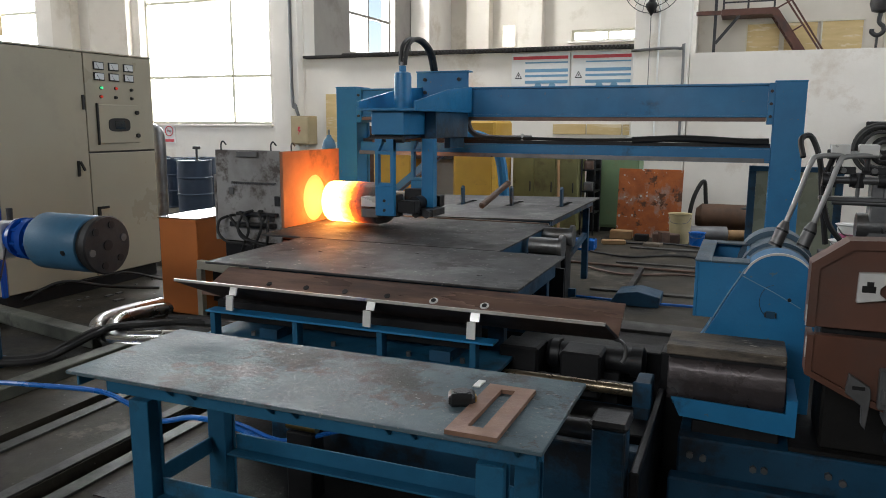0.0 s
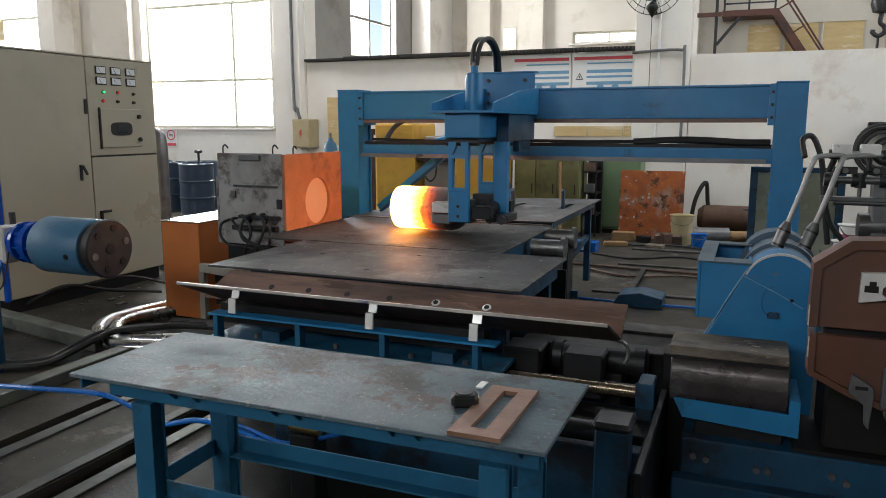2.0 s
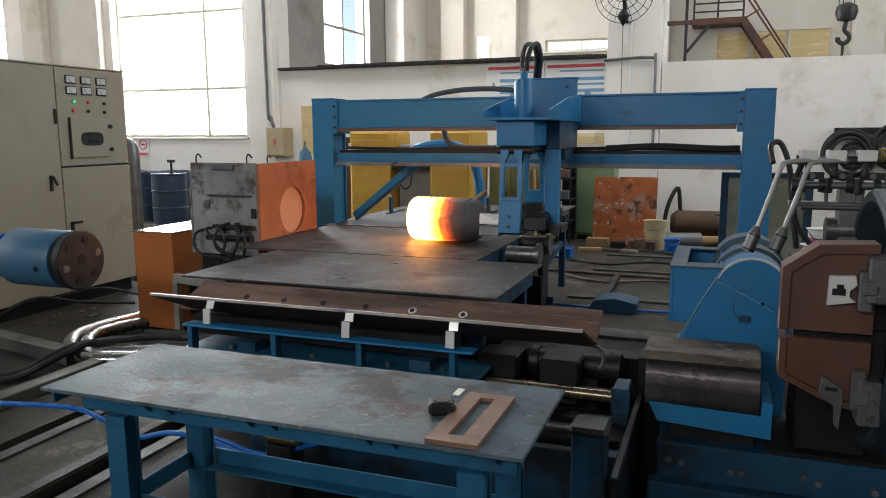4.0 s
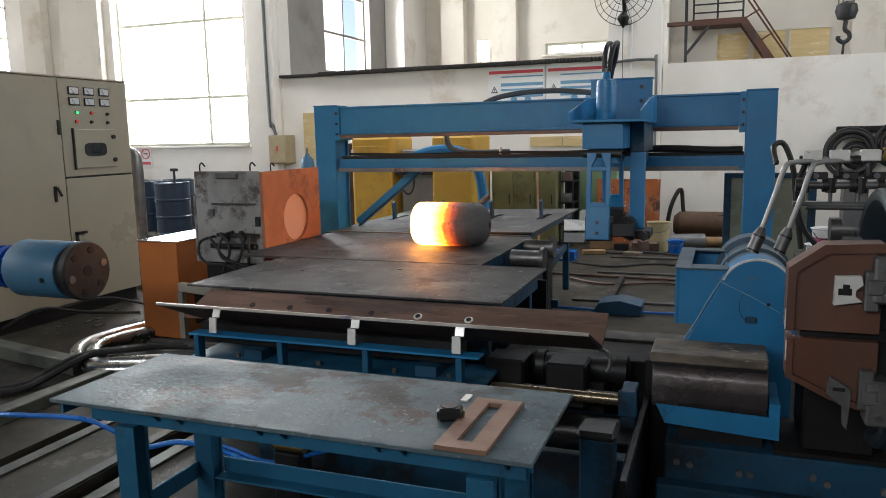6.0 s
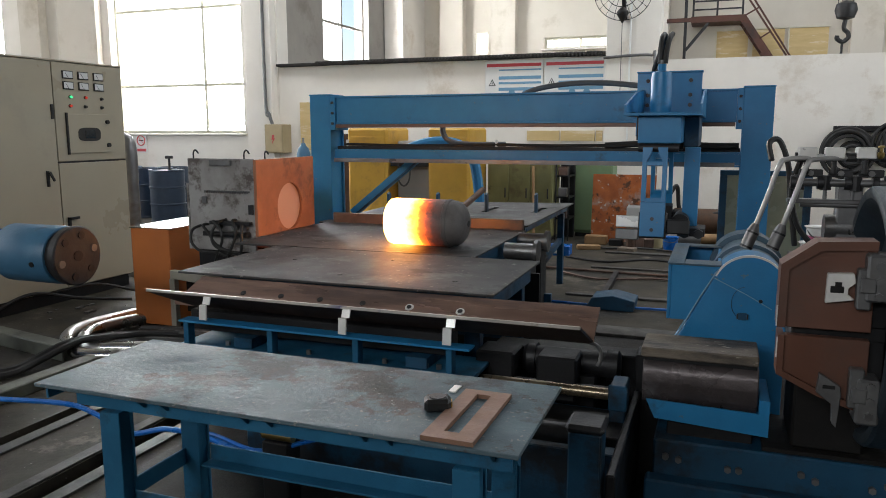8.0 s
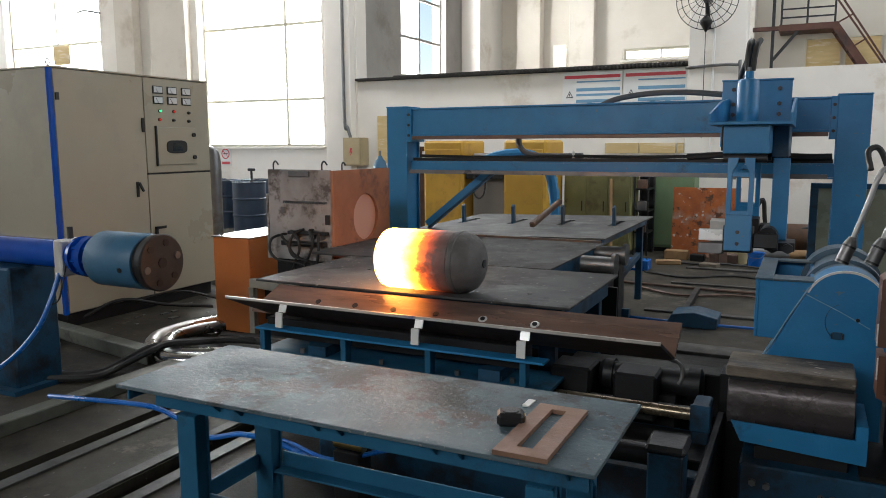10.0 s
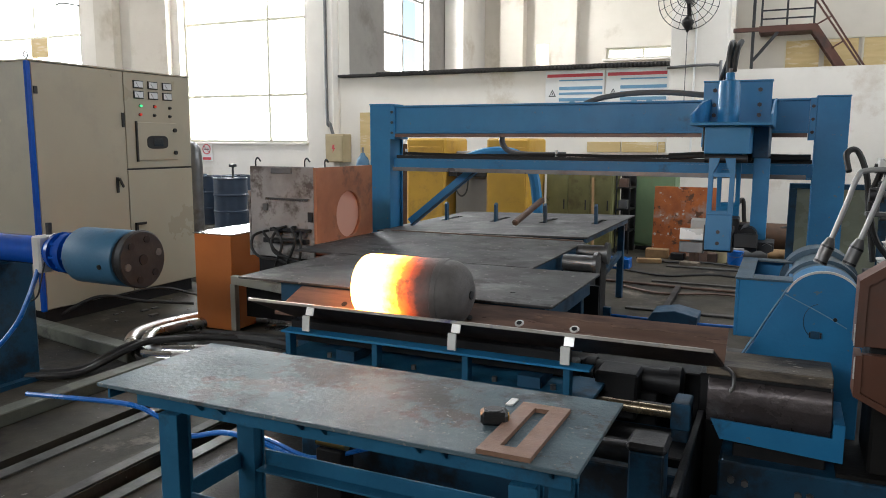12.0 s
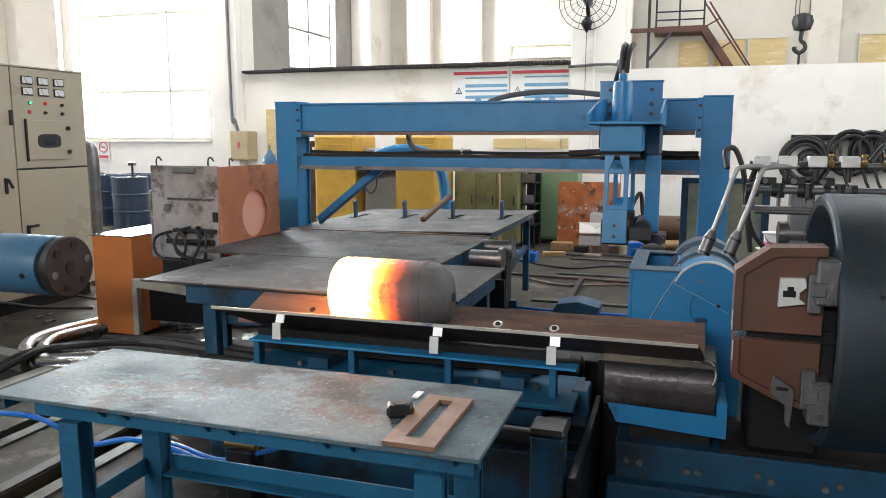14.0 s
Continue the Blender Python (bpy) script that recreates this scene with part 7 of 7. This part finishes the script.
part("top", bx(mesh(), 0.48, 1.5, 4.7, 5.6, 0.68, 0.72, 0.004), DARK_STEEL, bn)
for x in (0.55, 1.45):
    for y in (4.75, 5.55):
        part("leg", bx(mesh(), x - 0.03, x + 0.03, y - 0.03, y + 0.03, 0, 0.679), DARK_STEEL, bn)
bc = thing("blue_crate", (-1.85, 9.2, 0), "small blue plastic crate with white sides", "crate")
part("crate", bx(mesh(), -1.95, -1.68, 9.1, 9.3, 0.0, 0.13, 0.01), BLUE_HOSE, bc)
part("label", bx(mesh(), -1.92, -1.75, 9.094, 9.0995, 0.03, 0.11), WHITE, bc)
solid("wedge_block", prism(mesh(), [(-1.04, 0.0), (-0.62, 0.0), (-0.61, 0.09), (-0.80, 0.13), (-0.98, 0.10)], "y", 6.42, 6.72, 0.005), BLUE_DARK, (-0.83, 6.55, 0), "dark blue wedge-shaped casting on the floor", "casting")
solid("floor_bar", beam(mesh(), (-0.93, 6.74, 0.04), (-0.96, 7.95, 0.04), 0.05, 0.05), GREASE_AND_SHADE, (-0.95, 7.3, 0), "black bar lying on the floor", "bar")
# glazed machine door
gd = thing("machine_door", (0.35, 8.0, 0), "dark framed panel with greenish panes", "panel")
for a, b, c_, d_ in ((0.02, 0.86, 1.10, 1.15), (0.02, 0.86, 0.0, 0.12), (0.02, 0.09, 0.1205, 1.0995), (0.27, 0.33, 0.1205, 1.0995), (0.79, 0.86, 0.1205, 1.0995)):
    part("frame", bx(mesh(), a, b, 7.98, 8.04, c_, d_, 0.004), BLUE_DARK, gd)
for a, b in ((0.0905, 0.2695), (0.3305, 0.7895)):
    part("pane", bx(mesh(), a, b, 8.0, 8.015, 0.121, 1.099), mat("greenish_pane", (0.30, 0.32, 0.24), (0.26, 0.28, 0.21), 0.3, bump=0.02), gd)

# coiled hoses on the partition
bar = solid("hose_rack", bx(mesh(), 1.5, 3.6, 11.93, 12.04, 1.52, 1.60, 0.01), GREASE_AND_SHADE, (2.5, 11.95, 1.4), "dark steel hose rack on the wall", "rack")
rnd = random.Random(3)
for cx0, cz0, rr, turns in ((1.68, 1.22, 0.335, 8), (1.74, 1.20, 0.17, 4), (2.26, 1.34, 0.30, 5), (2.52, 1.36, 0.27, 4), (2.85, 1.38, 0.30, 6)):
    pts = []
    for i in range(turns * 12):
        a = 2 * math.pi * i / 12
        r = rr * (0.84 + 0.16 * math.sin(i / 7.3 + cx0 * 9))
        pts.append((cx0 + r * math.cos(a), 11.86 - 0.05 * math.sin(i / 9.0), cz0 + r * 1.05 * math.sin(a)))
    solid("coiled_hose", tube(mesh(), pts, 0.024, 6, 3), RUBBER, (cx0, 11.8, cz0), "coil of black rubber hose on the wall rack", "hose", "coiled hoses")
for x in (2.1, 2.35, 2.5, 2.9):
    solid("hanging_hose", tube(mesh(), [(x, 11.8, 1.5), (x + 0.05, 11.78, 1.2), (x + 0.12, 11.78, 0.95), (x + 0.2, 11.8, 0.75), (x + 0.1, 11.8, 0.5)], 0.02, 6), RUBBER, (x, 11.8, 1.0), "black hose hanging from the rack", "hose", "hanging hoses")


# ---- what moves ----
def motions():
    v = 0.2646
    # carriage runs along the beam and stops
    rows = [(t, -1.942 + v * t) for t in (0.0, 1.0, 2.0, 3.0, 4.0, 5.0, 6.0, 7.0)] + [(7.2, -0.04), (7.4, 0.0), (9.0, 0.0), (14.0, 0.0)]
    b = Vector(BASE[ca])
    walk(ca, [(t, pose(b.x + dx, b.y, b.z)) for t, dx in rows])
    hb = Vector(BASE[sh])
    hose = []
    for t, dx in rows:
        k = min(max((dx + 1.942) / 1.0, 0.0), 1.0)
        hose.append((t, pose(hb.x + dx + 0.0, hb.y, hb.z - 0.42 * (1 - k), 0, -25 * (1 - k), 0)))
    walk(sh, hose)
    # the two arms open when the blank is let go
    def swing(a):
        piv = Vector((-0.35, 4.62 if a < 0 else 5.17, 1.44)) - b
        return Matrix.Translation(piv) @ Matrix.Rotation(radians(a), 4, "X") @ Matrix.Translation(-piv)
    walk(front_arm, [(0.0, swing(0)), (3.45, swing(0)), (3.8, swing(-6)), (14.0, swing(-6))])
    walk(rear_arm, [(0.0, swing(0)), (3.45, swing(0)), (3.8, swing(6)), (14.0, swing(6))])
    # the blank: drawn out, let go, rolled down the deck, dropped in the trough, carried off
    r0, x0 = CR, -2.902
    zd = 0.801 + CR
    zt = TB + CR / math.cos(math.atan2(TZ - TB, TW))
    rows = []
    for t in (0.0, 1.0, 2.0, 3.0):
        rows.append((t, x0 + 0.2745 * t, 4.90, zd + 0.012))
    rows += [(3.2, -2.043, 4.90, zd + 0.01), (3.5, -2.036, 4.90, zd + 0.008), (3.65, -2.035, 4.90, zd), (5.0, -2.035, 4.90, zd), (7.35, -2.035, 4.90, zd), (7.5, -2.036, 4.88, zd)]
    ys = [(7.65, 4.78), (7.8, 4.66), (8.0, 4.51), (8.2, 4.38), (8.4, 4.26), (8.6, 4.13), (8.8, 4.00), (9.0, 3.88), (9.2, 3.77), (9.4, 3.66), (9.6, 3.55), (9.8, 3.44), (10.0, 3.33), (10.2, 3.22)]
    rows += [(t, -2.045 + 0.135 * (4.88 - y) / 1.84, y, zd) for t, y in ys]
    rows += [(10.4, -1.915, 3.12, zd - 0.045), (10.55, -1.91, TY, zt), (10.8, -1.905, TY, zt), (11.3, -1.905, TY, zt), (11.5, -1.905, TY, zt)]
    rows += [(11.75, -1.89, TY, zt), (11.9, -1.85, TY, zt), (12.05, -1.73, TY, zt), (12.2, -1.60, TY, zt), (12.5, -1.475, TY, zt), (12.65, -1.44, TY, zt), (12.8, -1.435, TY, zt), (14.0, -1.435, TY, zt)]
    slide = [(11.6, 0.02), (11.75, 0.10), (12.0, 0.258), (12.25, 0.396), (12.5, 0.532), (12.62, 0.578), (12.75, 0.592), (13.0, 0.592), (14.0, 0.592)]
    walk(blank, [(t, pose(x, y, z, 20 + math.degrees((4.90 - y) / r0), 0, 0)) for t, x, y, z in rows])
    tb = Vector(BASE[tr])
    walk(tr, [(0.0, pose(*tb)), (11.4, pose(*tb)), (11.5, pose(*tb))] + [(t, pose(tb.x + dx, tb.y, tb.z)) for t, dx in slide])
    pb = Vector(BASE[ph])
    walk(ph, [(t, pose(pb.x + dx, pb.y, pb.z)) for t, dx in ((0.0, 0.0), (13.4, 0.0), (13.55, 0.0), (13.7, 0.06), (13.85, 0.145), (14.0, 0.225))])
    # the kicker bar lifts behind the blank and sinks again
    k0 = Vector(BASE[kb])
    walk(kb, [(t, pose(k0.x, k0.y, k0.z + z)) for t, z in ((0.0, 0.0), (6.7, 0.0), (7.5, 0.055), (8.0, 0.07), (9.2, 0.075), (10.2, 0.0), (14.0, 0.0))])


motions()
